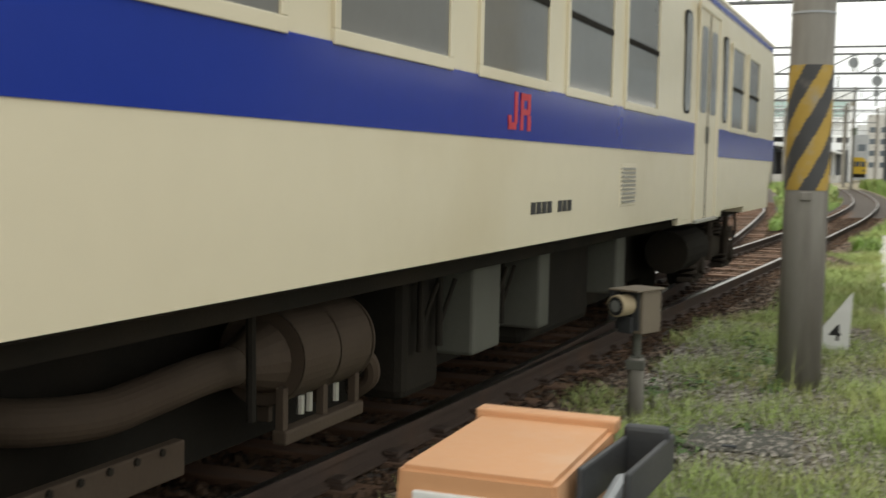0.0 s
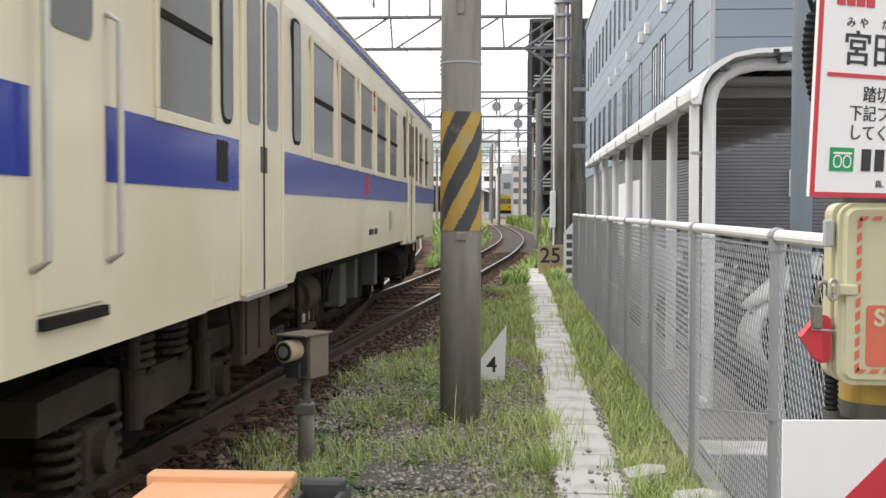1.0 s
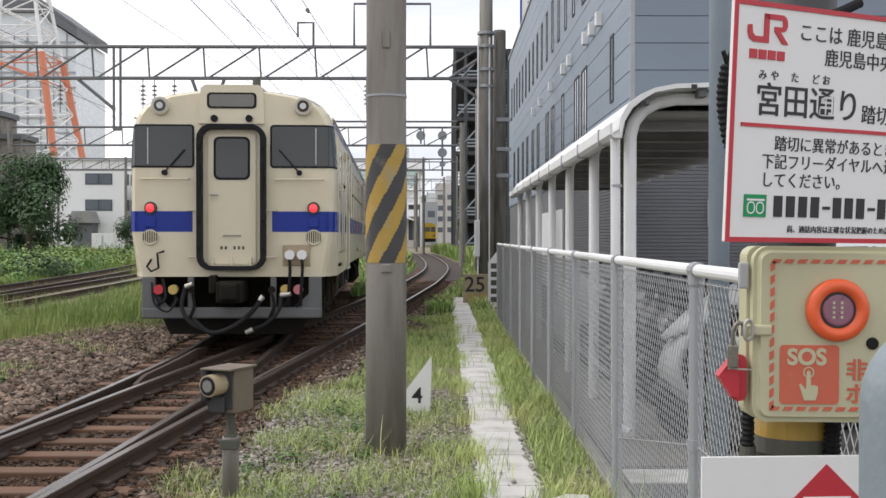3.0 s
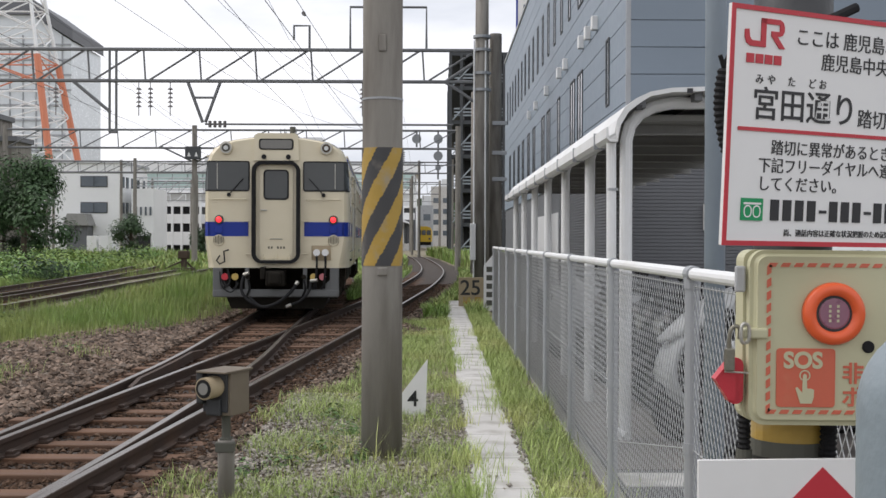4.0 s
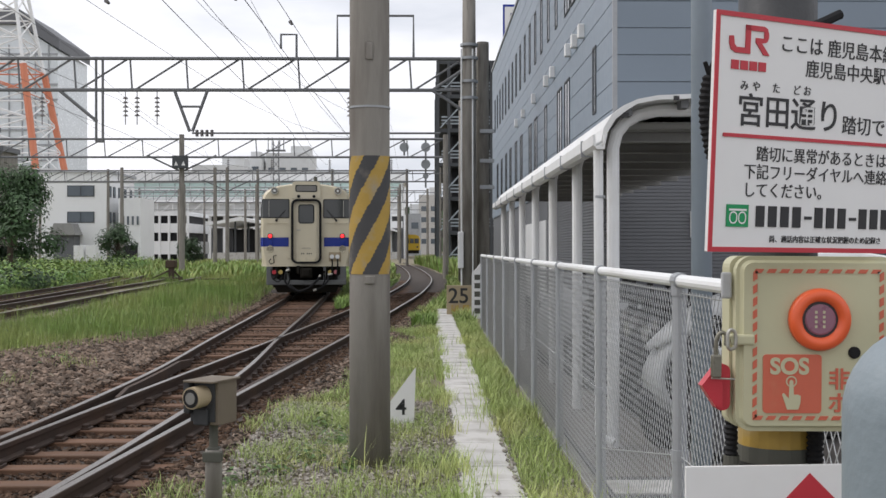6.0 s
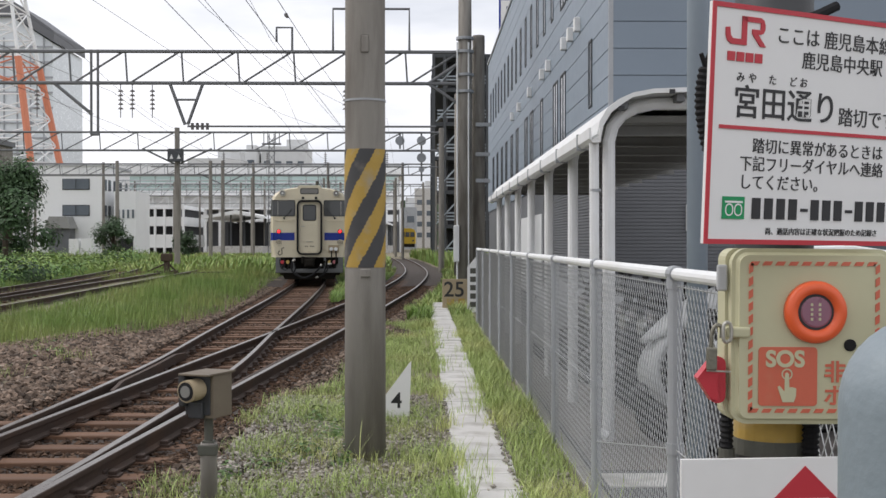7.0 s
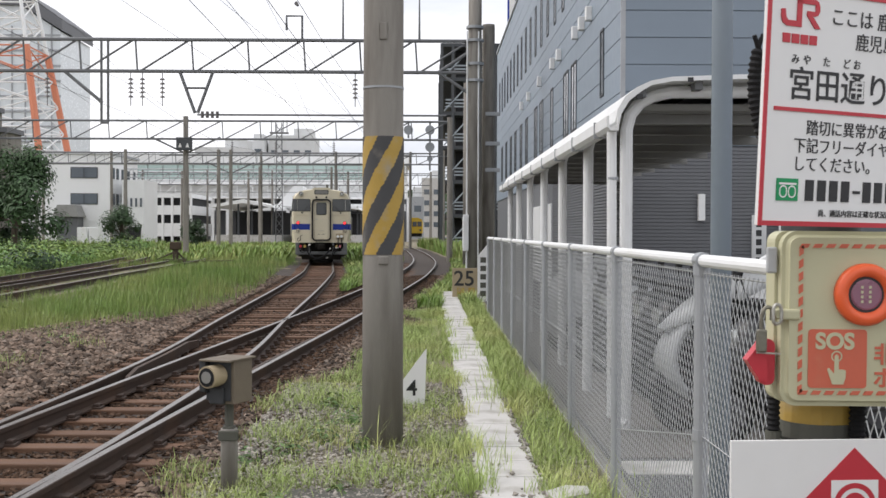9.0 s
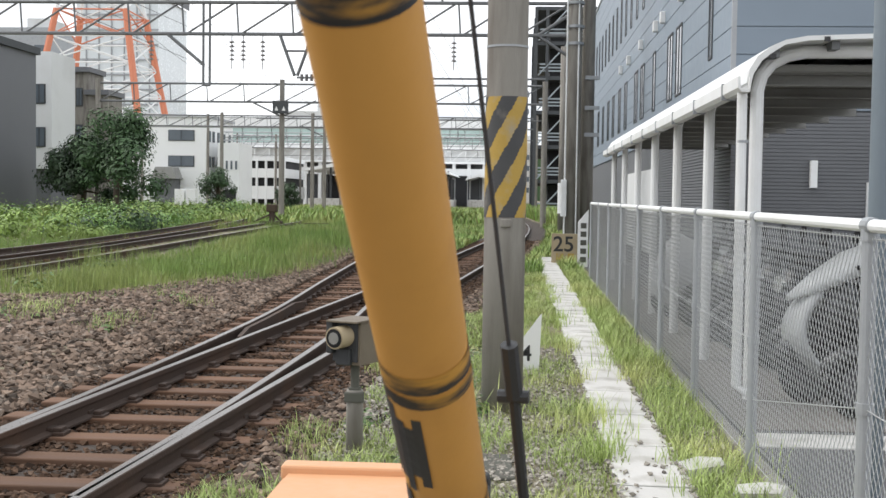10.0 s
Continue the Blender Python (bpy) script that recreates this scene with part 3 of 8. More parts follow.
def build_train():
    tr = thing("diesel_railcar", "cream diesel railcar with blue band and lit red tail lamps", "train")
    # body shell lofted along its length, ends a little tucked
    bm = B()
    prev = None
    out = side_outline()
    stations = [(0.0, 0.935, 0.05), (0.05, 0.967, 0.02), (0.12, 0.986, 0.006), (0.25, 1.0, 0.0), (0.6, 1.0, 0.0), (LEN - 0.6, 1.0, 0.0), (LEN - 0.25, 1.0, 0.0), (LEN - 0.12, 0.986, 0.006), (LEN - 0.05, 0.967, 0.02), (LEN, 0.935, 0.05)]
    rings = []
    for y, s, drop in stations:
        ring = [bm.verts.new((x * s * tuck(y, z), y, z - (drop if z > 3 else 0))) for x, z in out]
        if prev:
            for k in range(len(ring)):
                f = bm.faces.new((prev[k], ring[k], ring[(k + 1) % len(ring)], prev[(k + 1) % len(ring)]))
                f.material_index = 1 if 8 <= k <= 17 and 0.1 < y < LEN - 0.01 else 0
        prev = ring
        rings.append(ring)
    bm.faces.new(rings[0])
    bm.faces.new(rings[-1][::-1])
    bmesh.ops.recalc_face_normals(bm, faces=bm.faces[:])
    body = part("body", bm, [M["cream"], M["roofgrey"]], tr)
    # deeper aprons under both cabs
    plan = [(x * tuck(y, 1.0), y) for x, y in ((1.337, 0.0), (1.383, 0.05), (1.41, 0.12), (1.43, 0.25), (1.43, 0.6), (1.43, 2.95))]
    for flip in (False, True):
        b = B()
        ol = plan + [(-x, y) for x, y in plan[::-1]]
        if flip:
            ol = [(x, LEN - y) for x, y in ol]
        prism(b, ol, "z", 0.975, 1.045)
        part("cab_apron", b, M["cream"], tr)
    # blue band and eave stripe, both sides and both ends
    def band(z0, z1, y0, y1, side, name="blue_band", x=1.4375, m="blue"):
        b = B()
        box(b, min(side * (x - 0.01), side * (x + 0.003)), max(side * (x - 0.01), side * (x + 0.003)), y0, y1, z0, z1)
        part(name, b, M[m], tr)
    for s in (-1, 1):
        for y0, y1 in ((0.24, 0.78), (1.48, 3.62), (4.95, 14.5), (15.82, LEN - 0.2)):
            band(1.60, 1.885, y0, y1, s)
        band(3.1, 3.16, 0.3, LEN - 0.3, s, "eave_stripe", 1.392)
        # side skirt around the doors
        for y0, y1 in ((2.95, 5.55), (13.9, 16.4)):
            b = B()
            prism(b, [(y0, 0.98), (y0 + 0.0, 1.1), (y1, 1.1), (y1 - 0.22, 0.98)], "x", s * 1.385, s * 1.428)
            part("door_skirt", b, M["cream"], tr)
            for py in (y0 + 0.12, y1 - 0.75):
                b = B()
                box(b, min(s * 1.42, s * 1.434), max(s * 1.42, s * 1.434), py, py + 0.42, 1.02, 1.30, 0.004)
                part("access_panel", b, M["cream"], tr)
        # passenger windows: frame, two panes, bar
        wins = [(2.12, 3.02)] + [(6.07 + 1.43 * i, 7.09 + 1.43 * i) for i in range(5)] + [(16.6, 17.5), (17.9, 18.85)]
        for a, b_ in wins:
            window(tr, s, a, b_, 1.93, 2.78)
        for a, b_ in ((3.26, 3.46), (5.28, 5.54), (13.95, 14.2), (16.1, 16.32)):
            slim_window(tr, s, a, b_, 1.98, 2.82)
        b = B()
        box(b, min(s * 1.437, s * 1.4425), max(s * 1.437, s * 1.4425), 3.12, 3.36, 1.64, 1.86, 0.003)
        part("sign_holder", b, M["rubber"], tr)
        for dy in (3.74, 14.62):
            door_pair(tr, s, dy)
        cab_door(tr, s, 0.84)
        # louvre
        lv = B()
        box(lv, min(s * 1.43, s * 1.437), max(s * 1.43, s * 1.437), 11.72, 12.2, 1.2, 1.5, 0.003)
        lou = part("louvre", lv, M["cream"], tr)
        for k in range(9):
            b = B()
            box(b, min(s * 1.434, s * 1.446), max(s * 1.434, s * 1.446), 11.76, 12.16, 1.225 + k * 0.029, 1.24 + k * 0.029)
            part("louvre_slat", b, M["alu"], lou)
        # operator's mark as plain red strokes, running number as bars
        b = B()
        xo0, xo1 = (s * 1.437, s * 1.4445)
        def bar(y0, y1, z0, z1):
            box(b, min(xo0, xo1), max(xo0, xo1), 9.32 + (y0 - 9.34) * 1.35, 9.32 + (y1 - 9.34) * 1.35, z0, z1)
        y = 9.34
        bar(y + 0.07, y + 0.105, 1.68, 1.84); bar(y, y + 0.09, 1.65, 1.685); bar(y, y + 0.035, 1.66, 1.72)
        bar(y + 0.14, y + 0.175, 1.65, 1.84); bar(y + 0.14, y + 0.25, 1.805, 1.84); bar(y + 0.225, y + 0.26, 1.74, 1.84); bar(y + 0.14, y + 0.25, 1.73, 1.76); bar(y + 0.225, y + 0.265, 1.65, 1.73)
        part("red_mark", b, M["red"], tr)
        b = B()
        for k in range(8):
            if k != 4:
                b = B()
                box(b, min(s * 1.43, s * 1.4385), max(s * 1.43, s * 1.4385), 9.75 + k * 0.1, 9.82 + k * 0.1, 1.21, 1.275)
                part("number_bar", b, M["black"], tr)
        # red indicator lamps
        for zz in (2.62, 2.78):
            b = B()
            tube(b, (s * 1.41, 10.1, zz), (s * 1.46, 10.1, zz), 0.035, seg=10)
            part("indicator_lamp", b, M["red"], tr)
        # rain gutter
        b = B()
        tube(b, (s * 1.385, 0.2, 3.2), (s * 1.385, LEN - 0.2, 3.2), 0.018, seg=6)
        part("gutter", b, M["cream"], tr)
        b = B()
        tube(b, (s * 1.40, 5.6, 1.04), (s * 1.40, 13.9, 1.04), 0.012, seg=6)
        part("sill_rail", b, M["under"], tr)
    rear_face(tr)
    underfloor(tr)
    b = B()
    for y in (6, 10, 14):
        box(b, -0.6, 0.6, y - 0.5, y + 0.5, 3.58, 3.72, 0.04)
    part("roof_vent", b, M["roofgrey"], tr)
    return tr


def window(tr, s, y0, y1, z0, z1):
    b = B()
    xs = (min(s * 1.428, s * 1.452), max(s * 1.428, s * 1.452))
    f = 0.045
    box(b, *xs, y0 - f, y1 + f, z0 - f - 0.01, z0, 0.004)
    box(b, *xs, y0 - f, y1 + f, z1, z1 + f, 0.004)
    box(b, *xs, y0 - f, y0, z0, z1, 0.004)
    box(b, *xs, y1, y1 + f, z0, z1, 0.004)
    w = part("window", b, M["cream"], tr)
    b = B()
    box(b, min(s * 1.425, s * 1.440), max(s * 1.425, s * 1.440), y0, y1, z0, z1)
    part("pane", b, M["blindgrey"], w)
    b = B()
    zm = z0 + 0.42
    box(b, min(s * 1.43, s * 1.449), max(s * 1.43, s * 1.449), y0, y1, zm - 0.018, zm + 0.018)
    part("sash_bar", b, M["under"], w)


def slim_window(tr, s, y0, y1, z0, z1, parent=None):
    b = B()
    prism(b, rounded(y1 - y0 + 0.05, z1 - z0 + 0.05, 0.09, 4, (y0 + y1) / 2, (z0 + z1) / 2), "x", s * 1.425, s * 1.441)
    w = part("slim_window", b, M["rubber"], tr)
    b = B()
    prism(b, rounded(y1 - y0, z1 - z0, 0.07, 4, (y0 + y1) / 2, (z0 + z1) / 2), "x", s * 1.43, s * 1.444)
    part("pane", b, M["blindgrey"], w)


def door_pair(tr, s, y0):
    b = B()
    xs = (min(s * 1.428, s * 1.45), max(s * 1.428, s * 1.45))
    box(b, *xs, y0 - 0.06, y0, 1.0, 2.95, 0.008)
    box(b, *xs, y0 + 1.10, y0 + 1.16, 1.0, 2.95, 0.008)
    box(b, *xs, y0 - 0.06, y0 + 1.16, 2.95, 3.0, 0.008)
    fr = part("door_frame", b, M["cream"], tr)
    for k in range(2):
        a = y0 + 0.01 + k * 0.545
        b = B()
        box(b, min(s * 1.40, s * 1.437), max(s * 1.40, s * 1.437), a, a + 0.535, 1.0, 2.94, 0.006)
        d = part("sliding_door", b, M["cream"], tr)
        b = B()
        prism(b, rounded(0.34, 0.8, 0.07, 4, a + 0.268, 2.4), "x", s * 1.43, s * 1.441)
        part("pane", b, M["blindgrey"], d)
        b = B()
        yy = a + (0.45 if k == 0 else 0.02)
        box(b, min(s * 1.43, s * 1.442), max(s * 1.43, s * 1.442), yy, yy + 0.07, 1.72, 1.88, 0.004)
        part("handle", b, M["undergrey"], d)
    b = B()
    box(b, min(s * 1.42, s * 1.443), max(s * 1.42, s * 1.443), y0 + 0.54, y0 + 0.56, 1.0, 2.94)
    part("door_seal", b, M["rubber"], tr)
    b = B()
    box(b, min(s * 1.40, s * 1.47), max(s * 1.40, s * 1.47), y0 - 0.04, y0 + 1.14, 0.97, 1.0, 0.004)
    part("door_sill", b, M["alu"], tr)


def cab_door(tr, s, y0):
    b = B()
    box(b, min(s * 1.40, s * 1.438), max(s * 1.40, s * 1.438), y0, y0 + 0.6, 1.15, 2.95, 0.006)
    d = part("cab_door", b, M["cream"], tr)
    b = B()
    prism(b, rounded(0.4, 0.7, 0.06, 4, y0 + 0.3, 2.45), "x", s * 1.43, s * 1.442)
    part("pane", b, M["blindgrey"], d)
    for yy in (y0 - 0.05, y0 + 0.65):
        b = B()
        pipe(b, [(s * 1.44, yy, 1.3), (s * 1.49, yy, 1.33), (s * 1.49, yy, 2.2), (s * 1.44, yy, 2.23)], 0.014)
        part("grab_rail", b, M["alu"], tr)
    b = B()
    box(b, min(s * 1.40, s * 1.46), max(s * 1.40, s * 1.46), y0, y0 + 0.6, 1.10, 1.14)
    part("step", b, M["under"], tr)


def corner(tr, s, z0, z1, name, m, y1):
    """A strip that follows the rounded corner of the rear end and the side's lean."""
    b = B()
    y1 = max(y1, 0.251)
    rings = []
    for z in (z0, (z0 + z1) / 2, z1):
        k = 0.0 if z < 2.3 else (-0.03 * (z - 2.5) if z < 2.9 else -0.012 - 0.15 * (z - 2.9))
        rings.append([b.verts.new((s * (x + k), y, z)) for x, y in ((1.30, -0.006), (1.345, -0.006), (1.392, 0.048), (1.419, 0.118), (1.4405, 0.25), (1.4405, y1), (1.40, y1), (1.30, 0.05))])
    for r0, r1 in zip(rings, rings[1:]):
        for q in range(8):
            b.faces.new((r0[q], r0[(q + 1) % 8], r1[(q + 1) % 8], r1[q]))
    b.faces.new(rings[0])
    b.faces.new(rings[-1])
    bmesh.ops.recalc_face_normals(b, faces=b.faces[:])
    part(name, b, M[m], tr)


def spline(P, n=6):
    """Smooth run through the points."""
    P = [Vector(p) for p in P]
    out = []
    for i in range(len(P) - 1):
        a, b, c, d = P[max(i - 1, 0)], P[i], P[i + 1], P[min(i + 2, len(P) - 1)]
        for k in range(n):
            t = k / n
            out.append(0.5 * (2 * b + (c - a) * t + (2 * a - 5 * b + 4 * c - d) * t * t + (3 * b - a - 3 * c + d) * t ** 3))
    return out + [P[-1]]


def hang(bm, a, b, sag, r):
    a, b = Vector(a), Vector(b)
    m = (a + b) / 2 + Vector((sag, -0.04, 0))
    return pipe(bm, spline([a, m, b]), r, 8)


def rear_face(tr):
    """End with gangway door, lamps, windows; faces -y."""
    fy = 0.0
    def plate(name, outline, m, d0, d1, parent=tr, label=""):
        b = B()
        prism(b, outline, "y", fy - d0, fy - d1)
        return part(name, b, M[m], parent, label)
    # cab windows wrap the corners
    for s in (-1, 1):
        w = plate("cab_window", rounded(0.815, 0.60, 0.05, 4, s * 0.9325, 2.79), "rubber", -0.01, 0.012)
        plate("pane", rounded(0.785, 0.55, 0.03, 4, s * 0.9425, 2.79), "glassd", 0.0, 0.018, w)
        b = B()
        box(b, s * 1.16 - 0.008, s * 1.16 + 0.008, -0.03, -0.018, 2.54, 3.04)
        part("window_bar", b, M["alu"], w)
        corner(tr, s, 2.515, 3.065, "quarter_pane", "glassd", 0.30)
        corner(tr, s, 2.49, 2.515, "pane_rubber", "rubber", 0.30)
        corner(tr, s, 3.065, 3.09, "pane_rubber", "rubber", 0.30)
        # wiper
        b = B()
        pipe(b, [(s * 0.95 - s * 0.02, -0.05, 2.42), (s * 0.95 - s * 0.30, -0.05, 2.74)], 0.012, 6)
        tube(b, (s * 0.93, -0.01, 2.42), (s * 0.93, -0.06, 2.42), 0.04, seg=8)
        part("wiper", b, M["rubber"], tr)
        # blue band halves
        b = B()
        box(b, min(s * 0.55, s * 1.341), max(s * 0.55, s * 1.341), -0.006, 0.02, 1.60, 1.885)
        part("blue_band", b, M["blue"], tr)
        corner(tr, s, 1.60, 1.885, "blue_band", "blue", 0.24)
        # head lamp high on the roof edge
        b = B()
        tube(b, (s * 0.985, 0.1, 3.345), (s * 0.985, -0.07, 3.345), 0.135, 0.125, 20)
        h = part("headlamp", b, M["cream"], tr)
        b = B()
        tube(b, (s * 0.985, -0.05, 3.345), (s * 0.985, -0.082, 3.345), 0.112, seg=24)
        part("bezel", b, M["alu"], h)
        b = B()
        tube(b, (s * 0.985, -0.06, 3.345), (s * 0.985, -0.092, 3.345), 0.088, 0.08, 24)
        part("lens", b, M["undergrey"] if s < 0 else M["rustpipe"], h)
        b = B()
        tube(b, (s * 0.985, -0.09, 3.345), (s * 0.985, -0.097, 3.345), 0.045, seg=16)
        part("bulb", b, M["lampglass"], h)
        # tail lamp
        b = B()
        tube(b, (s * 1.125, 0.0, 1.93), (s * 1.125, -0.06, 1.93), 0.09, 0.08, 18)
        t = part("tail_lamp", b, M["undergrey"], tr)
        b = B()
        r = bmesh.ops.create_uvsphere(b, u_segments=14, v_segments=8, radius=0.055)
        bmesh.ops.transform(b, matrix=Matrix.Translation((s * 1.125, -0.06, 1.93)) @ Matrix.Diagonal((1, 0.45, 1, 1)), verts=r["verts"])
        part("red_lens", b, M["tail"], t, "lit red lens", True)
        b = B()
        box(b, s * 1.125 - 0.075, s * 1.125 + 0.075, -0.035, 0.0, 1.66, 1.80, 0.012)
        part("lamp_bracket", b, M["blue"], tr)
        # slotted whistle cover below the band
        b = B()
        tube(b, (s * 1.13, 0, 1.52), (s * 1.13, -0.035, 1.52), 0.115, 0.105, 20)
        g = part("horn_cover", b, M["cream"], tr)
        for k in range(-3, 4):
            b = B()
            hh = 0.088 - abs(k) * 0.012
            box(b, s * 1.13 + k * 0.03 - 0.006, s * 1.13 + k * 0.03 + 0.006, -0.042, -0.03, 1.53 - hh, 1.53 + hh)
            part("slot", b, M["under"], g)
        # hand rails
        for z, x0, x1 in ((2.33, 0.60, 1.25), (1.90, 0.46, 0.62), (1.25, 0.46, 0.6)):
            b = B()
            pipe(b, [(s * x0, 0, z), (s * x0, -0.06, z), (s * x1, -0.06, z), (s * x1, 0, z)], 0.012, 6)
            part("hand_rail", b, M["cream"], tr)
    # roof dome and destination box
    b = B()
    prism(b, [(-0.45, 3.1), (0.45, 3.1), (0.43, 3.60), (0.36, 3.64), (-0.36, 3.64), (-0.43, 3.60)], "y", -0.05, 0.9)
    part("destination_housing", b, M["cream"], tr)
    plate("destination_glass", rounded(0.68, 0.22, 0.05, 3, 0, 3.42), "rubber", 0.045, 0.06)
    plate("destination_blind", rounded(0.62, 0.17, 0.04, 3, 0, 3.42), "blindgrey", 0.05, 0.066)
    b = B()
    tube(b, (0.28, 0.5, 3.6), (0.28, 0.5, 3.82), 0.06, seg=10)
    part("horn_post", b, M["undergrey"], tr)
    # gangway diaphragm
    o, i = rounded(0.945, 2.02, 0.2, 6, 0, 2.075), rounded(0.80, 1.89, 0.13, 6, 0, 2.075)
    b = B()
    vs = [[b.verts.new((u, y, v)) for u, v in ol] for ol, y in ((o, 0.0), (o, -0.17), (i, -0.17), (i, 0.0))]
    for r0, r1 in zip(vs, vs[1:]):
        for k in range(len(r0)):
            b.faces.new((r0[k], r0[(k + 1) % len(r0)], r1[(k + 1) % len(r0)], r1[k]))
    bmesh.ops.recalc_face_normals(b, faces=b.faces[:])
    part("gangway_diaphragm", b, M["rubber"], tr, "black rubber gangway surround")
    d = plate("end_door", rounded(0.66, 1.80, 0.04, 3, 0, 2.05), "cream", 0.0, 0.045, label="cream end door")
    b = B()
    box(b, -0.40, 0.40, -0.02, 0.01, 1.1, 3.05)
    part("door_surround", b, M["cream"], tr)
    plate("window_rubber", rounded(0.50, 0.60, 0.08, 4, 0, 2.62), "rubber", 0.04, 0.055, d)
    plate("pane", rounded(0.44, 0.54, 0.06, 4, 0, 2.62), "glassd", 0.045, 0.062, d)
    b = B()
    pipe(b, [(-0.29, -0.05, 2.12), (-0.29, -0.09, 2.12), (-0.18, -0.09, 2.115)], 0.014, 6)
    part("door_handle", b, M["alu"], d)
    for z in (1.35, 1.75, 2.35, 2.75):
        for sx in (-1, 1):
            b = B()
            box(b, sx * 0.44 - 0.03, sx * 0.44 + 0.03, -0.20, -0.16, z, z + 0.09, 0.008)
            part("gangway_clamp", b, M["rubber"], tr)
    b = B()
    pipe(b, [(-0.12, -0.045, 1.54), (-0.10, -0.07, 1.55), (0.10, -0.07, 1.55), (0.12, -0.045, 1.54)], 0.009, 6)
    part("kick_rail", b, M["alu"], d)
    for k in range(6):
        if k != 2:
            b = B()
            box(b, -0.16 + k * 0.06, -0.128 + k * 0.06, -0.048, -0.04, 1.355, 1.40)
            part("number_bar", b, M["undergrey"], d)
    b = B()
    box(b, -0.4, 0.4, -0.12, -0.02, 1.1, 1.14)
    for k in (-0.26, 0, 0.26):
        box(b, k - 0.035, k + 0.035, -0.08, -0.03, 1.16, 1.19, 0.008)
        box(b, k - 0.015, k + 0.015, -0.09, -0.03, 1.14, 1.25, 0.006)
    part("footplate", b, M["cream"], tr)
    for s in (-1, 1):
        b = B()
        tube(b, (s * 0.24, -0.02, 3.17), (s * 0.24, -0.09, 3.17), 0.05, seg=10)
        part("marker_socket", b, M["rubber"], tr)
        b = B()
        pipe(b, [(s * 0.43, -0.17, 2.2), (s * 0.43, -0.2, 2.2), (s * 0.43, -0.2, 2.55), (s * 0.43, -0.17, 2.55)], 0.014, 6)
        part("gangway_grip", b, M["rubber"], tr)
    # jumper sockets
    b = B()
    box(b, 0.70, 1.08, -0.03, 0.0, 1.13, 1.42, 0.01)
    js = part("jumper_plate", b, M["tanboard"], tr)
    for x in (0.80, 0.97):
        b = B()
        tube(b, (x, -0.02, 1.28), (x, -0.12, 1.28), 0.068, seg=20)
        part("jumper_socket", b, M["white"], js, "off-white round socket cover")
        b = B()
        pipe(b, spline([(x, -0.1, 1.22), (x + 0.01, -0.13, 1.05), (x - 0.01, -0.12, 0.75), (x - 0.02, -0.07, 0.57)]), 0.022, 8)
        part("jumper_cable", b, M["rubber"], js)
    # hanging hose at the other side
    b = B()
    pipe(b, [(-0.93, -0.05, 1.33), (-1.02, -0.08, 1.3), (-1.0, -0.1, 1.1), (-1.1, -0.1, 1.05), (-1.16, -0.09, 1.12), (-1.1, -0.07, 1.22)], 0.016, 6)
    part("hose", b, M["rubber"], tr)
    # snow plough frame
    b = B()
    for s in (-1, 1):
        box(b, min(s * 1.06, s * 1.24), max(s * 1.06, s * 1.24), -0.05, 0.04, 0.44, 0.972, 0.012)
        prism(b, [(s * 1.062, 0.74), (s * 1.062, 0.54), (s * 0.85, 0.54)], "y", -0.045, 0.02)
        box(b, min(s * 0.53, s * 0.61), max(s * 0.53, s * 0.61), -0.04, 0.03, 0.54, 0.972, 0.008)
    box(b, -1.245, 1.245, -0.06, 0.05, 0.395, 0.55, 0.025)
    part("plough_frame", b, M["bumpergrey"], tr)
    b = B()
    prism(b, [(-1.05, 0.44), (1.05, 0.44), (0.92, 0.15), (-0.92, 0.15)], "y", 0.30, 0.36)
    part("rail_guard", b, M["under"], tr)
    b = B()
    box(b, -0.18, 0.18, -0.35, 0.4, 0.62, 0.92, 0.03)
    box(b, -0.12, 0.12, -0.46, -0.3, 0.66, 0.9, 0.04)
    box(b, -0.3, -0.2, -0.2, 0.1, 0.75, 1.0, 0.02)
    part("coupler", b, M["under"], tr)
    # brake hoses and cocks
    for x, mm in ((-1.0, "red"), (-0.8, "ochre"), (0.74, "ochre"), (0.92, "faded"), (-0.55, "under"), (0.55, "under")):
        b = B()
        tube(b, (x, -0.02, 0.80), (x, -0.12, 0.80), 0.066 if mm != "under" else 0.045, seg=18)
        c = part("air_cock", b, M[mm], tr)
        b = B()
        hang(b, (x, -0.02, 0.74), (x - 0.03, -0.06, 0.56 if mm != "under" else 0.40), 0.05, 0.022)
        part("hose", b, M["rubber"], c)
    b = B()
    pts = [(0.45, -0.2, 0.72), (0.3, -0.3, 0.5), (0.05, -0.35, 0.3), (-0.25, -0.33, 0.22), (-0.5, -0.25, 0.4)]
    pipe(b, spline(pts), 0.034, 10)
    part("brake_hose", b, M["rubber"], tr)
    for pts, r in (([(-0.62, -0.12, 0.86), (-0.66, -0.2, 0.55), (-0.5, -0.28, 0.33), (-0.25, -0.3, 0.22)], 0.03),
                   ([(0.68, -0.1, 0.72), (0.66, -0.2, 0.52), (0.5, -0.26, 0.34), (0.32, -0.28, 0.26)], 0.028),
                   ([(-1.1, -0.06, 0.9), (-1.05, -0.14, 0.62), (-0.86, -0.18, 0.5), (-0.72, -0.14, 0.68)], 0.014),
                   ([(-0.95, -0.06, 0.95), (-0.9, -0.12, 0.7), (-0.98, -0.12, 0.62), (-1.06, -0.1, 0.75)], 0.02)):
        b = B()
        pipe(b, spline(pts), r, 8)
        part("brake_hose", b, M["rubber"], tr)
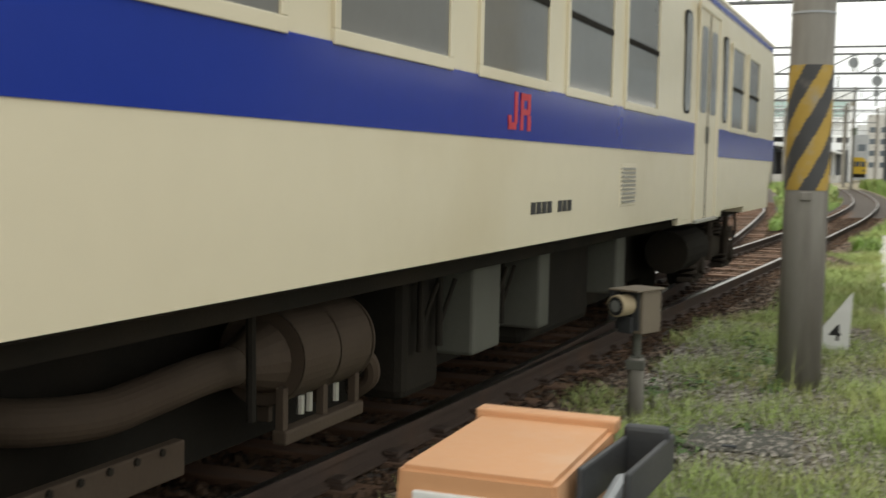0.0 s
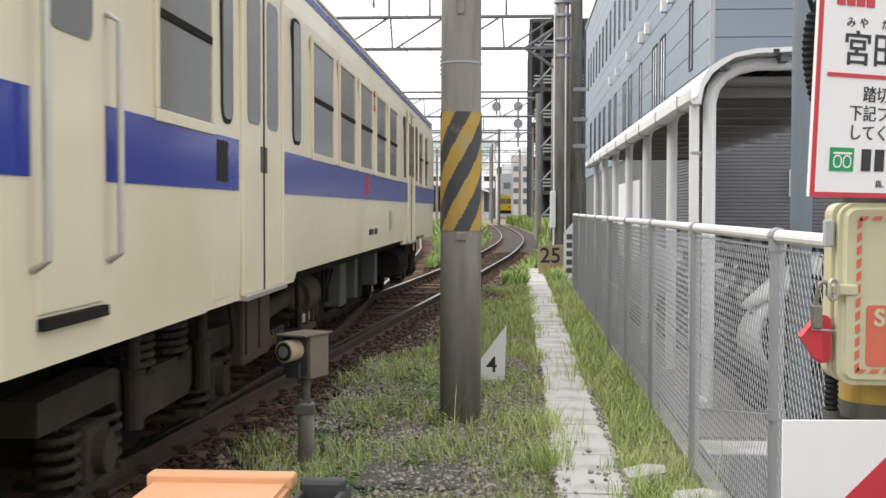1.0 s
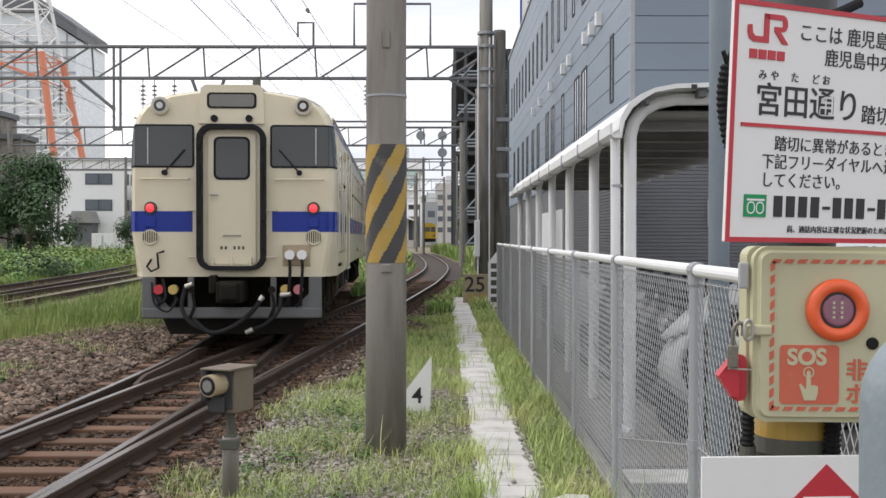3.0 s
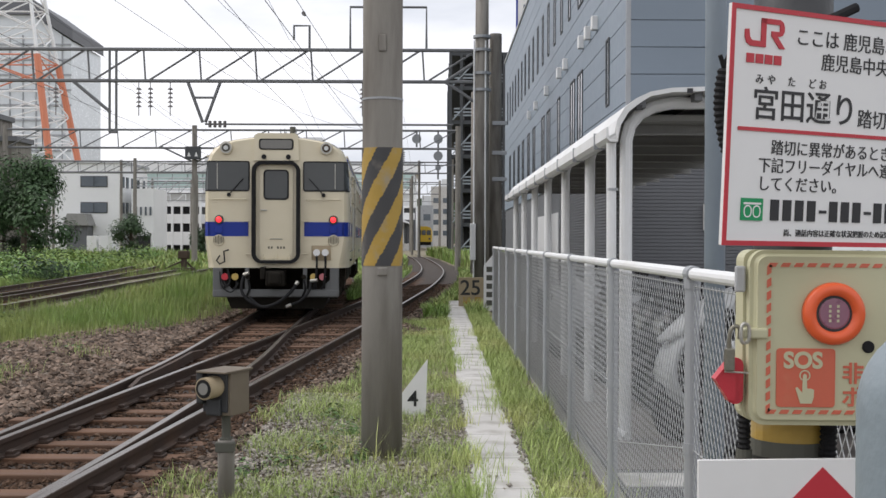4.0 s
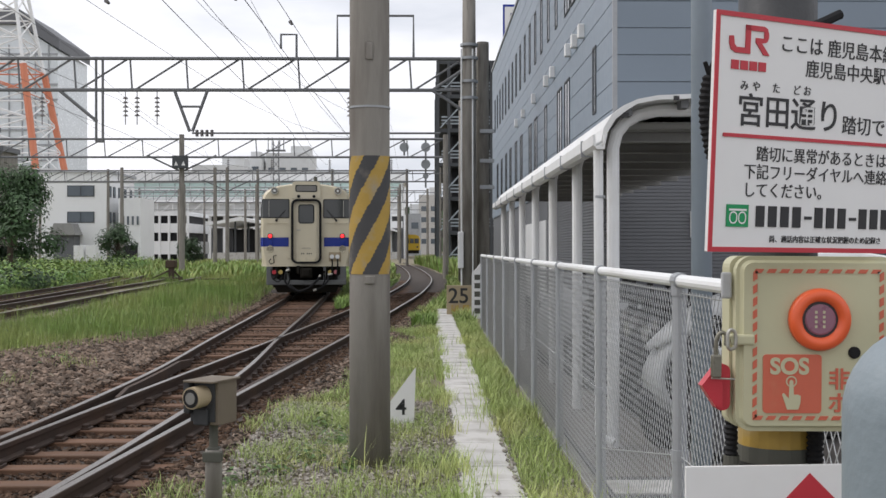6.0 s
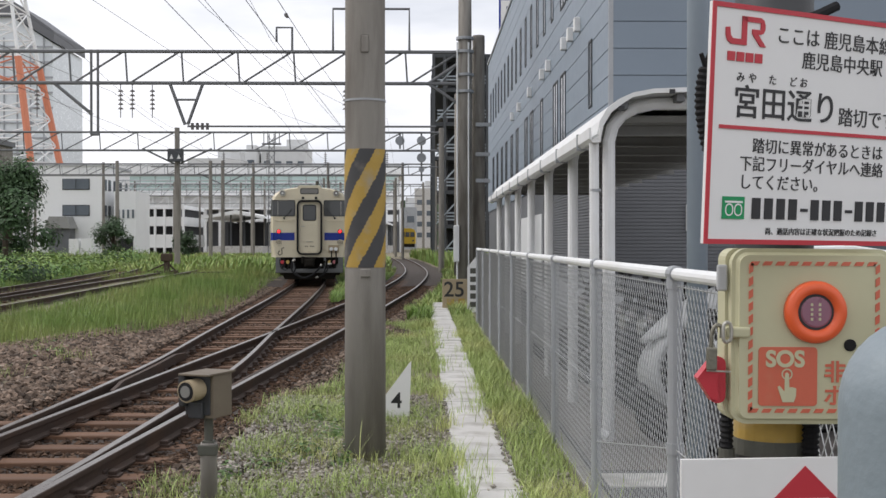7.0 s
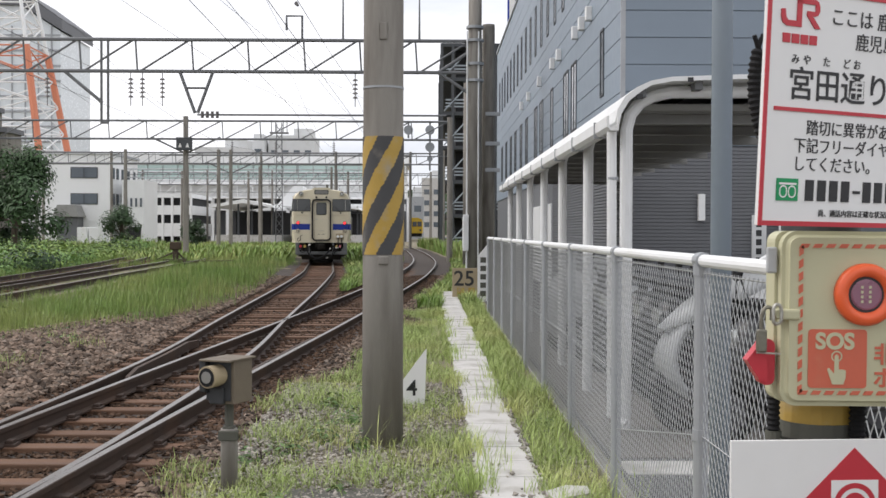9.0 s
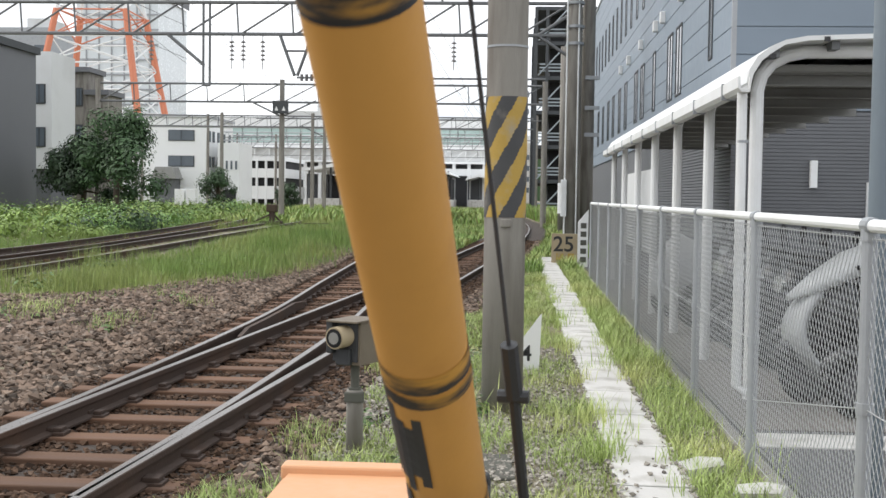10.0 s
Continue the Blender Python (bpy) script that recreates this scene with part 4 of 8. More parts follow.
    for p, q in (((0.68, -0.1, 0.72), (0.82, -0.14, 0.74)), ((-0.62, -0.12, 0.84), (-0.52, -0.16, 0.88)), ((0.32, -0.3, 0.26), (0.22, -0.3, 0.22)), ((0.44, -0.22, 0.70), (0.40, -0.25, 0.65))):
        b = B()
        tube(b, p, q, 0.04, 0.03, 10)
        part("hose_coupling", b, M["alu"], tr, "dull metal hose coupling")
    # dark underframe behind the plough
    b = B()
    box(b, -1.25, 1.25, 0.4, 0.5, 0.45, 0.97)
    part("headstock", b, M["under"], tr)


def underfloor(tr):
    for yb in (3.2, LEN - 3.2):
        bg = B()
        box(bg, -0.9, 0.9, yb - 0.25, yb + 0.25, 0.5, 0.75, 0.03)
        bogie = part("bogie", bg, M["under"], tr)
        for s in (-1, 1):
            q = B()
            prism(q, [(yb - 1.62, 0.60), (yb - 1.62, 0.74), (yb - 0.75, 0.76), (yb - 0.5, 0.68), (yb + 0.5, 0.68), (yb + 0.75, 0.76), (yb + 1.62, 0.74), (yb + 1.62, 0.60), (yb + 0.75, 0.60), (yb + 0.5, 0.44), (yb - 0.5, 0.44), (yb - 0.75, 0.60)], "x", s * 0.96, s * 1.12)
            part("side_frame", q, M["dustiron"], bogie)
        for dy in (-1.05, 1.05):
            w = B()
            for s in (-1, 1):
                tube(w, (s * 0.47, yb + dy, 0.43), (s * 0.60, yb + dy, 0.43), 0.43, seg=32)
                tube(w, (s * 0.45, yb + dy, 0.43), (s * 0.49, yb + dy, 0.43), 0.455, seg=32)
            tube(w, (-0.95, yb + dy, 0.43), (0.95, yb + dy, 0.43), 0.08)
            part("wheelset", w, M["under"], bogie)
            for s in (-1, 1):
                a = B()
                box(a, min(s * 0.95, s * 1.16), max(s * 0.95, s * 1.16), yb + dy - 0.15, yb + dy + 0.15, 0.30, 0.56, 0.03)
                tube(a, (s * 1.16, yb + dy, 0.43), (s * 1.21, yb + dy, 0.43), 0.10, 0.09, 16)
                box(a, min(s * 0.98, s * 1.14), max(s * 0.98, s * 1.14), yb + dy - 0.36, yb + dy + 0.36, 0.26, 0.31, 0.01)
                part("axle_box", a, M["dustiron"], bogie)
                for e in (-0.26, 0.26):
                    sp = B()
                    pipe(sp, [(s * 1.07 + 0.085 * math.cos(k * 0.55), yb + dy + e + 0.085 * math.sin(k * 0.55), 0.31 + k * 0.0052) for k in range(56)], 0.017, 6)
                    part("coil_spring", sp, M["dustiron"], bogie)
        for s in (-1, 1):
            for dy in (-0.3, 0.3):
                sp = B()
                pipe(sp, [(s * 1.06 + 0.1 * math.cos(k * 0.6), yb + dy + 0.1 * math.sin(k * 0.6), 0.68 + k * 0.0042) for k in range(68)], 0.018, 6)
                part("coil_spring", sp, M["dustiron"], bogie)
            for dy in (0.62, -0.62):
                sp = B()
                tube(sp, (s * 1.17, yb + dy, 0.45), (s * 1.17, yb + dy, 0.72), 0.05, seg=12)
                tube(sp, (s * 1.17, yb + dy, 0.70), (s * 1.17, yb + dy, 1.0), 0.035, seg=12)
                tube(sp, (s * 1.17, yb + dy, 0.71), (s * 1.17, yb + dy, 0.735), 0.062, seg=12)
                part("damper", sp, M["dustiron"], bogie)
            sp = B()
            pipe(sp, spline([(s * 1.18, yb + 1.2, 0.98), (s * 1.2, yb + 1.25, 0.75), (s * 1.16, yb + 1.4, 0.6), (s * 1.1, yb + 1.45, 0.45)], 5), 0.018, 8)
            part("brake_pipe", sp, M["dustiron"], bogie)
    spine = B()
    box(spine, -1.2, 1.2, 0.3, LEN - 0.3, 0.92, 1.04)
    part("underframe", spine, M["under"], tr)
    # dark filler boxes, added to stop daylight passing beneath the car
    for x0, y0, y1, z0 in ((-1.1, 5.4, 15, 0.22), (-1.0, 0.4, 5.38, 0.3), (-1.0, 15.02, LEN - 0.4, 0.3)):
        b = B()
        box(b, x0, 0.62, y0, y1, z0, 0.9)
        part("equipment_bay", b, M["under"], tr)
    def eq(name, m, x0, x1, y0, y1, z0, z1, bev=0.02):
        b = B()
        box(b, x0, x1, y0, y1, z0, z1, bev)
        return part(name, b, M[m], tr)
    e = eq("battery_box", "rustpipe", 0.8, 1.2, 4.75, 5.6, 0.45, 0.98)
    b = B()
    for k in range(2):
        box(b, 1.2, 1.215, 4.8 + k * 0.4, 5.12 + k * 0.4, 0.52, 0.9, 0.004)
    part("box_lid", b, M["rustpipe"], e)
    # silencer and exhaust pipe
    b = B()
    tube(b, (0.90, 7.90, 0.67), (0.90, 8.55, 0.67), 0.198, seg=40)
    sil = part("silencer", b, M["rustpipe"], tr)
    for y in (7.90, 8.22, 8.53):
        b = B()
        tube(b, (0.90, y, 0.67), (0.90, y + 0.018, 0.67), 0.204, seg=40, caps=False)
        part("strap", b, M["rustpipe"], sil)
    b = B()
    tube(b, (0.88, 7.72, 0.66), (0.90, 7.902, 0.67), 0.08, 0.15, 20)
    pipe(b, spline([(0.88, 7.75, 0.66), (0.87, 7.5, 0.655), (0.86, 7.2, 0.63), (0.84, 6.95, 0.61), (0.74, 6.72, 0.62), (0.6, 6.6, 0.64)], 5), 0.078, 24)
    part("exhaust_pipe", b, M["rustpipe"], sil)
    eq("hanger", "rustpipe", 0.98, 1.05, 7.85, 8.55, 0.33, 0.39, 0.01)
    for y in (7.86, 8.2, 8.5):
        eq("hanger_leg", "rustpipe", 0.99, 1.03, y, y + 0.04, 0.36, 0.56, 0.005)
    for y in (8.05, 8.12, 8.36):
        b = B()
        tube(b, (1.0, y, 0.42), (1.0, y, 0.5), 0.018, seg=8)
        part("valve", b, M["alu"], tr)
    b = B()
    pipe(b, spline([(0.95, 8.56, 0.58), (1.0, 8.68, 0.56), (1.0, 8.72, 0.46), (0.9, 8.72, 0.38)], 5), 0.04, 10)
    part("drain_elbow", b, M["rustpipe"], sil)
    b = B()
    tube(b, (1.02, 7.62, 0.98), (1.04, 7.60, 0.48), 0.02, seg=8)
    part("hanger_rod", b, M["under"], tr)
    for y in (8.0, 8.45):
        eq("hanger_strap", "rustpipe", 0.82, 0.88, y, y + 0.03, 0.38, 1.0, 0.004)
    bolted = eq("beam", "rustpipe", 0.93, 0.98, 5.9, 7.26, 0.35, 0.48, 0.008)
    for k in range(9):
        b = B()
        tube(b, (0.975, 6.0 + k * 0.14, 0.463), (0.99, 6.0 + k * 0.14, 0.463), 0.014, seg=6)
        part("bolt", b, M["under"], bolted)
    for y0, y1, z0, m in ((9.75, 10.2, 0.42, "undergrey"), (10.95, 11.17, 0.42, "undergrey"), (13.0, 13.3, 0.45, "undergrey")):
        eq("equipment_box", m, 0.75, 1.12, y0, y1, z0, 1.0)
    eq("engine", "under", 0.3, 0.95, 9.2, 9.7, 0.25, 0.95, 0.05)
    eq("radiator", "under", 0.5, 1.0, 11.0, 12.6, 0.3, 0.95, 0.05)
    for y in (9.3, 9.55, 10.4, 10.55):
        b = B()
        tube(b, (1.0, y, 0.5), (1.0, y, 0.98), 0.02)
        part("hanger_rod", b, M["under"], tr)
        b = B()
        tube(b, (1.0, y, 0.6), (1.04, y + 0.12, 0.85), 0.013)
        part("air_pipe", b, M["under"], tr)
    for x, y, r in ((1.0, 15.6, 0.22), (-1.0, 7.0, 0.28)):
        b = B()
        tube(b, (x, y, 0.62), (x, y + 1.3, 0.62), r, seg=18)
        part("air_tank", b, M["under"], tr)


def train_pose(y):
    a, b = y + 3.2, y + LEN - 3.2
    xa, xb = main_x(a), main_x(b)
    yaw = math.degrees(math.atan2(-(xb - xa), b - a))
    x = xa + math.sin(radians(yaw)) * 3.2 + 0.045 * max(0.0, 1 - abs(y - 9) / 10)
    return pose(x, y, RAIL_Z, 0, 0, yaw)


build_ground()
build_ballast()
build_tracks()
train = build_train()


# ---- things beside the track ----
def lathe(bm, prof, seg=16, mi=0, m=None):
    """Revolve (r, z) pairs about z."""
    rings = []
    for r, z in prof:
        rings.append([bm.verts.new((r * math.cos(2 * math.pi * k / seg), r * math.sin(2 * math.pi * k / seg), z)) for k in range(seg)])
    fs = []
    for a, b in zip(rings, rings[1:]):
        for k in range(seg):
            fs.append(bm.faces.new((a[k], a[(k + 1) % seg], b[(k + 1) % seg], b[k])))
    fs.append(bm.faces.new(rings[0][::-1]))
    fs.append(bm.faces.new(rings[-1]))
    for f in fs:
        f.material_index = mi
    if m is not None:
        bmesh.ops.transform(bm, matrix=m, verts=[v for r in rings for v in r])
    return bm


def concrete_pole():
    p = thing("concrete_pole", "weathered concrete pole with yellow and black warning stripes in the verge", "pole", pose(-0.43, 8.62, -0.03))
    bm = B()
    lathe(bm, [(0.153, -0.1), (0.1505, 1.4), (0.147, 4.0), (0.14, 9.5)], 32)
    part("shaft", bm, M["concrete"], p, smooth=True)
    # helical stripes, a sleeve of quads cut into diagonal bands
    n, rows, z0, z1 = 64, 60, 1.43, 2.30
    bands = {0: B(), 1: B()}
    for i in range(n):
        for j in range(rows):
            a0, a1 = 2 * math.pi * i / n, 2 * math.pi * (i + 1) / n
            za, zb = z0 + (z1 - z0) * j / rows, z0 + (z1 - z0) * (j + 1) / rows
            for half in (0, 1):
                if half == 0:
                    tri = ((a0, za), (a1, za), (a1, zb))
                else:
                    tri = ((a0, za), (a1, zb), (a0, zb))
                ca = sum(t[0] for t in tri) / 3
                cz = sum(t[1] for t in tri) / 3
                s = (cz - z0) - 0.267 * (ca + 1.9)
                k = int(math.floor(s / (0.267 * math.pi / 4))) % 2
                b = bands[k]
                b.faces.new([b.verts.new((0.1535 * math.cos(a), 0.1535 * math.sin(a), z)) for a, z in tri])
    for k, m in ((0, "yellow"), (1, "blackpaint")):
        bmesh.ops.remove_doubles(bands[k], verts=bands[k].verts[:], dist=0.0005)
        part("warning_stripe", bands[k], M[m], p, smooth=True)
    bm = B()
    tube(bm, (0, 0, 2.655), (0, 0, 2.67), 0.153, seg=32)
    part("wire_band", bm, M["galv"], p)
    bm = B()
    box(bm, -0.03, 0.05, -0.172, -0.145, 1.36, 1.42, 0.008)
    part("embossed_plate", bm, M["concrete"], p)
    bm = B()
    box(bm, -0.025, 0.035, -0.158, -0.145, 3.0, 3.13, 0.01)
    part("embossed_plate", bm, M["concrete"], p)
    # small weed growing at its foot is part of the verge
    return p


def km_plate():
    s = thing("distance_plate", "white slanted enamel plate with black numeral on a thin stake", "sign", pose(-0.225, 10.5, 0))
    bm = B()
    prism(bm, [(-0.115, 0.0), (0.1, -0.01), (0.118, 0.51), (0.1, 0.49), (-0.115, 0.2)], "y", -0.006, 0.006)
    part("plate", bm, M["white"], s)
    text("numeral", "4", 0.2, pose(-0.065, -0.0075, 0.085, 90), M["black"], s)
    bm = B()
    tube(bm, (0.09, 0.02, -0.15), (0.09, 0.02, 0.4), 0.012, seg=8)
    part("stake", bm, M["galv"], s)


def detector():
    d = thing("obstacle_detector", "grey obstacle detector box with hooded lens on a steel post", "signal device", pose(-1.30, 7.05, 0))
    bm = B()
    lathe(bm, [(0.052, -0.1), (0.052, 0.36), (0.05, 0.37)], 16)
    part("lower_post", bm, M["concrete"], d, smooth=True)
    bm = B()
    box(bm, -0.058, 0.058, -0.058, 0.0, 0.30, 0.36, 0.006)
    part("post_clamp", bm, M["undergrey"], d)
    bm = B()
    tube(bm, (0, 0, 0.36), (0, 0, 0.55), 0.027, seg=14)
    box(bm, -0.035, 0.035, -0.035, 0.035, 0.36, 0.385, 0.005)
    box(bm, -0.05, 0.05, -0.04, 0.04, 0.53, 0.56, 0.006)
    part("upper_post", bm, M["undergrey"], d)
    bm = B()
    rot = pose(0, 0, 0, 0, 0, -22)
    box(bm, -0.09, 0.09, -0.09, 0.12, 0.53, 0.79, 0.006, rot=rot)
    part("housing", bm, M["detbox"], d)
    bm = B()
    box(bm, -0.105, 0.105, -0.17, 0.14, 0.79, 0.802, 0.003, rot=rot)
    part("hood", bm, M["detbox"], d, "grimy brown rain hood")
    bm = B()
    box(bm, -0.1, 0.07, -0.1, -0.085, 0.55, 0.78, 0.003, rot=rot)
    part("front_plate", bm, M["darkiron"], d)
    bm = B()
    a, b = rot @ Vector((-0.015, -0.09, 0.705)), rot @ Vector((-0.03, -0.20, 0.70))
    tube(bm, a, b, 0.066, 0.066, 24)
    lens = part("lens_barrel", bm, M["tanboard"], d, smooth=False)
    bm = B()
    c = rot @ Vector((-0.0305, -0.204, 0.70))
    tube(bm, b, c, 0.056, seg=24)
    part("lens_well", bm, M["rubber"], lens)
    bm = B()
    tube(bm, c, c + (c - b), 0.036, seg=20)
    part("lens", bm, M["lampglass"], lens)
    bm = B()
    box(bm, -0.12, -0.075, -0.15, -0.06, 0.60, 0.80, 0.012, rot=rot)
    part("shade_plate", bm, M["darkiron"], d)
    bm = B()
    box(bm, -0.07, 0.03, -0.12, -0.06, 0.53, 0.63, 0.008, rot=rot)
    part("bracket", bm, M["darkiron"], d)


def trough_path():
    p = thing("cable_trough", "pale concrete cable trough lids forming a narrow path through grass", "path", kind="structure")
    rng = random.Random(7)
    bm = B()
    box(bm, -0.205, 0.205, -0.243, 0.243, -0.05, 0.0, 0.006)
    me = bpy.data.meshes.new("trough_lid")
    bm.to_mesh(me)
    bm.free()
    me.materials.append(M["slab"])
    y = 5.0
    while y < 30:
        ob = new("trough_lid", me)
        ob.parent = p
        ob.matrix_basis = pose(0.42 - 0.006 * (y - 8) * 0.4 + rng.uniform(-0.012, 0.012), y, 0.035 + rng.uniform(-0.006, 0.006), rng.uniform(-0.5, 0.5), rng.uniform(-0.7, 0.7), rng.uniform(-1.4, 1.4))
        y += 0.502
    # loose broken lid pieces by the fence
    for x, yy, rz in ((0.72, 6.7, 24), (0.93, 6.15, -8)):
        ob = thing("broken_lid", "broken piece of pale concrete trough lid lying in grass", "concrete slab", pose(x, yy, 0.05, 4, -5, rz))
        bm = B()
        prism(bm, [(-0.13, -0.08), (0.1, -0.1), (0.15, 0.02), (0.05, 0.1), (-0.1, 0.07)], "z", -0.035, 0.015)
        part("slab_piece", bm, M["slab"], ob)


def fence():
    f = thing("chain_link_fence", "galvanised chain-link fence with tubular top rail beside the path", "fence", pose(1.03, 0, 0))
    ys = [2.57 + 2.15 * i for i in range(-1, 10)]
    top = 1.455
    for i, y in enumerate(ys):
        bm = B()
        tube(bm, (0, y, -0.1), (0, y, top - 0.02), 0.03, seg=14)
        post = part("post", bm, M["galv"], f, smooth=False)
        bm = B()
        tube(bm, (0, y - 0.04, top), (0, y + 0.04, top), 0.034, seg=12)
        part("rail_sleeve", bm, M["galv"], post)
        for z in (top - 0.06, 0.72):
            bm = B()
            tube(bm, (0, y, z), (0, y, z + 0.045), 0.036, seg=12)
            part("clamp", bm, M["galv"], post)
    for a, b in zip(ys, ys[1:]):
        bm = B()
        tube(bm, (0, a, top), (0, b, top), 0.026, seg=12)
        part("top_rail", bm, M["whitepaint"], f, "pale tubular top rail")
        for za, zb in ((0.74, 0.40 if abs(a - 4.72) < 0.1 else 0.74), (top - 0.05, top - 0.05), (0.06, 0.06)):
            bm = B()
            tube(bm, (0.0, a, za), (0.0, b, zb), 0.003, seg=4)
            part("tension_wire", bm, M["mesh"], f)
    # woven diamond mesh
    z0, z1, pitch, r = 0.06, top - 0.04, 0.055, 0.0018
    for a, b in zip(ys, ys[1:]):
        verts, faces = [], []
        L, h = b - a, z1 - z0
        n = int((L + h * 0.75) / pitch) + 1
        for sgn in (1, -1):
            for k in range(n):
                u0 = k * pitch - h * 0.75
                pa, pb = [u0, z0], [u0 + h * 0.75, z1]
                if pa[0] < 0:
                    s = -pa[0] / (pb[0] - pa[0])
                    pa = [0, z0 + s * h]
                if pb[0] > L:
                    s = (L - pa[0]) / (pb[0] - pa[0])
                    pb = [L, pa[1] + s * (pb[1] - pa[1])]
                if pb[0] - pa[0] < 0.01:
                    continue
                ends = []
                for u, z in (pa, pb):
                    uu = u if sgn > 0 else L - u
                    ends.append((a + uu, z))
                d = Vector((0, ends[1][0] - ends[0][0], ends[1][1] - ends[0][1])).normalized()
                nn = Vector((0, -d.z, d.y))
                base = len(verts)
                for (yy, zz) in ends:
                    for vx, vn in ((r, 0), (-r * 0.5, r * 0.87), (-r * 0.5, -r * 0.87)):
                        verts.append((vx + sgn * 0.002, yy + nn.y * vn, zz + nn.z * vn))
                for q in range(3):
                    faces.append((base + q, base + (q + 1) % 3, base + 3 + (q + 1) % 3, base + 3 + q))
        me = bpy.data.meshes.new("mesh_panel")
        me.from_pydata(verts, [], faces)
        me.materials.append(M["mesh"])
        ob = new("mesh_panel", me)
        ob.parent = f
    bm = B()
    box(bm, 0.01, 0.11, 1.0, 22.0, -0.1, 0.02, 0.008)
    part("kerb", bm, M["concrete"], f, "low concrete kerb")


def canopy():
    c = thing("bicycle_canopy", "white curved-edge canopy on steel columns over the parking bay", "canopy")
    y0, y1 = 8.9, 22.6
    prof = [(1.34, 2.42), (1.36, 2.52), (1.42, 2.62), (1.51, 2.69), (1.62, 2.74), (1.78, 2.77), (2.3, 2.79), (3.3, 2.80)]
    bm = B()
    inner = [(x + (0.03 if i < 4 else 0.0), z - 0.035) for i, (x, z) in enumerate(prof)]
    prism(bm, prof + inner[::-1], "y", y0, y1)
    part("roof_sheet", bm, M["whitepaint"], c, smooth=False)
    bm = B()
    prism(bm, [(1.27, 2.46), (1.27, 2.38), (1.30, 2.35), (1.36, 2.35), (1.37, 2.46), (1.355, 2.46), (1.35, 2.37), (1.29, 2.37), (1.285, 2.46)], "y", y0 - 0.05, y1)
    part("gutter", bm, M["whitepaint"], c)
    for k in range(9):
        bm = B()
        box(bm, 1.262, 1.375, y0 + 0.6 + 1.5 * k, y0 + 0.63 + 1.5 * k, 2.34, 2.47)
        part("gutter_bracket", bm, M["galv"], c)
    n = 7
    for i in range(n):
        y = 9.15 + 2.2 * i
        bm = B()
        pts = [(1.47, y, -0.05), (1.47, y, 2.38), (1.50, y, 2.50), (1.57, y, 2.59), (1.68, y, 2.65), (1.82, y, 2.68), (3.3, y, 2.69)]
        pipe(bm, pts, 0.05, 12)
        part("arched_column", bm, M["whitepaint"], c)
    for x, z in ((1.56, 2.60), (2.0, 2.66), (2.6, 2.665), (3.2, 2.67)):
        bm = B()
        box(bm, x - 0.03, x + 0.03, y0 + 0.06, y1, z + 0.02, z + 0.09)
        part("purlin", bm, M["greysteel"], c)
    for x, z in ((1.53, 2.60), (1.92, 2.73)):
        bm = B()
        box(bm, x - 0.022, x + 0.022, y0 - 0.004, y0 + 0.01, z, z + 0.035)
        part("purlin_end", bm, M["black"], c)
    bm = B()
    pipe(bm, [(1.33, y0 + 0.1, 2.36), (1.34, y0 + 0.1, 0.14), (1.44, y0 + 0.05, 0.08)], 0.038, 12)
    part("downpipe", bm, M["whitepaint"], c)
    for y in (9.0, 16.0):
        bm = B()
        tube(bm, (1.34, y0 + 0.1, 1.98), (1.34, y0 + 0.1, 2.0), 0.045, seg=12)
        part("pipe_clip", bm, M["galv"], c)
        break
    # deck sheets with shadowed ribs and cross rafters below
    for i in range(6):
        yy = 9.4 + 2.2 * i
        bm = B()
        wave = [(yy + 0.21 * k + d, z) for k in range(9) for d, z in ((0, 2.60), (0.03, 2.565), (0.09, 2.565), (0.12, 2.60))]
        prism(bm, wave + [(yy + 1.89, 2.60), (yy + 1.89, 2.615), (yy, 2.615)], "x", 1.6, 3.25)
        part("soffit_panel", bm, M["roofgrey"], c, "ribbed grey deck sheet")
        for dy in (0.3, 1.4):
            bm = B()
            box(bm, 1.62, 3.3, yy + dy, yy + dy + 0.03, 2.49, 2.56)
            box(bm, 1.62, 3.3, yy + dy - 0.03, yy + dy + 0.06, 2.478, 2.49)
            part("rafter", bm, M["roofgrey"], c)


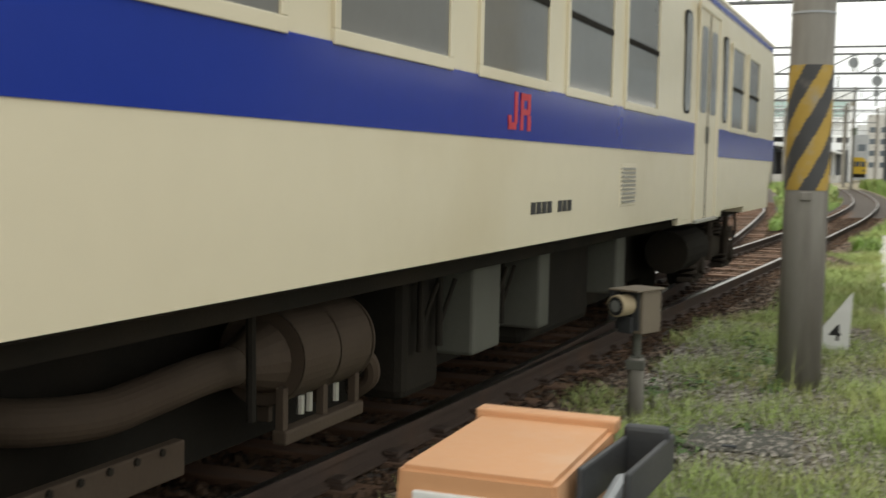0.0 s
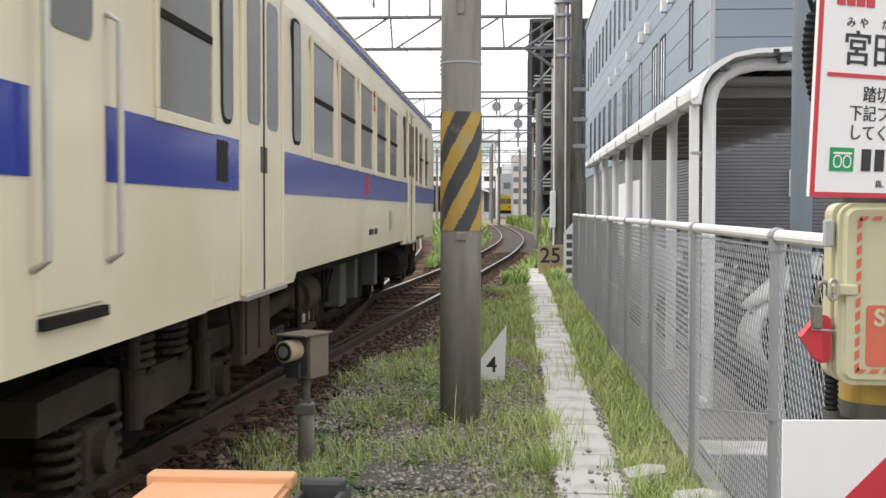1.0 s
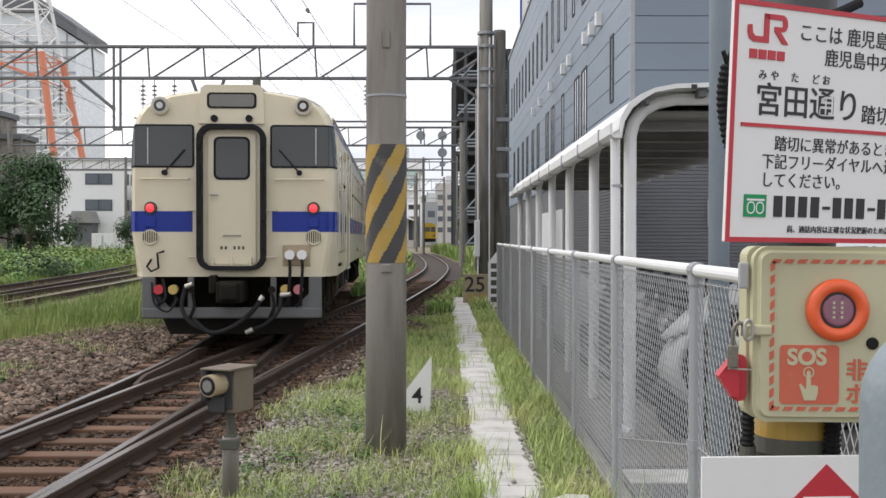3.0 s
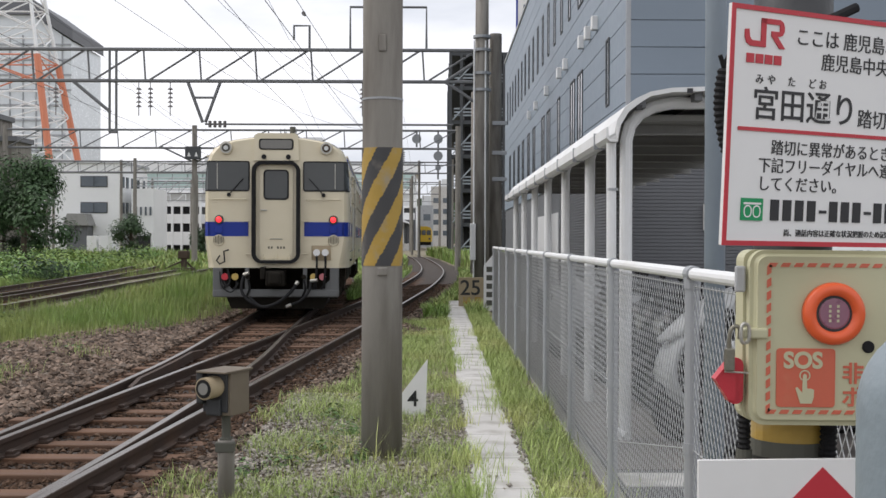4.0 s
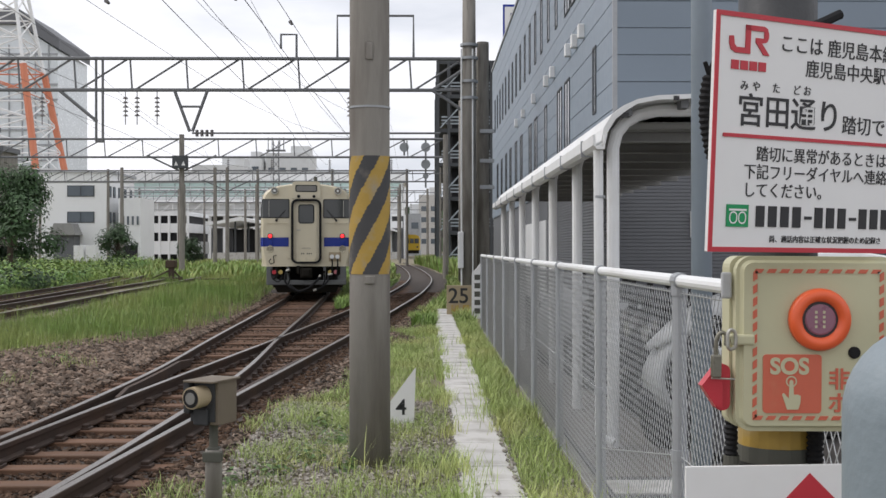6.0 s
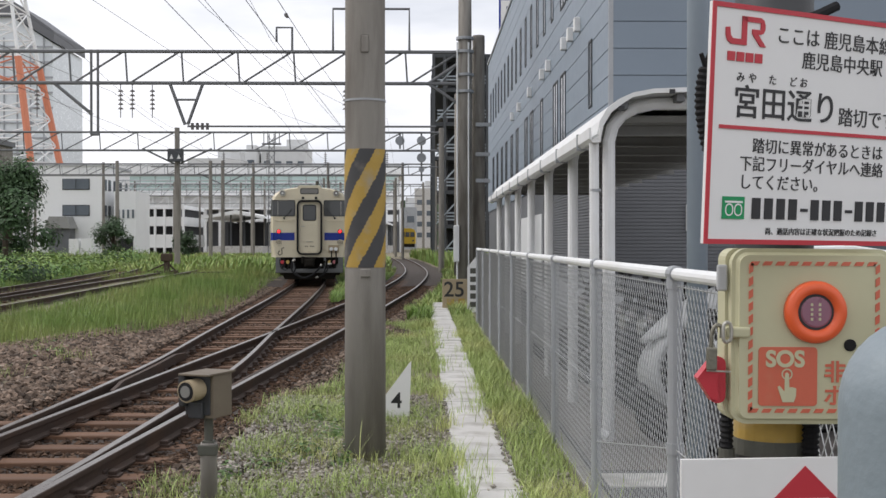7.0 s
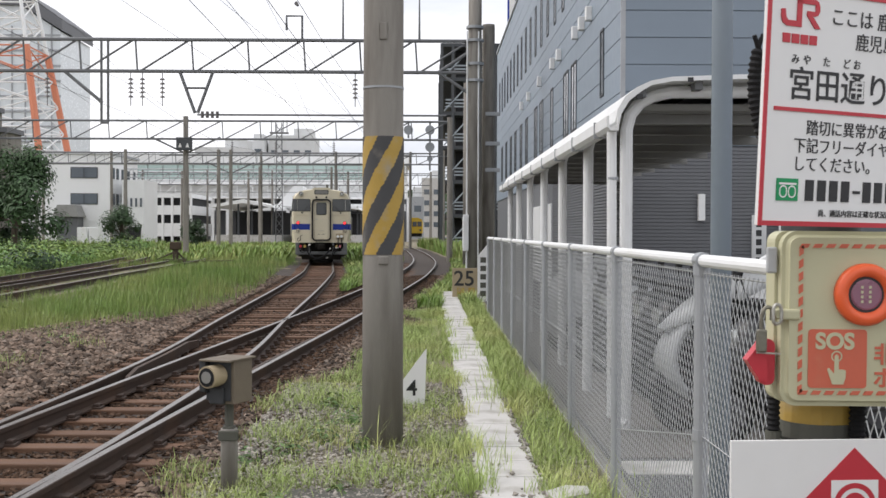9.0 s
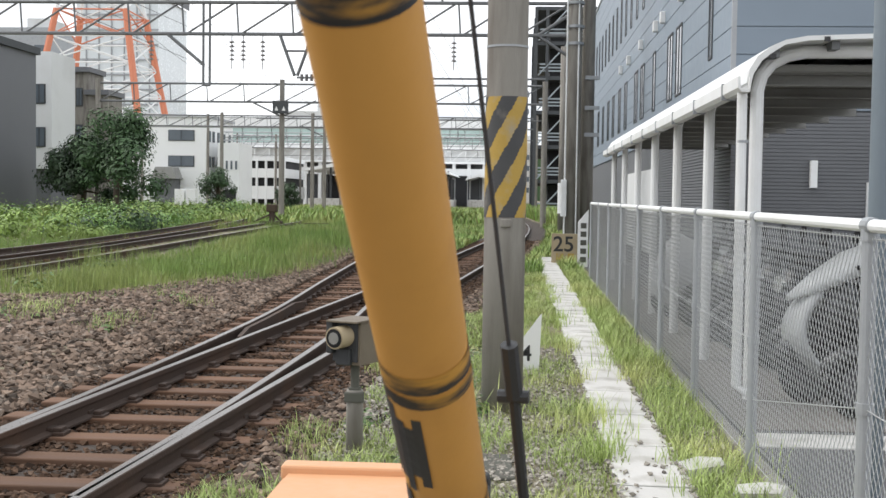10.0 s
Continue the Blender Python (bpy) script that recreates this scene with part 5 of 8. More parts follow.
def office_building():
    b = thing("clad_building", "three-storey building in blue-grey metal cladding panels with narrow windows", "building")
    X, Y0, Y1, H = 3.40, 21.0, 60.0, 10.75
    bm = B()
    box(bm, X, 22.0, Y0, Y1, 3.15, H)
    part("wall", bm, M["bluegrey"], b)
    bm = B()
    box(bm, X + 0.02, 22.0, Y0 + 0.02, Y1 - 0.02, -0.1, 3.15)
    part("lower_wall", bm, M["siding"], b)
    bm = B()
    box(bm, X - 0.08, 22.1, Y0 - 0.08, Y1 + 0.08, H, H + 0.14, 0.02)
    part("parapet", bm, M["galv"], b)
    # cladding planks: joints recessed between slightly proud planks
    z = 3.15
    while z < H - 0.2:
        zt = min(z + 0.485, H)
        for (ya, yb) in ((Y0, Y0 + 9.6), (Y0 + 9.6, Y0 + 19.3), (Y0 + 19.3, Y0 + 29), (Y0 + 29, Y1)):
            p = B()
            box(p, X - 0.028, X, ya + 0.004, yb - 0.004, z + 0.006, zt - 0.008)
            part("cladding_plank", p, M["bluegrey"], b)
        for (xa, xb) in ((X - 0.026, X + 5.5), (X + 5.5, X + 11)):
            p = B()
            box(p, xa, xb - 0.006, Y0 - 0.028, Y0, z + 0.006, zt - 0.008)
            part("cladding_plank", p, M["bluegrey"], b)
        z += 0.49
    p = B()
    box(p, X - 0.035, X + 0.05, Y0 - 0.035, Y0 + 0.03, 3.15, H)
    part("corner_trim", p, M["galv"], b)
    # fine corrugated siding of the lower front wall
    z = 0.0
    k = 0
    p = B()
    while z < 3.1:
        prism(p, [(Y0 - 0.022, z), (Y0 - 0.03, z + 0.008), (Y0 - 0.03, z + 0.054), (Y0 - 0.022, z + 0.062)], "x", X, X + 13)
        prism(p, [(X + 0.02, z), (X, z + 0.012), (X, z + 0.05), (X + 0.02, z + 0.06)], "y", Y0, Y0 + 12)
        z += 0.065
    sd = part("corrugated_siding", p, M["siding"], b, "dark grey ribbed siding")
    def win(y, w, z0, z1):
        """Dark frame standing out from the wall, pane set well back in it."""
        q = B()
        for ya, yb, za, zb in ((y - 0.05, y + w + 0.05, z0 - 0.05, z0), (y - 0.05, y + w + 0.05, z1, z1 + 0.05), (y - 0.05, y, z0, z1), (y + w, y + w + 0.05, z0, z1)):
            box(q, X - 0.05, X - 0.01, ya, yb, za, zb)
        if w > 0.6:
            box(q, X - 0.048, X - 0.02, y + w / 2 - 0.025, y + w / 2 + 0.025, z0, z1)
        wn = part("window", q, M["joint"], b)
        q = B()
        box(q, X - 0.035, X - 0.022, y, y + w, z0, z1)
        part("pane", q, M["farglass"], wn)
    for y, w in ((23.1, 0.35), (27.4, 0.9), (29.0, 0.9), (32.6, 0.5), (35.5, 0.9), (37.4, 0.9), (41.0, 0.9), (43.5, 0.9), (46.4, 0.9), (49, 0.9), (52, 0.9), (55, 0.9)):
        win(y, w, 4.05 if w > 0.4 else 4.35, 5.6)
    for i in range(15):
        y = 30.0 + 1.95 * i
        win(y, 0.4, 7.4, 8.9)
    for y in (26.2, 27.4):
        win(y, 0.9, 7.3, 9.0)
    for y in (24.8, 26.0, 27.2, 30.6, 32.2, 36, 40, 43):
        q = B()
        box(q, X - 0.16, X - 0.02, y, y + 0.22, 6.12, 6.42, 0.02)
        part("vent_hood", q, M["whitepaint"], b)
    q = B()
    box(q, X + 1.37, X + 1.49, Y0 - 0.15, Y0 - 0.04, 1.79, 2.27, 0.01)
    part("wall_lamp", q, M["whitepaint"], b, "white box wall lamp")
    # pale wall base and doorway strip under the canopy
    q = B()
    box(q, X - 0.03, X + 0.02, Y0 + 12.0, Y0 + 20, 0, 2.4)
    part("pale_wall_panel", q, M["offwhite"], b)
    # window with awning on the front
    q = B()
    box(q, X + 2.97, X + 7.5, Y0 - 0.8, Y0 - 0.035, 2.50, 2.92, 0.02)
    part("entrance_awning", q, M["galv"], b)
    q = B()
    box(q, X + 3.1, X + 7.4, Y0 - 0.06, Y0 - 0.033, 0.1, 2.5)
    part("entrance_glass", q, M["farglass"], b)
    q = B()
    pipe(q, [(X + 2.85, Y0 - 0.2, 0), (X + 2.85, Y0 - 0.2, 2.33), (X + 2.89, Y0 - 0.2, 2.37), (X + 3.5, Y0 - 0.2, 2.37)], 0.045, 10)
    part("white_pipe", q, M["whitepaint"], b)
    q = B()
    box(q, X + 2.36, X + 2.62, Y0 - 0.08, Y0 - 0.035, 0.95, 1.90, 0.005)
    nb = part("notice_board", q, M["offwhite"], b)
    for k in range(5):
        q = B()
        box(q, X + 2.43, X + 2.53, Y0 - 0.086, Y0 - 0.078, 1.02 + 0.165 * k, 1.13 + 0.165 * k)
        part("writing_bar", q, M["black"], nb)


def rooftop_sign():
    s = thing("parking_sign", "white sign panel with purple frame above the car park", "sign", pose(7.0, 92, 0))
    bm = B()
    box(bm, -1.0, 1.6, -0.15, 0.15, 17.4, 21.0, 0.03)
    part("frame", bm, M["blue"], s)
    bm = B()
    box(bm, -0.85, 1.45, -0.17, -0.152, 17.6, 20.8)
    part("panel", bm, M["white"], s)
    bm = B()
    for a in ((-0.4, 0.1, 18.0, 20.3), (-0.4, 1.0, 19.9, 20.3), (0.6, 1.0, 19.0, 20.3), (-0.4, 1.0, 18.9, 19.3)):
        box(bm, a[0], a[1], -0.19, -0.171, a[2], a[3])
    part("mark", bm, M["blue"], s)
    bm = B()
    box(bm, -0.2, 0.2, -0.1, 0.1, 0, 17.4)
    part("mast", bm, M["darkframe"], s)


def car_park():
    c = thing("multistorey_car_park", "open steel-framed multi-storey car park with pale balustrades", "building")
    x0, x1, ya, yb = 0.85, 8.0, 95.0, 120.0
    fl = [0.0, 2.9, 5.7, 8.5, 11.3, 14.1, 16.9]
    for i, z in enumerate(fl):
        bm = B()
        box(bm, x0, x1, ya, yb, z - 0.15, z + 0.15)
        part("deck", bm, M["darkframe"], c)
        if i < 6:
            # solid near-black block paints the shade between the decks
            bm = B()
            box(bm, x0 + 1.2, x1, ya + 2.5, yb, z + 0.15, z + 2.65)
            part("dim_interior", bm, M["shadedark"], c)
            for z2 in (0.35, 0.62, 0.9):
                bm = B()
                box(bm, x0 + 0.3, x1, ya - 0.05, ya, z + z2 + 0.15, z + z2 + 0.27)
                box(bm, x0 - 0.05, x0, ya, yb, z + z2 + 0.15, z + z2 + 0.27)
                part("balustrade_rail", bm, M["ltblue"], c)
            bm = B()
            tube(bm, (x0 + 0.2, ya - 0.1, z + 0.2), (x0 + 2.6, ya - 0.1, z + 2.8), 0.06, seg=6)
            part("brace", bm, M["ltblue"], c)
    for x in (x0, x0 + 0.9, x0 + 2.6, x0 + 4.4, x1):
        bm = B()
        box(bm, x - 0.12, x + 0.12, ya - 0.15, ya + 0.1, 0, 17.0)
        part("column", bm, M["darkframe"], c)
    for y in (101, 107, 113, 120):
        bm = B()
        box(bm, x0 - 0.12, x0 + 0.12, y - 0.12, y + 0.12, 0, 17.0)
        part("column", bm, M["darkframe"], c)


def far_poles():
    p = thing("gantry_pole", "tall concrete gantry pole with conduit beside the grassy verge", "pole", pose(1.26, 35, 0))
    bm = B()
    lathe(bm, [(0.24, -0.1), (0.21, 6.0), (0.19, 10.5)], 20)
    part("shaft", bm, M["concrete"], p, smooth=True)
    for dx in (-0.24, 0.1):
        bm = B()
        tube(bm, (dx, -0.2, 0), (dx, -0.2, 7.6), 0.025, seg=8)
        part("conduit", bm, M["whitepaint"], p)
    for z in (6.1, 6.6, 7.3, 7.7):
        bm = B()
        tube(bm, (0, 0, z), (0, 0, z + 0.08), 0.27, seg=16)
        part("band", bm, M["galv"], p)
    bm = B()
    box(bm, -0.35, -0.18, -0.3, -0.15, 1.0, 2.1, 0.02)
    part("pole_box", bm, M["whitepaint"], p)
    q = thing("transformer_pole", "shorter concrete pole standing behind the gantry pole", "pole", pose(1.69, 35.4, 0))
    bm = B()
    lathe(bm, [(0.21, -0.1), (0.19, 7.8), (0.185, 7.9)], 20)
    part("shaft", bm, M["concrete"], q, smooth=True)
    for z in (3.4, 4.2, 5.1):
        bm = B()
        box(bm, -0.1, 0.34, -0.26, -0.2, z, z + 0.12, 0.01)
        part("pole_step", bm, M["galv"], q)
    r = thing("gantry_pole", "slim concrete pole with white base marking by the car park fence", "pole", pose(1.5, 50, 0))
    bm = B()
    lathe(bm, [(0.17, -0.1), (0.15, 8.0)], 16)
    part("shaft", bm, M["concrete"], r, smooth=True)
    bm = B()
    tube(bm, (0, 0, 0.9), (0, 0, 2.2), 0.178, seg=16)
    part("white_sleeve", bm, M["whitepaint"], r)


def speed_sign():
    s = thing("speed_board", "small square board with black number in the grass", "sign", pose(0.78, 27.3, 0))
    bm = B()
    box(bm, -0.33, 0.33, -0.02, 0.02, 0.02, 0.72, 0.008)
    part("board", bm, M["tanboard"], s, "grimy tan board")
    text("numeral", "25", 0.50, pose(-0.30, -0.022, 0.31, 90), M["black"], s)
    bm = B()
    box(bm, -0.22, -0.05, -0.026, -0.02, 0.1, 0.26)
    part("writing_bar", bm, M["yellow"], s)
    bm = B()
    box(bm, 0.05, 0.2, -0.026, -0.02, 0.1, 0.26)
    part("writing_bar", bm, M["yellow"], s)
    bm = B()
    box(bm, -0.03, 0.03, 0.0, 0.06, -0.1, 0.6)
    part("stake", bm, M["galv"], s)
    w = thing("marker_post", "white pointed marker post with a column of dark letters", "sign", pose(1.13, 26.2, 0))
    bm = B()
    prism(bm, [(-0.13, 0), (0.1, 0), (0.1, 1.3), (-0.13, 1.02)], "y", -0.03, 0.03)
    part("board", bm, M["white"], w)
    for k in range(5):
        bm = B()
        box(bm, -0.07, 0.06, -0.036, -0.031, 0.12 + k * 0.19, 0.24 + k * 0.19)
        part("writing_bar", bm, M["undergrey"], w)


def truss(bm, x0, x1, y, zt, zb, bay, r=0.05):
    for z in (zt, zb):
        tube(bm, (x0, y, z), (x1, y, z), r, seg=6)
    n = max(1, round((x1 - x0) / bay))
    for i in range(n + 1):
        x = x0 + (x1 - x0) * i / n
        tube(bm, (x - 0.06, y, zt), (x, y, zb), r * 0.55, seg=5)
        if i < n:
            xn = x0 + (x1 - x0) * (i + 1) / n
            tube(bm, (x + 0.08, y, zb), (xn - 0.1, y, zt), r * 0.6, seg=5)


def insulator(bm, x, y, z0, z1):
    n = 5
    tube(bm, (x, y, z0), (x, y, z1), 0.015, seg=5)
    for k in range(n):
        z = z0 + (z1 - z0) * (0.25 + 0.5 * k / (n - 1))
        tube(bm, (x, y, z), (x, y, z + 0.05), 0.09, 0.05, 8)


def gantries():
    g = thing("catenary_gantry", "grey steel lattice catenary gantry spanning the tracks", "gantry", pose(0.0, 0, -0.22), "catenary gantries")
    y = 35.0
    bm = B()
    truss(bm, -19, 1.2, y, 7.55, 6.60, 1.63, 0.055)
    part("lattice_beam", bm, M["greysteel"], g)
    bm = B()
    tube(bm, (-19, y, -0.1), (-19, y, 8), 0.17, 0.14, 12)
    part("post", bm, M["concrete"], g)
    bm = B()
    tube(bm, (0.15, y, 6.6), (1.2, y, 5.9), 0.05, seg=6)
    tube(bm, (0.15, y, 6.6), (1.2, y, 7.3), 0.05, seg=6)
    part("knee_brace", bm, M["greysteel"], g)
    bm = B()
    for x in (-9.98, -9.78):
        tube(bm, (x, y, 7.6), (x, y, 5.05), 0.04, seg=6)
    tube(bm, (-10, y, 5.05), (-9.76, y, 5.05), 0.04, seg=6)
    tube(bm, (-11.1, y, 6.6), (-9.95, y, 5.65), 0.05, seg=6)
    part("drop_arm", bm, M["greysteel"], g)
    bm = B()
    for s in (-1, 1):
        tube(bm, (-7.13 + s * 0.5, y, 6.6), (-7.13 + s * 0.04, y, 5.35), 0.05, seg=6)
    tube(bm, (-7.4, y, 6.1), (-6.87, y, 6.1), 0.035, seg=6)
    part("v_hanger", bm, M["greysteel"], g)
    bm = B()
    tube(bm, (-7.1, y, 5.3), (0.4, y, 5.3), 0.03, seg=6)
    part("tension_rod", bm, M["greysteel"], g)
    bm = B()
    for x in (-6.95, -6.8, -6.65, -6.5):
        tube(bm, (x, y, 5.2), (x, y, 5.4), 0.05, seg=6)
    part("rod_insulator", bm, M["insul"], g)
    for x in (-9.1, -8.75, -8.15, -2.35, -11.6):
        bm = B()
        insulator(bm, x, y, 5.55, 6.6)
        part("insulator", bm, M["insul"], g)
    bm = B()
    for x0, x1, z in ((-2.72, -0.42, 8.85), (-4.42, -3.95, 8.28)):
        pipe(bm, [(x0, y, 7.55 if x0 > -3 else 7.85), (x0, y, z), (x1, y, z), (x1, y, 7.55)], 0.04, 6)
    part("pole_bow", bm, M["greysteel"], g)
    for (yy, xl, xr, zt, zb, bay) in ((64.0, -24.0, 1.0, 7.65, 6.65, 2.1), (95.0, -34.0, 1.0, 8.0, 7.1, 2.2), (140.0, -45.0, 0.0, 8.6, 7.2, 1.5)):
        h = thing("catenary_gantry", "grey steel lattice catenary gantry spanning the tracks", "gantry", group="catenary gantries")
        bm = B()
        truss(bm, xl, xr, yy, zt, zb, bay, 0.06)
        part("lattice_beam", bm, M["greysteel"], h)
        bm = B()
        posts = {64.0: (-13.55, 1.0, -24.0), 95.0: (-16.4, -17.4, -34, -25, 1.0), 140.0: (-45, -30, -36, -22, -10, 0)}[yy]
        for x in posts:
            q = B()
            tube(q, (x, yy, -0.1), (x, yy, zt + 0.25), 0.17, 0.14, 12)
            part("post", q, M["concrete"], h)
        bm.free()
        bm = B()
        for k, x in enumerate(posts[:1]):
            for s in (-1, 1):
                tube(bm, (x, yy, zb - 0.8), (x + s * 1.9, yy, zb + 0.1), 0.05, seg=6)
        tube(bm, (xl + 9, yy, zb - 0.9), (xr, yy, zb - 0.9), 0.03, seg=6)
        part("knee_brace", bm, M["greysteel"], h)
        for x in (-8.6, -5.4, -2.0, -11.0):
            bm = B()
            insulator(bm, x, yy, zb - 0.9, zb)
            part("insulator", bm, M["insul"], h)
    # paler gantries over the station throat
    for yy, xl, xr, zt, zb in ((112.0, -38.0, -2.0, 9.0, 8.0), (126.0, -42.0, -3.0, 8.3, 7.4), (158.0, -48.0, -4.0, 9.6, 8.4)):
        h = thing("station_gantry", "pale steel lattice gantry over the station tracks", "gantry", group="station gantries")
        bm = B()
        truss(bm, xl, xr, yy, zt, zb, 1.6, 0.06)
        part("lattice_beam", bm, M["palesteel"], h)
        x = xl
        while x < xr + 0.1:
            bm = B()
            tube(bm, (x, yy, -0.1), (x, yy, zt + 0.3), 0.15, 0.13, 10)
            part("post", bm, M["concrete"], h)
            x += (xr - xl) / 5
    b = thing("signal_box", "dark equipment box with white marks on the gantry post", "signal device", pose(-13.55, 63.6, 6.35))
    bm = B()
    box(bm, -0.42, 0.42, -0.15, 0.15, -0.35, 0.35, 0.02)
    part("case", bm, M["darkframe"], b)
    for x in (-0.2, 0.2):
        bm = B()
        prism(bm, [(x - 0.1, -0.2), (x + 0.1, -0.2), (x, 0.05)], "y", -0.16, -0.151)
        part("white_mark", bm, M["white"], b)
    s = thing("signal_back_plates", "round signal heads seen from behind on the gantry", "railway signal", pose(0, 64.5, 0))
    for x, z in ((-1.3, 7.25), (-0.1, 7.25), (-0.1, 6.3), (-0.1, 5.65)):
        bm = B()
        tube(bm, (x, 0, z), (x, 0.12, z), 0.26 if z > 6 else 0.16, seg=18)
        part("signal_head", bm, M["galv"], s)
    bm = B()
    tube(bm, (-0.1, 0.15, 5.0), (-0.1, 0.15, 7.7), 0.05, seg=8)
    tube(bm, (-1.3, 0.15, 6.8), (-1.3, 0.15, 7.7), 0.05, seg=8)
    part("signal_mast", bm, M["greysteel"], s)


def wires():
    w = thing("overhead_wires", "thin sagging overhead catenary and feeder wires above the tracks", "wires")
    def span(pts, r=0.012, sag=0.25):
        bm = B()
        line = []
        for a, b in zip(pts, pts[1:]):
            a, b = Vector(a), Vector(b)
            n = 6
            line += [a.lerp(b, k / n) - Vector((0, 0, 4 * sag * (k / n) * (1 - k / n))) for k in range(n)]
        pipe(bm, line + [Vector(pts[-1])], r * 0.5, 4)
        part("wire", bm, M["wire"], w)
    ys = (-15, 35, 64, 95, 140)
    for x0, x1, z in ((-3.2, -8.5, 6.2), (-2.6, -1.8, 6.0), (-8.8, -11.5, 6.1)):
        span([(x0 + (x1 - x0) * max(0, (y - 10)) / 130, y, z + (0.0 if y > 0 else 0.5)) for y in ys], 0.012, 0.5)
        span([(x0 + (x1 - x0) * max(0, (y - 10)) / 130, y, z - 0.95) for y in ys], 0.012, 0.05)
    span([(-9.0, -15, 13), (-6.5, 35, 8.6), (-2.0, 64, 8.4), (-3, 140, 9.0)], 0.014, 0.6)
    span([(-14.0, -15, 12.5), (-8.0, 35, 7.6), (-4.0, 64, 7.7), (-5, 140, 8.6)], 0.014, 0.6)
    span([(-5.2, -15, 14), (-4.6, 35, 7.7), (-3.0, 64, 6.7), (-6, 95, 7.2)], 0.012, 0.4)
    span([(-11.0, -15, 11), (-10.6, 35, 7.55), (-12.5, 64, 7.4), (-16, 95, 7.2)], 0.012, 0.5)
    span([(-13.0, -15, 9), (-12.0, 35, 6.6), (-14, 64, 6.6), (-17, 95, 7.0)], 0.012, 0.5)
    span([(0.9, -5, 9.5), (1.2, 35, 8.8), (1.4, 50, 7.8)], 0.012, 0.3)
    for x, y, z in ((-8.1, 20, 8.05), (-8.9, 20.5, 8.0), (-9.6, 22, 7.8), (-8.3, 30, 8.0), (-5.0, 30, 8.1), (-3.9, 33, 8.05)):
        bm = B()
        tube(bm, (x, y, z), (x + 0.02, y + 0.2, z - 0.02), 0.06, 0.04, 8)
        part("wire_weight", bm, M["insul"], w)


def lamp_mast():
    p = thing("blue_grey_post", "smooth blue-grey steel post behind the chain-link fence", "pole", pose(1.33, 5.6, 0))
    bm = B()
    lathe(bm, [(0.05, -0.1), (0.05, 4.6), (0.046, 4.62)], 20)
    part("shaft", bm, mat("blue_grey_pipe_paint", (0.27, 0.32, 0.37), 0.45, var=0.06, scale=3), p, smooth=True)


def car_yard():
    bm = B()
    box(bm, 1.17, 30, -10, 60, -0.12, 0.012)
    struct("yard_pavement", bm, M["asphalt"], "grey asphalt yard behind the fence", "pavement")
    bm = B()
    box(bm, 1.2, 9.5, 7.95, 20.9, -0.1, 0.018)
    struct("yard_apron", bm, M["pad"], "stained pale concrete parking apron behind the fence", "pavement")
    bm = B()
    box(bm, 1.2, 9.5, 7.4, 7.82, -0.1, 0.022, 0.006)
    struct("drain_strip", bm, M["slab"], "pale concrete drain strip across the yard", "pavement")
    bm = B()
    for y in (12, 14.5, 17):
        box(bm, 4.2, 9, y, y + 0.12, 0.0185, 0.023)
    struct("bay_marking", bm, M["white"], "painted white bay lines on asphalt", "road marking")


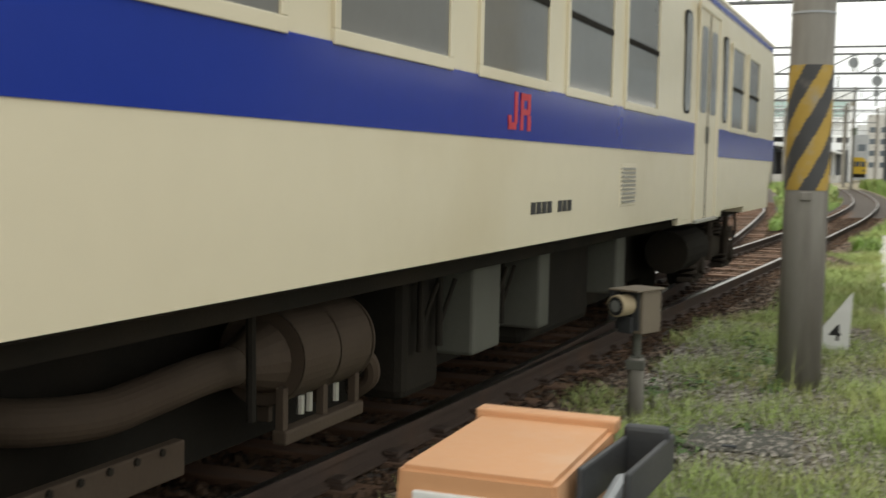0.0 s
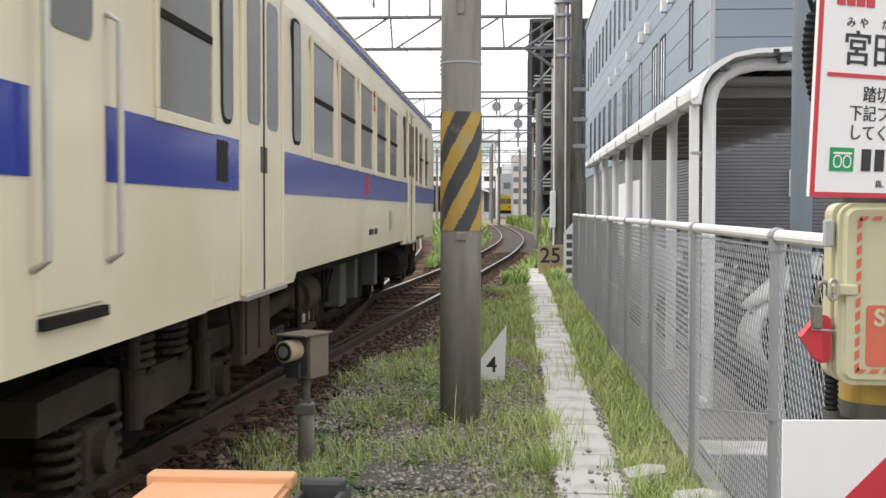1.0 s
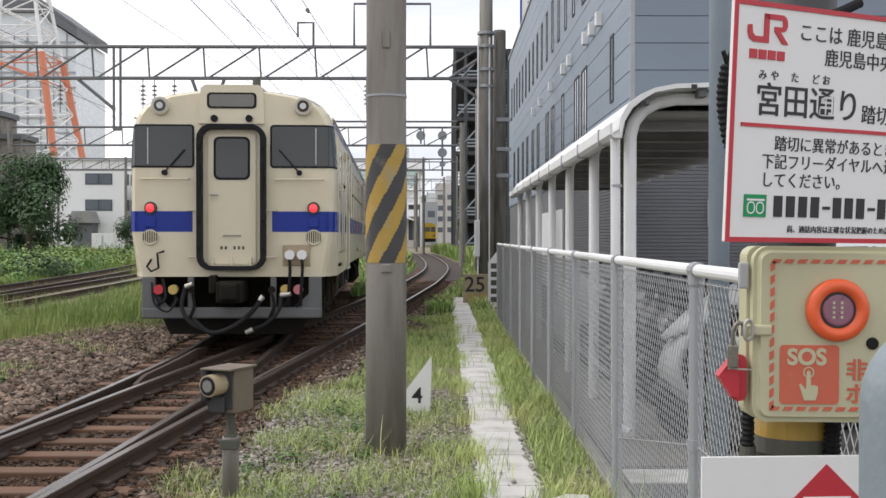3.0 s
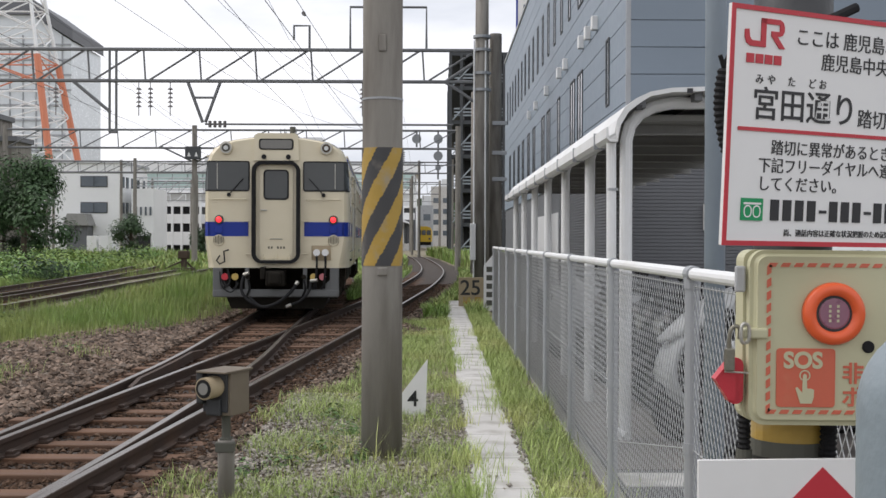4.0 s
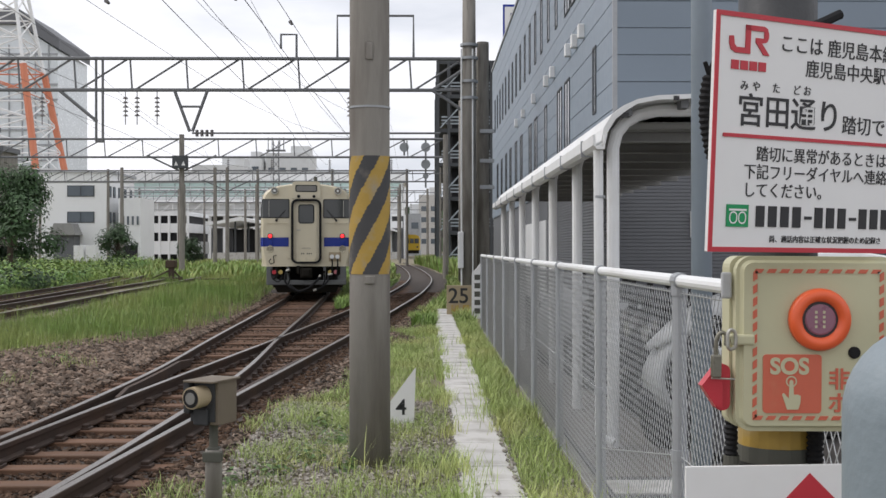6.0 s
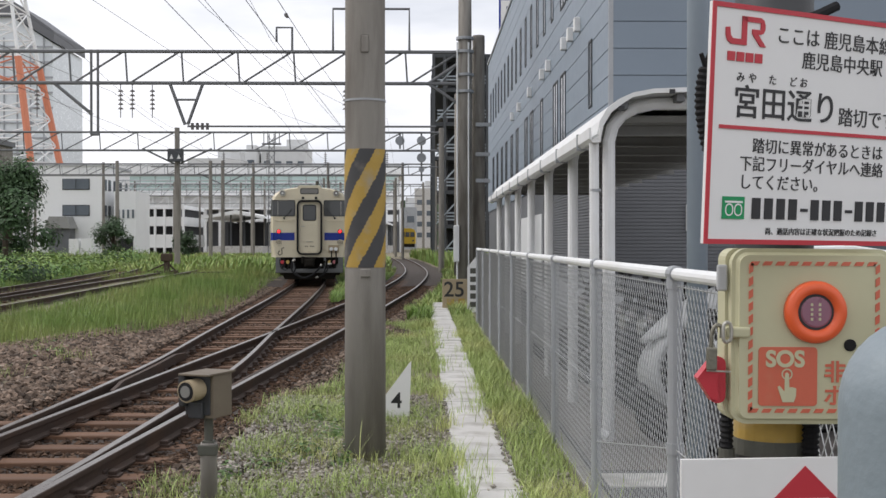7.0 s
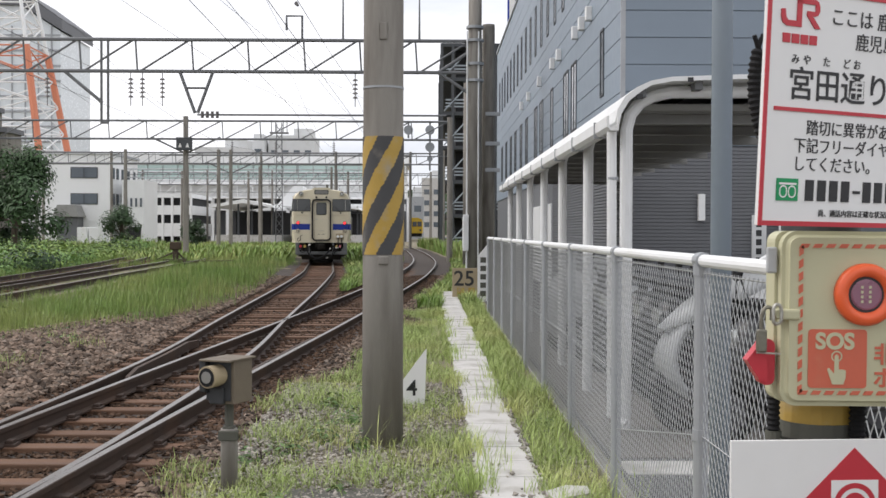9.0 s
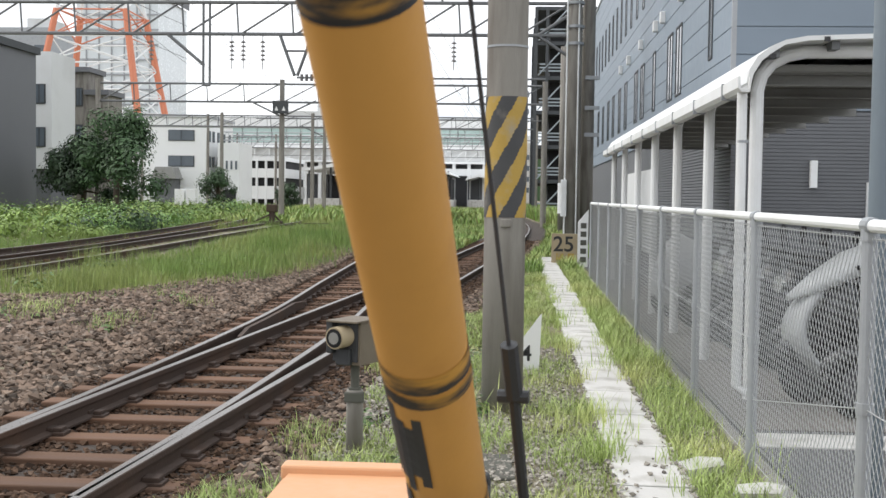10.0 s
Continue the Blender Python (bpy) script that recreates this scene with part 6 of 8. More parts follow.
def scooter(m, cover=False, lab="black motor scooter parked on its stand", skin="bikeblack"):
    s = thing("motor_scooter", lab, "scooter", m, "scooters in the yard")
    for y in (-0.62, 0.62):
        bm = B()
        prof = [(0.15, -0.045), (0.21, -0.05), (0.235, -0.025), (0.24, 0), (0.235, 0.025), (0.21, 0.05), (0.15, 0.045)]
        rings = [[bm.verts.new((w, y + r * math.cos(2 * math.pi * k / 20), 0.24 + r * math.sin(2 * math.pi * k / 20))) for k in range(20)] for r, w in prof]
        for a, b in zip(rings, rings[1:] + rings[:1]):
            for k in range(20):
                bm.faces.new((a[k], a[(k + 1) % 20], b[(k + 1) % 20], b[k]))
        wheel = part("wheel", bm, M["rubber"], s, smooth=True)
        bm = B()
        tube(bm, (-0.03, y, 0.24), (0.03, y, 0.24), 0.15, seg=16)
        part("rim", bm, M["alloy"], wheel)
    def hull(name, pts_rows, mt):
        bm = B()
        rings = []
        for y, z0, z1, w in pts_rows:
            rings.append([bm.verts.new((w * math.cos(a) * 0.5, y, (z0 + z1) / 2 + (z1 - z0) / 2 * math.sin(a))) for a in [2 * math.pi * k / 12 for k in range(12)]])
        for a, b in zip(rings, rings[1:]):
            for k in range(12):
                bm.faces.new((a[k], a[(k + 1) % 12], b[(k + 1) % 12], b[k]))
        bm.faces.new(rings[0])
        bm.faces.new(rings[-1][::-1])
        bmesh.ops.recalc_face_normals(bm, faces=bm.faces[:])
        return part(name, bm, M[mt], s, smooth=True)
    if cover:
        hull("cover", [(-0.85, 0.25, 0.6, 0.1), (-0.7, 0.15, 0.95, 0.4), (-0.5, 0.1, 1.12, 0.55), (-0.2, 0.12, 0.95, 0.5), (0.3, 0.12, 0.85, 0.5), (0.75, 0.2, 0.8, 0.35), (0.9, 0.3, 0.6, 0.1)], "cover")
        return s
    hull("rear_body", [(0.95, 0.55, 0.7, 0.08), (0.75, 0.42, 0.76, 0.26), (0.4, 0.3, 0.78, 0.34), (0.1, 0.28, 0.74, 0.32), (0.0, 0.3, 0.55, 0.2)], "bikeblack")
    hull("seat", [(0.85, 0.74, 0.82, 0.2), (0.6, 0.73, 0.86, 0.3), (0.25, 0.72, 0.83, 0.28), (0.05, 0.7, 0.78, 0.18)], "rubber")
    hull("front_shield", [(-0.62, 0.42, 0.62, 0.1), (-0.52, 0.36, 0.92, 0.3), (-0.40, 0.25, 0.98, 0.4), (-0.3, 0.25, 0.9, 0.36), (-0.26, 0.3, 0.7, 0.2)], skin)
    hull("fender", [(-0.9, 0.3, 0.42, 0.08), (-0.75, 0.38, 0.52, 0.15), (-0.55, 0.4, 0.54, 0.15), (-0.4, 0.3, 0.45, 0.1)], "bikeblack")
    bm = B()
    box(bm, -0.16, 0.16, -0.32, 0.1, 0.24, 0.3, 0.02)
    part("footboard", bm, M["rubber"], s)
    bm = B()
    pipe(bm, [(-0.34, -0.25, 1.02), (-0.12, -0.38, 1.06), (0.12, -0.38, 1.06), (0.34, -0.25, 1.02)], 0.018, 8)
    tube(bm, (0, -0.4, 0.9), (0, -0.37, 1.06), 0.05)
    part("handlebar", bm, M["rubber"], s)
    for sx in (-1, 1):
        bm = B()
        tube(bm, (sx * 0.3, -0.3, 1.04), (sx * 0.38, -0.34, 1.22), 0.008, seg=6)
        lathe(bm, [(0.02, -0.012), (0.06, -0.006), (0.06, 0.006), (0.02, 0.012)], 12, m=pose(sx * 0.39, -0.34, 1.25, 80, 0, 0))
        part("mirror", bm, M["rubber"], s)
    bm = B()
    tube(bm, (0, -0.56, 0.78), (0, -0.6, 0.78), 0.08, seg=14)
    part("headlamp", bm, M["lampglass"], s)
    bm = B()
    tube(bm, (0.14, 0.2, 0.25), (0.16, 0.85, 0.34), 0.05, 0.06, 10)
    part("exhaust", bm, M["darkiron"], s)
    return s


def windshield_bike(m):
    """Large scooter: pale leg shield and a long pale visor raised over the dark body."""
    s = scooter(m, lab="dark scooter with pale curved leg shield and long raised pale visor", skin="bikeblack")
    bm = B()
    rows = []
    for y, z, w, h in ((-0.80, 0.80, 0.10, 0.03), (-0.60, 0.90, 0.30, 0.09), (-0.35, 1.02, 0.40, 0.13), (-0.05, 1.14, 0.42, 0.11), (0.16, 1.21, 0.36, 0.05)):
        rows.append([bm.verts.new((w * 0.5 * u, y, z + h * v)) for u, v in ((-1, -0.3), (-0.9, 0.5), (-0.4, 1.0), (0.4, 1.0), (0.9, 0.5), (1, -0.3), (0.5, -0.6), (-0.5, -0.6))])
    for a, b in zip(rows, rows[1:]):
        for k in range(8):
            bm.faces.new((a[k], a[(k + 1) % 8], b[(k + 1) % 8], b[k]))
    bm.faces.new(rows[0])
    bm.faces.new(rows[-1][::-1])
    bmesh.ops.recalc_face_normals(bm, faces=bm.faces[:])
    part("visor", bm, M["shield"], s, "pale angular visor", True)
    bm = B()
    prev = None
    for k in range(11):
        t = k / 10
        y = -0.60 - 0.22 * math.sin(math.pi * t * 0.92) + 0.30 * t * t
        z = 0.86 - 0.74 * t
        w = 0.12 + 0.04 * math.sin(math.pi * t)
        row = [bm.verts.new((w * math.sin(a), y - 0.07 * math.cos(a) + dy, z)) for dy in (0.0, 0.05) for a in [radians(d) for d in ((-80, -50, -20, 20, 50, 80) if dy == 0 else (80, 50, 20, -20, -50, -80))]]
        if prev:
            for q in range(12):
                bm.faces.new((prev[q], prev[(q + 1) % 12], row[(q + 1) % 12], row[q]))
        else:
            bm.faces.new(row)
        prev = row
    bm.faces.new(prev)
    bmesh.ops.recalc_face_normals(bm, faces=bm.faces[:])
    part("leg_shield", bm, M["shield"], s, "pale curved leg shield", True)
    bm = B()
    box(bm, -0.17, 0.17, -0.42, 0.02, 0.20, 0.34, 0.05)
    part("step_board", bm, M["shield"], s, "pale step board")
    bm = B()
    tube(bm, (0.1, -0.05, 0.22), (0.2, 0.0, 0.0), 0.012, seg=8)
    part("side_stand", bm, M["rubber"], s)
    bm = B()
    box(bm, -0.2, 0.2, 0.55, 0.98, 0.86, 1.16, 0.05)
    part("rear_case", bm, M["rubber"], s, "black top case")
    return s


def white_car():
    c = thing("white_car", "white compact hatchback parked in the yard", "car", pose(7.15, 18.9, 0.018, 0, 0, 70))
    bm = B()
    W = 0.83
    prof = [(-2.0, 0.3), (-2.02, 0.62), (-1.9, 0.78), (-1.15, 0.95), (-0.55, 1.42), (0.1, 1.52), (1.1, 1.5), (1.7, 1.15), (1.95, 0.95), (1.98, 0.35)]
    rings = []
    for x, k in ((-W, 0.9), (-W * 0.94, 1.0), (W * 0.94, 1.0), (W, 0.9)):
        rings.append([bm.verts.new((x * (1 - 0.14 * max(0, (z - 0.9)) / 0.6), y * (0.985 if k < 1 else 1), z * (0.985 if k < 1 and z > 0.6 else 1))) for y, z in prof])
    for a, b in zip(rings, rings[1:]):
        for k in range(len(prof)):
            bm.faces.new((a[k], a[(k + 1) % len(prof)], b[(k + 1) % len(prof)], b[k]))
    bm.faces.new(rings[0])
    bm.faces.new(rings[-1][::-1])
    bmesh.ops.recalc_face_normals(bm, faces=bm.faces[:])
    part("body", bm, M["whitepaint"], c)
    for s in (-1, 1):
        bm = B()
        prism(bm, [(-0.95, 0.99), (-0.5, 1.36), (0.15, 1.44), (0.15, 0.99)], "x", s * 0.70, s * 0.80)
        part("side_window", bm, M["farglass"], c)
        bm = B()
        prism(bm, [(0.22, 0.99), (0.22, 1.44), (1.05, 1.42), (1.5, 1.12), (1.45, 0.99)], "x", s * 0.70, s * 0.80)
        part("side_window", bm, M["farglass"], c)
        for y in (-1.25, 1.25):
            bm = B()
            tube(bm, (s * 0.66, y, 0.3), (s * 0.845, y, 0.3), 0.3, seg=22)
            w = part("wheel", bm, M["rubber"], c)
            bm = B()
            tube(bm, (s * 0.8, y, 0.3), (s * 0.855, y, 0.3), 0.19, seg=16)
            part("rim", bm, M["chrome"], w)
        bm = B()
        box(bm, s * 0.5 - 0.15, s * 0.5 + 0.15, -2.03, -1.9, 0.62, 0.76, 0.03)
        part("headlight", bm, M["lampglass"], c)
    bm = B()
    prism(bm, [(-1.12, 0.985), (-0.58, 1.43), (-0.56, 1.42), (-1.1, 0.96)], "x", -0.68, 0.68)
    part("windscreen", bm, M["farglass"], c)


# ---- crossing equipment near the camera ----
def emergency_box():
    s = thing("emergency_button_box", "pale olive crossing emergency box with round red push button", "emergency box", pose(0.562, 2.20, 1.24, 0, 0.4, 0))
    bm = B()
    prism(bm, rounded(0.306, 0.330, 0.03, 6, 0.171, 0.168), "y", 0.0, -0.035)
    bmesh.ops.bevel(bm, geom=[e for e in bm.edges if all(abs(v.co.y + 0.035) < 1e-4 for v in e.verts)], offset=0.012, segments=3, affect="EDGES")
    part("door", bm, M["sosbox"], s)
    bm = B()
    prism(bm, rounded(0.31, 0.326, 0.022, 5, 0.167, 0.170), "y", 0.002, 0.055)
    part("case", bm, M["sosbox"], s)
    bm = B()
    box(bm, 0.06, 0.29, 0.055, 0.13, 0.03, 0.31, 0.01)
    part("rear_housing", bm, M["sosbox"], s)
    # dashed red border on a thin outline
    a0, a1, b0, b1, w = 0.047, 0.293, 0.026, 0.309, 0.0075
    bm = B()
    def dash(c0, c1, horiz, fixed, n):
        L = c1 - c0
        for k in range(n):
            u = c0 + L * k / n
            du = L / n * 0.62
            if horiz:
                prism(bm, [(u, fixed), (u + du, fixed), (u + du + 0.005, fixed + w), (u + 0.005, fixed + w)], "y", -0.0375, -0.034)
            else:
                prism(bm, [(fixed, u), (fixed + w, u + 0.005), (fixed + w, u + du + 0.005), (fixed, u + du)], "y", -0.0375, -0.034)
    dash(a0, a1, True, b0, 10); dash(a0, a1, True, b1 - w, 10); dash(b0, b1, False, a0, 12); dash(b0, b1, False, a1 - w, 12)
    tagged(part("dashed_border", bm, M["sosprint"], s), kind="stuff")
    bm = B()
    prism(bm, rounded(0.110, 0.110, 0.007, 4, 0.121, 0.094), "y", -0.034, -0.038)
    pan = part("sos_panel", bm, M["sosprint"], s)
    text("sos_text", "SOS", 0.042, pose(0.079, -0.0385, 0.113, 90), M["sosbox"], pan, bold=0.035)
    bm = B()
    prism(bm, [(0.111, 0.046), (0.132, 0.046), (0.136, 0.058), (0.1365, 0.072), (0.131, 0.074), (0.1235, 0.074), (0.1225, 0.099), (0.119, 0.102), (0.1155, 0.099), (0.1145, 0.066), (0.105, 0.077), (0.1015, 0.074)], "y", -0.037, -0.0395)
    part("pointing_symbol", bm, M["sosbox"], pan)
    bm = B()
    o, i = rounded(0.021, 0.021, 0.0104, 5, 0.119, 0.0985), rounded(0.016, 0.016, 0.0079, 5, 0.119, 0.0985)
    for k in range(len(o)):
        q = (k + 1) % len(o)
        bm.faces.new([bm.verts.new((u, -0.0392, v)) for u, v in (o[k], o[q], i[q], i[k])])
    part("ring_symbol", bm, M["sosbox"], pan)
    # button
    bx, bz = 0.171, 0.215
    bm = B()
    lathe(bm, [(0.0585, 0), (0.0585, 0.010), (0.055, 0.017), (0.046, 0.020), (0.036, 0.017), (0.033, 0.004)], 40, m=pose(bx, -0.034, bz, 90, 0, 0))
    btn = part("button_ring", bm, M["button"], s, "orange-red button ring", True)
    bm = B()
    lathe(bm, [(0.0335, 0), (0.0335, 0.0095), (0.031, 0.0095)], 28, m=pose(bx, -0.034, bz, 90, 0, 0))
    part("collar", bm, M["darkiron"], btn)
    bm = B()
    lathe(bm, [(0.029, 0), (0.029, 0.011), (0.026, 0.0125)], 28, m=pose(bx, -0.034, bz, 90, 0, 0))
    part("button", bm, M["buttonc"], btn)
    for k in range(2):
        for j in range(4):
            bm = B()
            box(bm, bx - 0.011 + 0.015 * k, bx - 0.0065 + 0.015 * k, -0.0475, -0.0455, bz - 0.0155 + j * 0.009, bz - 0.0105 + j * 0.009)
            part("writing_bar", bm, M["sosbox"], btn)
    bm = B()
    lathe(bm, [(0.0115, 0), (0.0115, 0.004), (0.009, 0.006)], 16, m=pose(0.238, -0.034, 0.153, 90, 0, 0))
    part("plug", bm, M["rubber"], s, "black plug")
    for j, ch in enumerate(("非", "ボ")):
        text("red_character", ch, 0.042, pose(0.189, -0.0365, 0.0875 - j * 0.044, 90), M["sosprint"], s, bold=0.02)
    # rivets in the corners of the print
    for u, v in ((0.053, 0.303), (0.283, 0.303), (0.053, 0.034)):
        bm = B()
        lathe(bm, [(0.003, 0), (0.0028, 0.0015)], 8, m=pose(u, -0.036, v, 90, 0, 0))
        part("rivet", bm, M["alu"], s)
    # hinge, hasp and padlock, reflector
    bm = B()
    box(bm, -0.006, 0.014, -0.012, 0.0, 0.252, 0.302, 0.004)
    part("hinge", bm, M["palesteel"], s)
    bm = B()
    box(bm, 0.004, 0.05, -0.041, -0.02, 0.166, 0.186, 0.004)
    part("hasp", bm, M["sosbox"], s)
    bm = B()
    pipe(bm, spline([(0.004, -0.040, 0.158), (-0.002, -0.043, 0.164), (-0.002, -0.043, 0.188), (0.005, -0.043, 0.195), (0.012, -0.043, 0.188), (0.012, -0.043, 0.164), (0.004, -0.040, 0.158)], 4), 0.0035, 8)
    part("staple", bm, M["alu"], s, "worn bright staple")
    bm = B()
    pipe(bm, spline([(-0.022, -0.035, 0.14), (-0.022, -0.036, 0.175), (-0.014, -0.037, 0.189), (-0.004, -0.037, 0.185), (-0.004, -0.036, 0.165)], 4), 0.0038, 8)
    box(bm, -0.031, -0.013, -0.044, -0.028, 0.105, 0.148, 0.003)
    part("padlock", bm, M["darkalu"], s, "worn metal padlock")
    bm = B()
    tube(bm, (-0.031, -0.036, 0.104), (0.014, -0.036, 0.102), 0.0018, seg=6)
    part("lock_wire", bm, M["alu"], s)
    bm = B()
    prism(bm, rounded(0.03, 0.088, 0.014, 5, -0.004, 0.084), "y", -0.012, 0.02)
    ref = part("reflector_back", bm, M["red"], s)
    bm = B()
    prism(bm, [(-0.045, 0.088), (-0.020, 0.05), (-0.006, 0.046), (-0.006, 0.122), (-0.02, 0.12)], "y", -0.022, 0.01)
    part("red_reflector", bm, M["red"], ref)


def crossing_post():
    p = thing("crossing_post", "black and yellow banded crossing post with conduits", "pole", pose(0.717, 2.36, 0))
    bm = B()
    lathe(bm, [(0.078, -0.1), (0.078, 3.2)], 24)
    part("shaft", bm, M["darkiron"], p, smooth=True)
    for z0, z1, m in ((1.188, 1.25, "yellow"), (0.85, 1.0, "yellow"), (0.4, 0.6, "yellow"), (2.2, 2.4, "yellow")):
        bm = B()
        tube(bm, (0, 0, z0), (0, 0, z1), 0.080, seg=24)
        part("band", bm, M[m], p)
    bm = B()
    tube(bm, (0, 0, 1.156), (0, 0, 1.188), 0.083, seg=24)
    part("steel_strap", bm, M["undergrey"], p)
    def ribbed(pts, r=0.0135):
        """Corrugated conduit: ribs threaded along a smooth run."""
        bm = B()
        run = spline(pts, 8)
        length = sum((b - a).length for a, b in zip(run, run[1:]))
        n = max(4, int(length / 0.0105))
        d, k, pos = 0.0, 0, [run[0]]
        for i in range(1, n + 1):
            goal = length * i / n
            while k < len(run) - 2 and d + (run[k + 1] - run[k]).length < goal:
                d += (run[k + 1] - run[k]).length
                k += 1
            seg = (run[k + 1] - run[k]).length
            pos.append(run[k].lerp(run[k + 1], min(1, (goal - d) / seg)))
        for a, b in zip(pos, pos[1:]):
            m = (a + b) / 2
            tube(bm, a, m, r * 0.85, r * 1.12, 12, caps=False)
            tube(bm, m, b, r * 1.12, r * 0.85, 12, caps=False)
        return part("corrugated_conduit", bm, M["rubber"], p)
    ribbed([(-0.112, -0.06, 0.9), (-0.112, -0.06, 1.1), (-0.112, -0.06, 1.30)], 0.0125)
    ribbed([(0.045, -0.09, 0.9), (0.045, -0.09, 1.1), (0.05, -0.08, 1.25)], 0.016)
    ribbed([(-0.150, -0.20, 1.66), (-0.193, -0.26, 1.742), (-0.2033, -0.26, 1.778), (-0.2104, -0.26, 1.824), (-0.2094, -0.26, 1.865), (-0.203, -0.26, 1.900)], 0.0125)
    bm = B()
    tube(bm, (-0.112, -0.06, 1.15), (-0.112, -0.06, 1.175), 0.0165, seg=12)
    part("conduit_clip", bm, M["undergrey"], p)
    for a, b in (((-0.203, -0.26, 1.900), (-0.214, -0.268, 1.925)), ((-0.205, -0.26, 1.905), (-0.196, -0.262, 1.928))):
        bm = B()
        tube(bm, a, b, 0.005, 0.004, 8)
        part("cable_end", bm, M["rubber"], p)
    # dark clamp and cable loop over the sign's top edge
    bm = B()
    tube(bm, (0, 0, 1.985), (0, 0, 2.03), 0.086, seg=20)
    part("clamp_ring", bm, M["darkiron"], p)
    bm = B()
    pipe(bm, spline([(-0.10, -0.12, 1.99), (-0.06, -0.10, 2.03), (0.02, -0.10, 2.018), (0.10, -0.08, 2.05)], 6), 0.010, 8)
    part("cable", bm, M["rubber"], p)


def info_sign():
    w, h = 0.60, 0.416
    s = thing("crossing_sign", "white crossing information board with red border and Japanese text", "sign", pose(0.482, 2.0, 1.582, 2.7, 0.6, 26))
    bm = B()
    box(bm, 0, w, -0.004, 0.004, 0, h, 0.001)
    part("board", bm, M["white"], s)
    e = 0.0085
    for a in ((0, w, 0, e), (0, w, h - e, h), (0, e, e, h - e), (w - e, w, e, h - e)):
        bm = B()
        box(bm, a[0], a[1], -0.0062, -0.0042, a[2], a[3])
        part("red_border", bm, M["red"], s)
    bm = B()
    box(bm, 0.024, w - 0.02, -0.0062, -0.0042, 0.200, 0.2065)
    part("red_rule", bm, M["red"], s)
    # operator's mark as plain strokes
    bm = B()
    for o in ([(0.030, 0.374), (0.039, 0.375), (0.041, 0.361), (0.046, 0.356), (0.066, 0.356), (0.066, 0.396), (0.077, 0.396), (0.077, 0.346), (0.044, 0.346), (0.034, 0.351), (0.030, 0.361)],
              [(0.066, 0.396), (0.108, 0.396), (0.108, 0.387), (0.066, 0.387)],
              [(0.108, 0.396), (0.115, 0.392), (0.118, 0.384), (0.118, 0.376), (0.114, 0.369), (0.108, 0.367), (0.108, 0.387)],
              [(0.089, 0.367), (0.108, 0.367), (0.108, 0.375), (0.089, 0.375)], [(0.089, 0.367), (0.102, 0.367), (0.121, 0.346), (0.108, 0.346)]):
        prism(bm, o, "y", -0.0062, -0.0042)
    part("red_mark", bm, M["red"], s)
    for k in range(4):
        bm = B()
        box(bm, 0.036 + k * 0.0205, 0.0525 + k * 0.0205, -0.006, -0.0042, 0.3175, 0.3335)
        part("red_name_bar", bm, M["red"], s)
    def line(x, z, size, body, bold=0.0):
        text("sign_text", body, size, pose(x, -0.005, z, 90), M["black"], s, 0.0006, bold=bold)
    line(0.145, 0.359, 0.0345, "ここは 鹿児島本線")
    line(0.207, 0.319, 0.0335, "鹿児島中央駅")
    for x, ch in ((0.058, "み"), (0.085, "や"), (0.131, "た"), (0.179, "ど"), (0.204, "お")):
        line(x, 0.284, 0.019, ch)
    line(0.053, 0.226, 0.0615, "宮田通り", 0.008)
    line(0.301, 0.222, 0.037, "踏切です")
    line(0.100, 0.163, 0.0290, "踏切に異常があるときは")
    line(0.073, 0.131, 0.0290, "下記フリーダイヤルへ連絡")
    line(0.073, 0.099, 0.0290, "してください。")
    line(0.137, 0.0185, 0.0138, "尚、通話内容は正確な状況把握のため記録さ")
    bm = B()
    box(bm, 0.038, 0.087, -0.0062, -0.0042, 0.044, 0.083)
    gm = part("green_mark", bm, M["green"], s)
    for x in (0.0525, 0.0725):
        bm = B()
        o = rounded(0.018, 0.022, 0.0088, 6, x, 0.060)
        i = rounded(0.013, 0.017, 0.0063, 6, x, 0.060)
        for k in range(len(o)):
            q = (k + 1) % len(o)
            bm.faces.new([bm.verts.new((u, -0.0066, v)) for u, v in (o[k], o[q], i[q], i[k])])
        part("white_loop", bm, M["white"], gm)
    bm = B()
    box(bm, 0.043, 0.082, -0.0068, -0.0060, 0.072, 0.0755)
    part("white_stroke", bm, M["white"], gm)
    x = 0.105
    for k in range(12):
        bm = B()
        if k in (4, 8):
            box(bm, x, x + 0.017, -0.006, -0.0042, 0.060, 0.0655)
            x += 0.0245
        else:
            box(bm, x, x + 0.019, -0.006, -0.0042, 0.045, 0.082)
            x += 0.0285
        part("number_bar", bm, M["black"], s)
    for z in (0.1, 0.33):
        bm = B()
        box(bm, 0.12, 0.45, 0.005, 0.03, z, z + 0.03)
        part("bracket", bm, M["galv"], s)


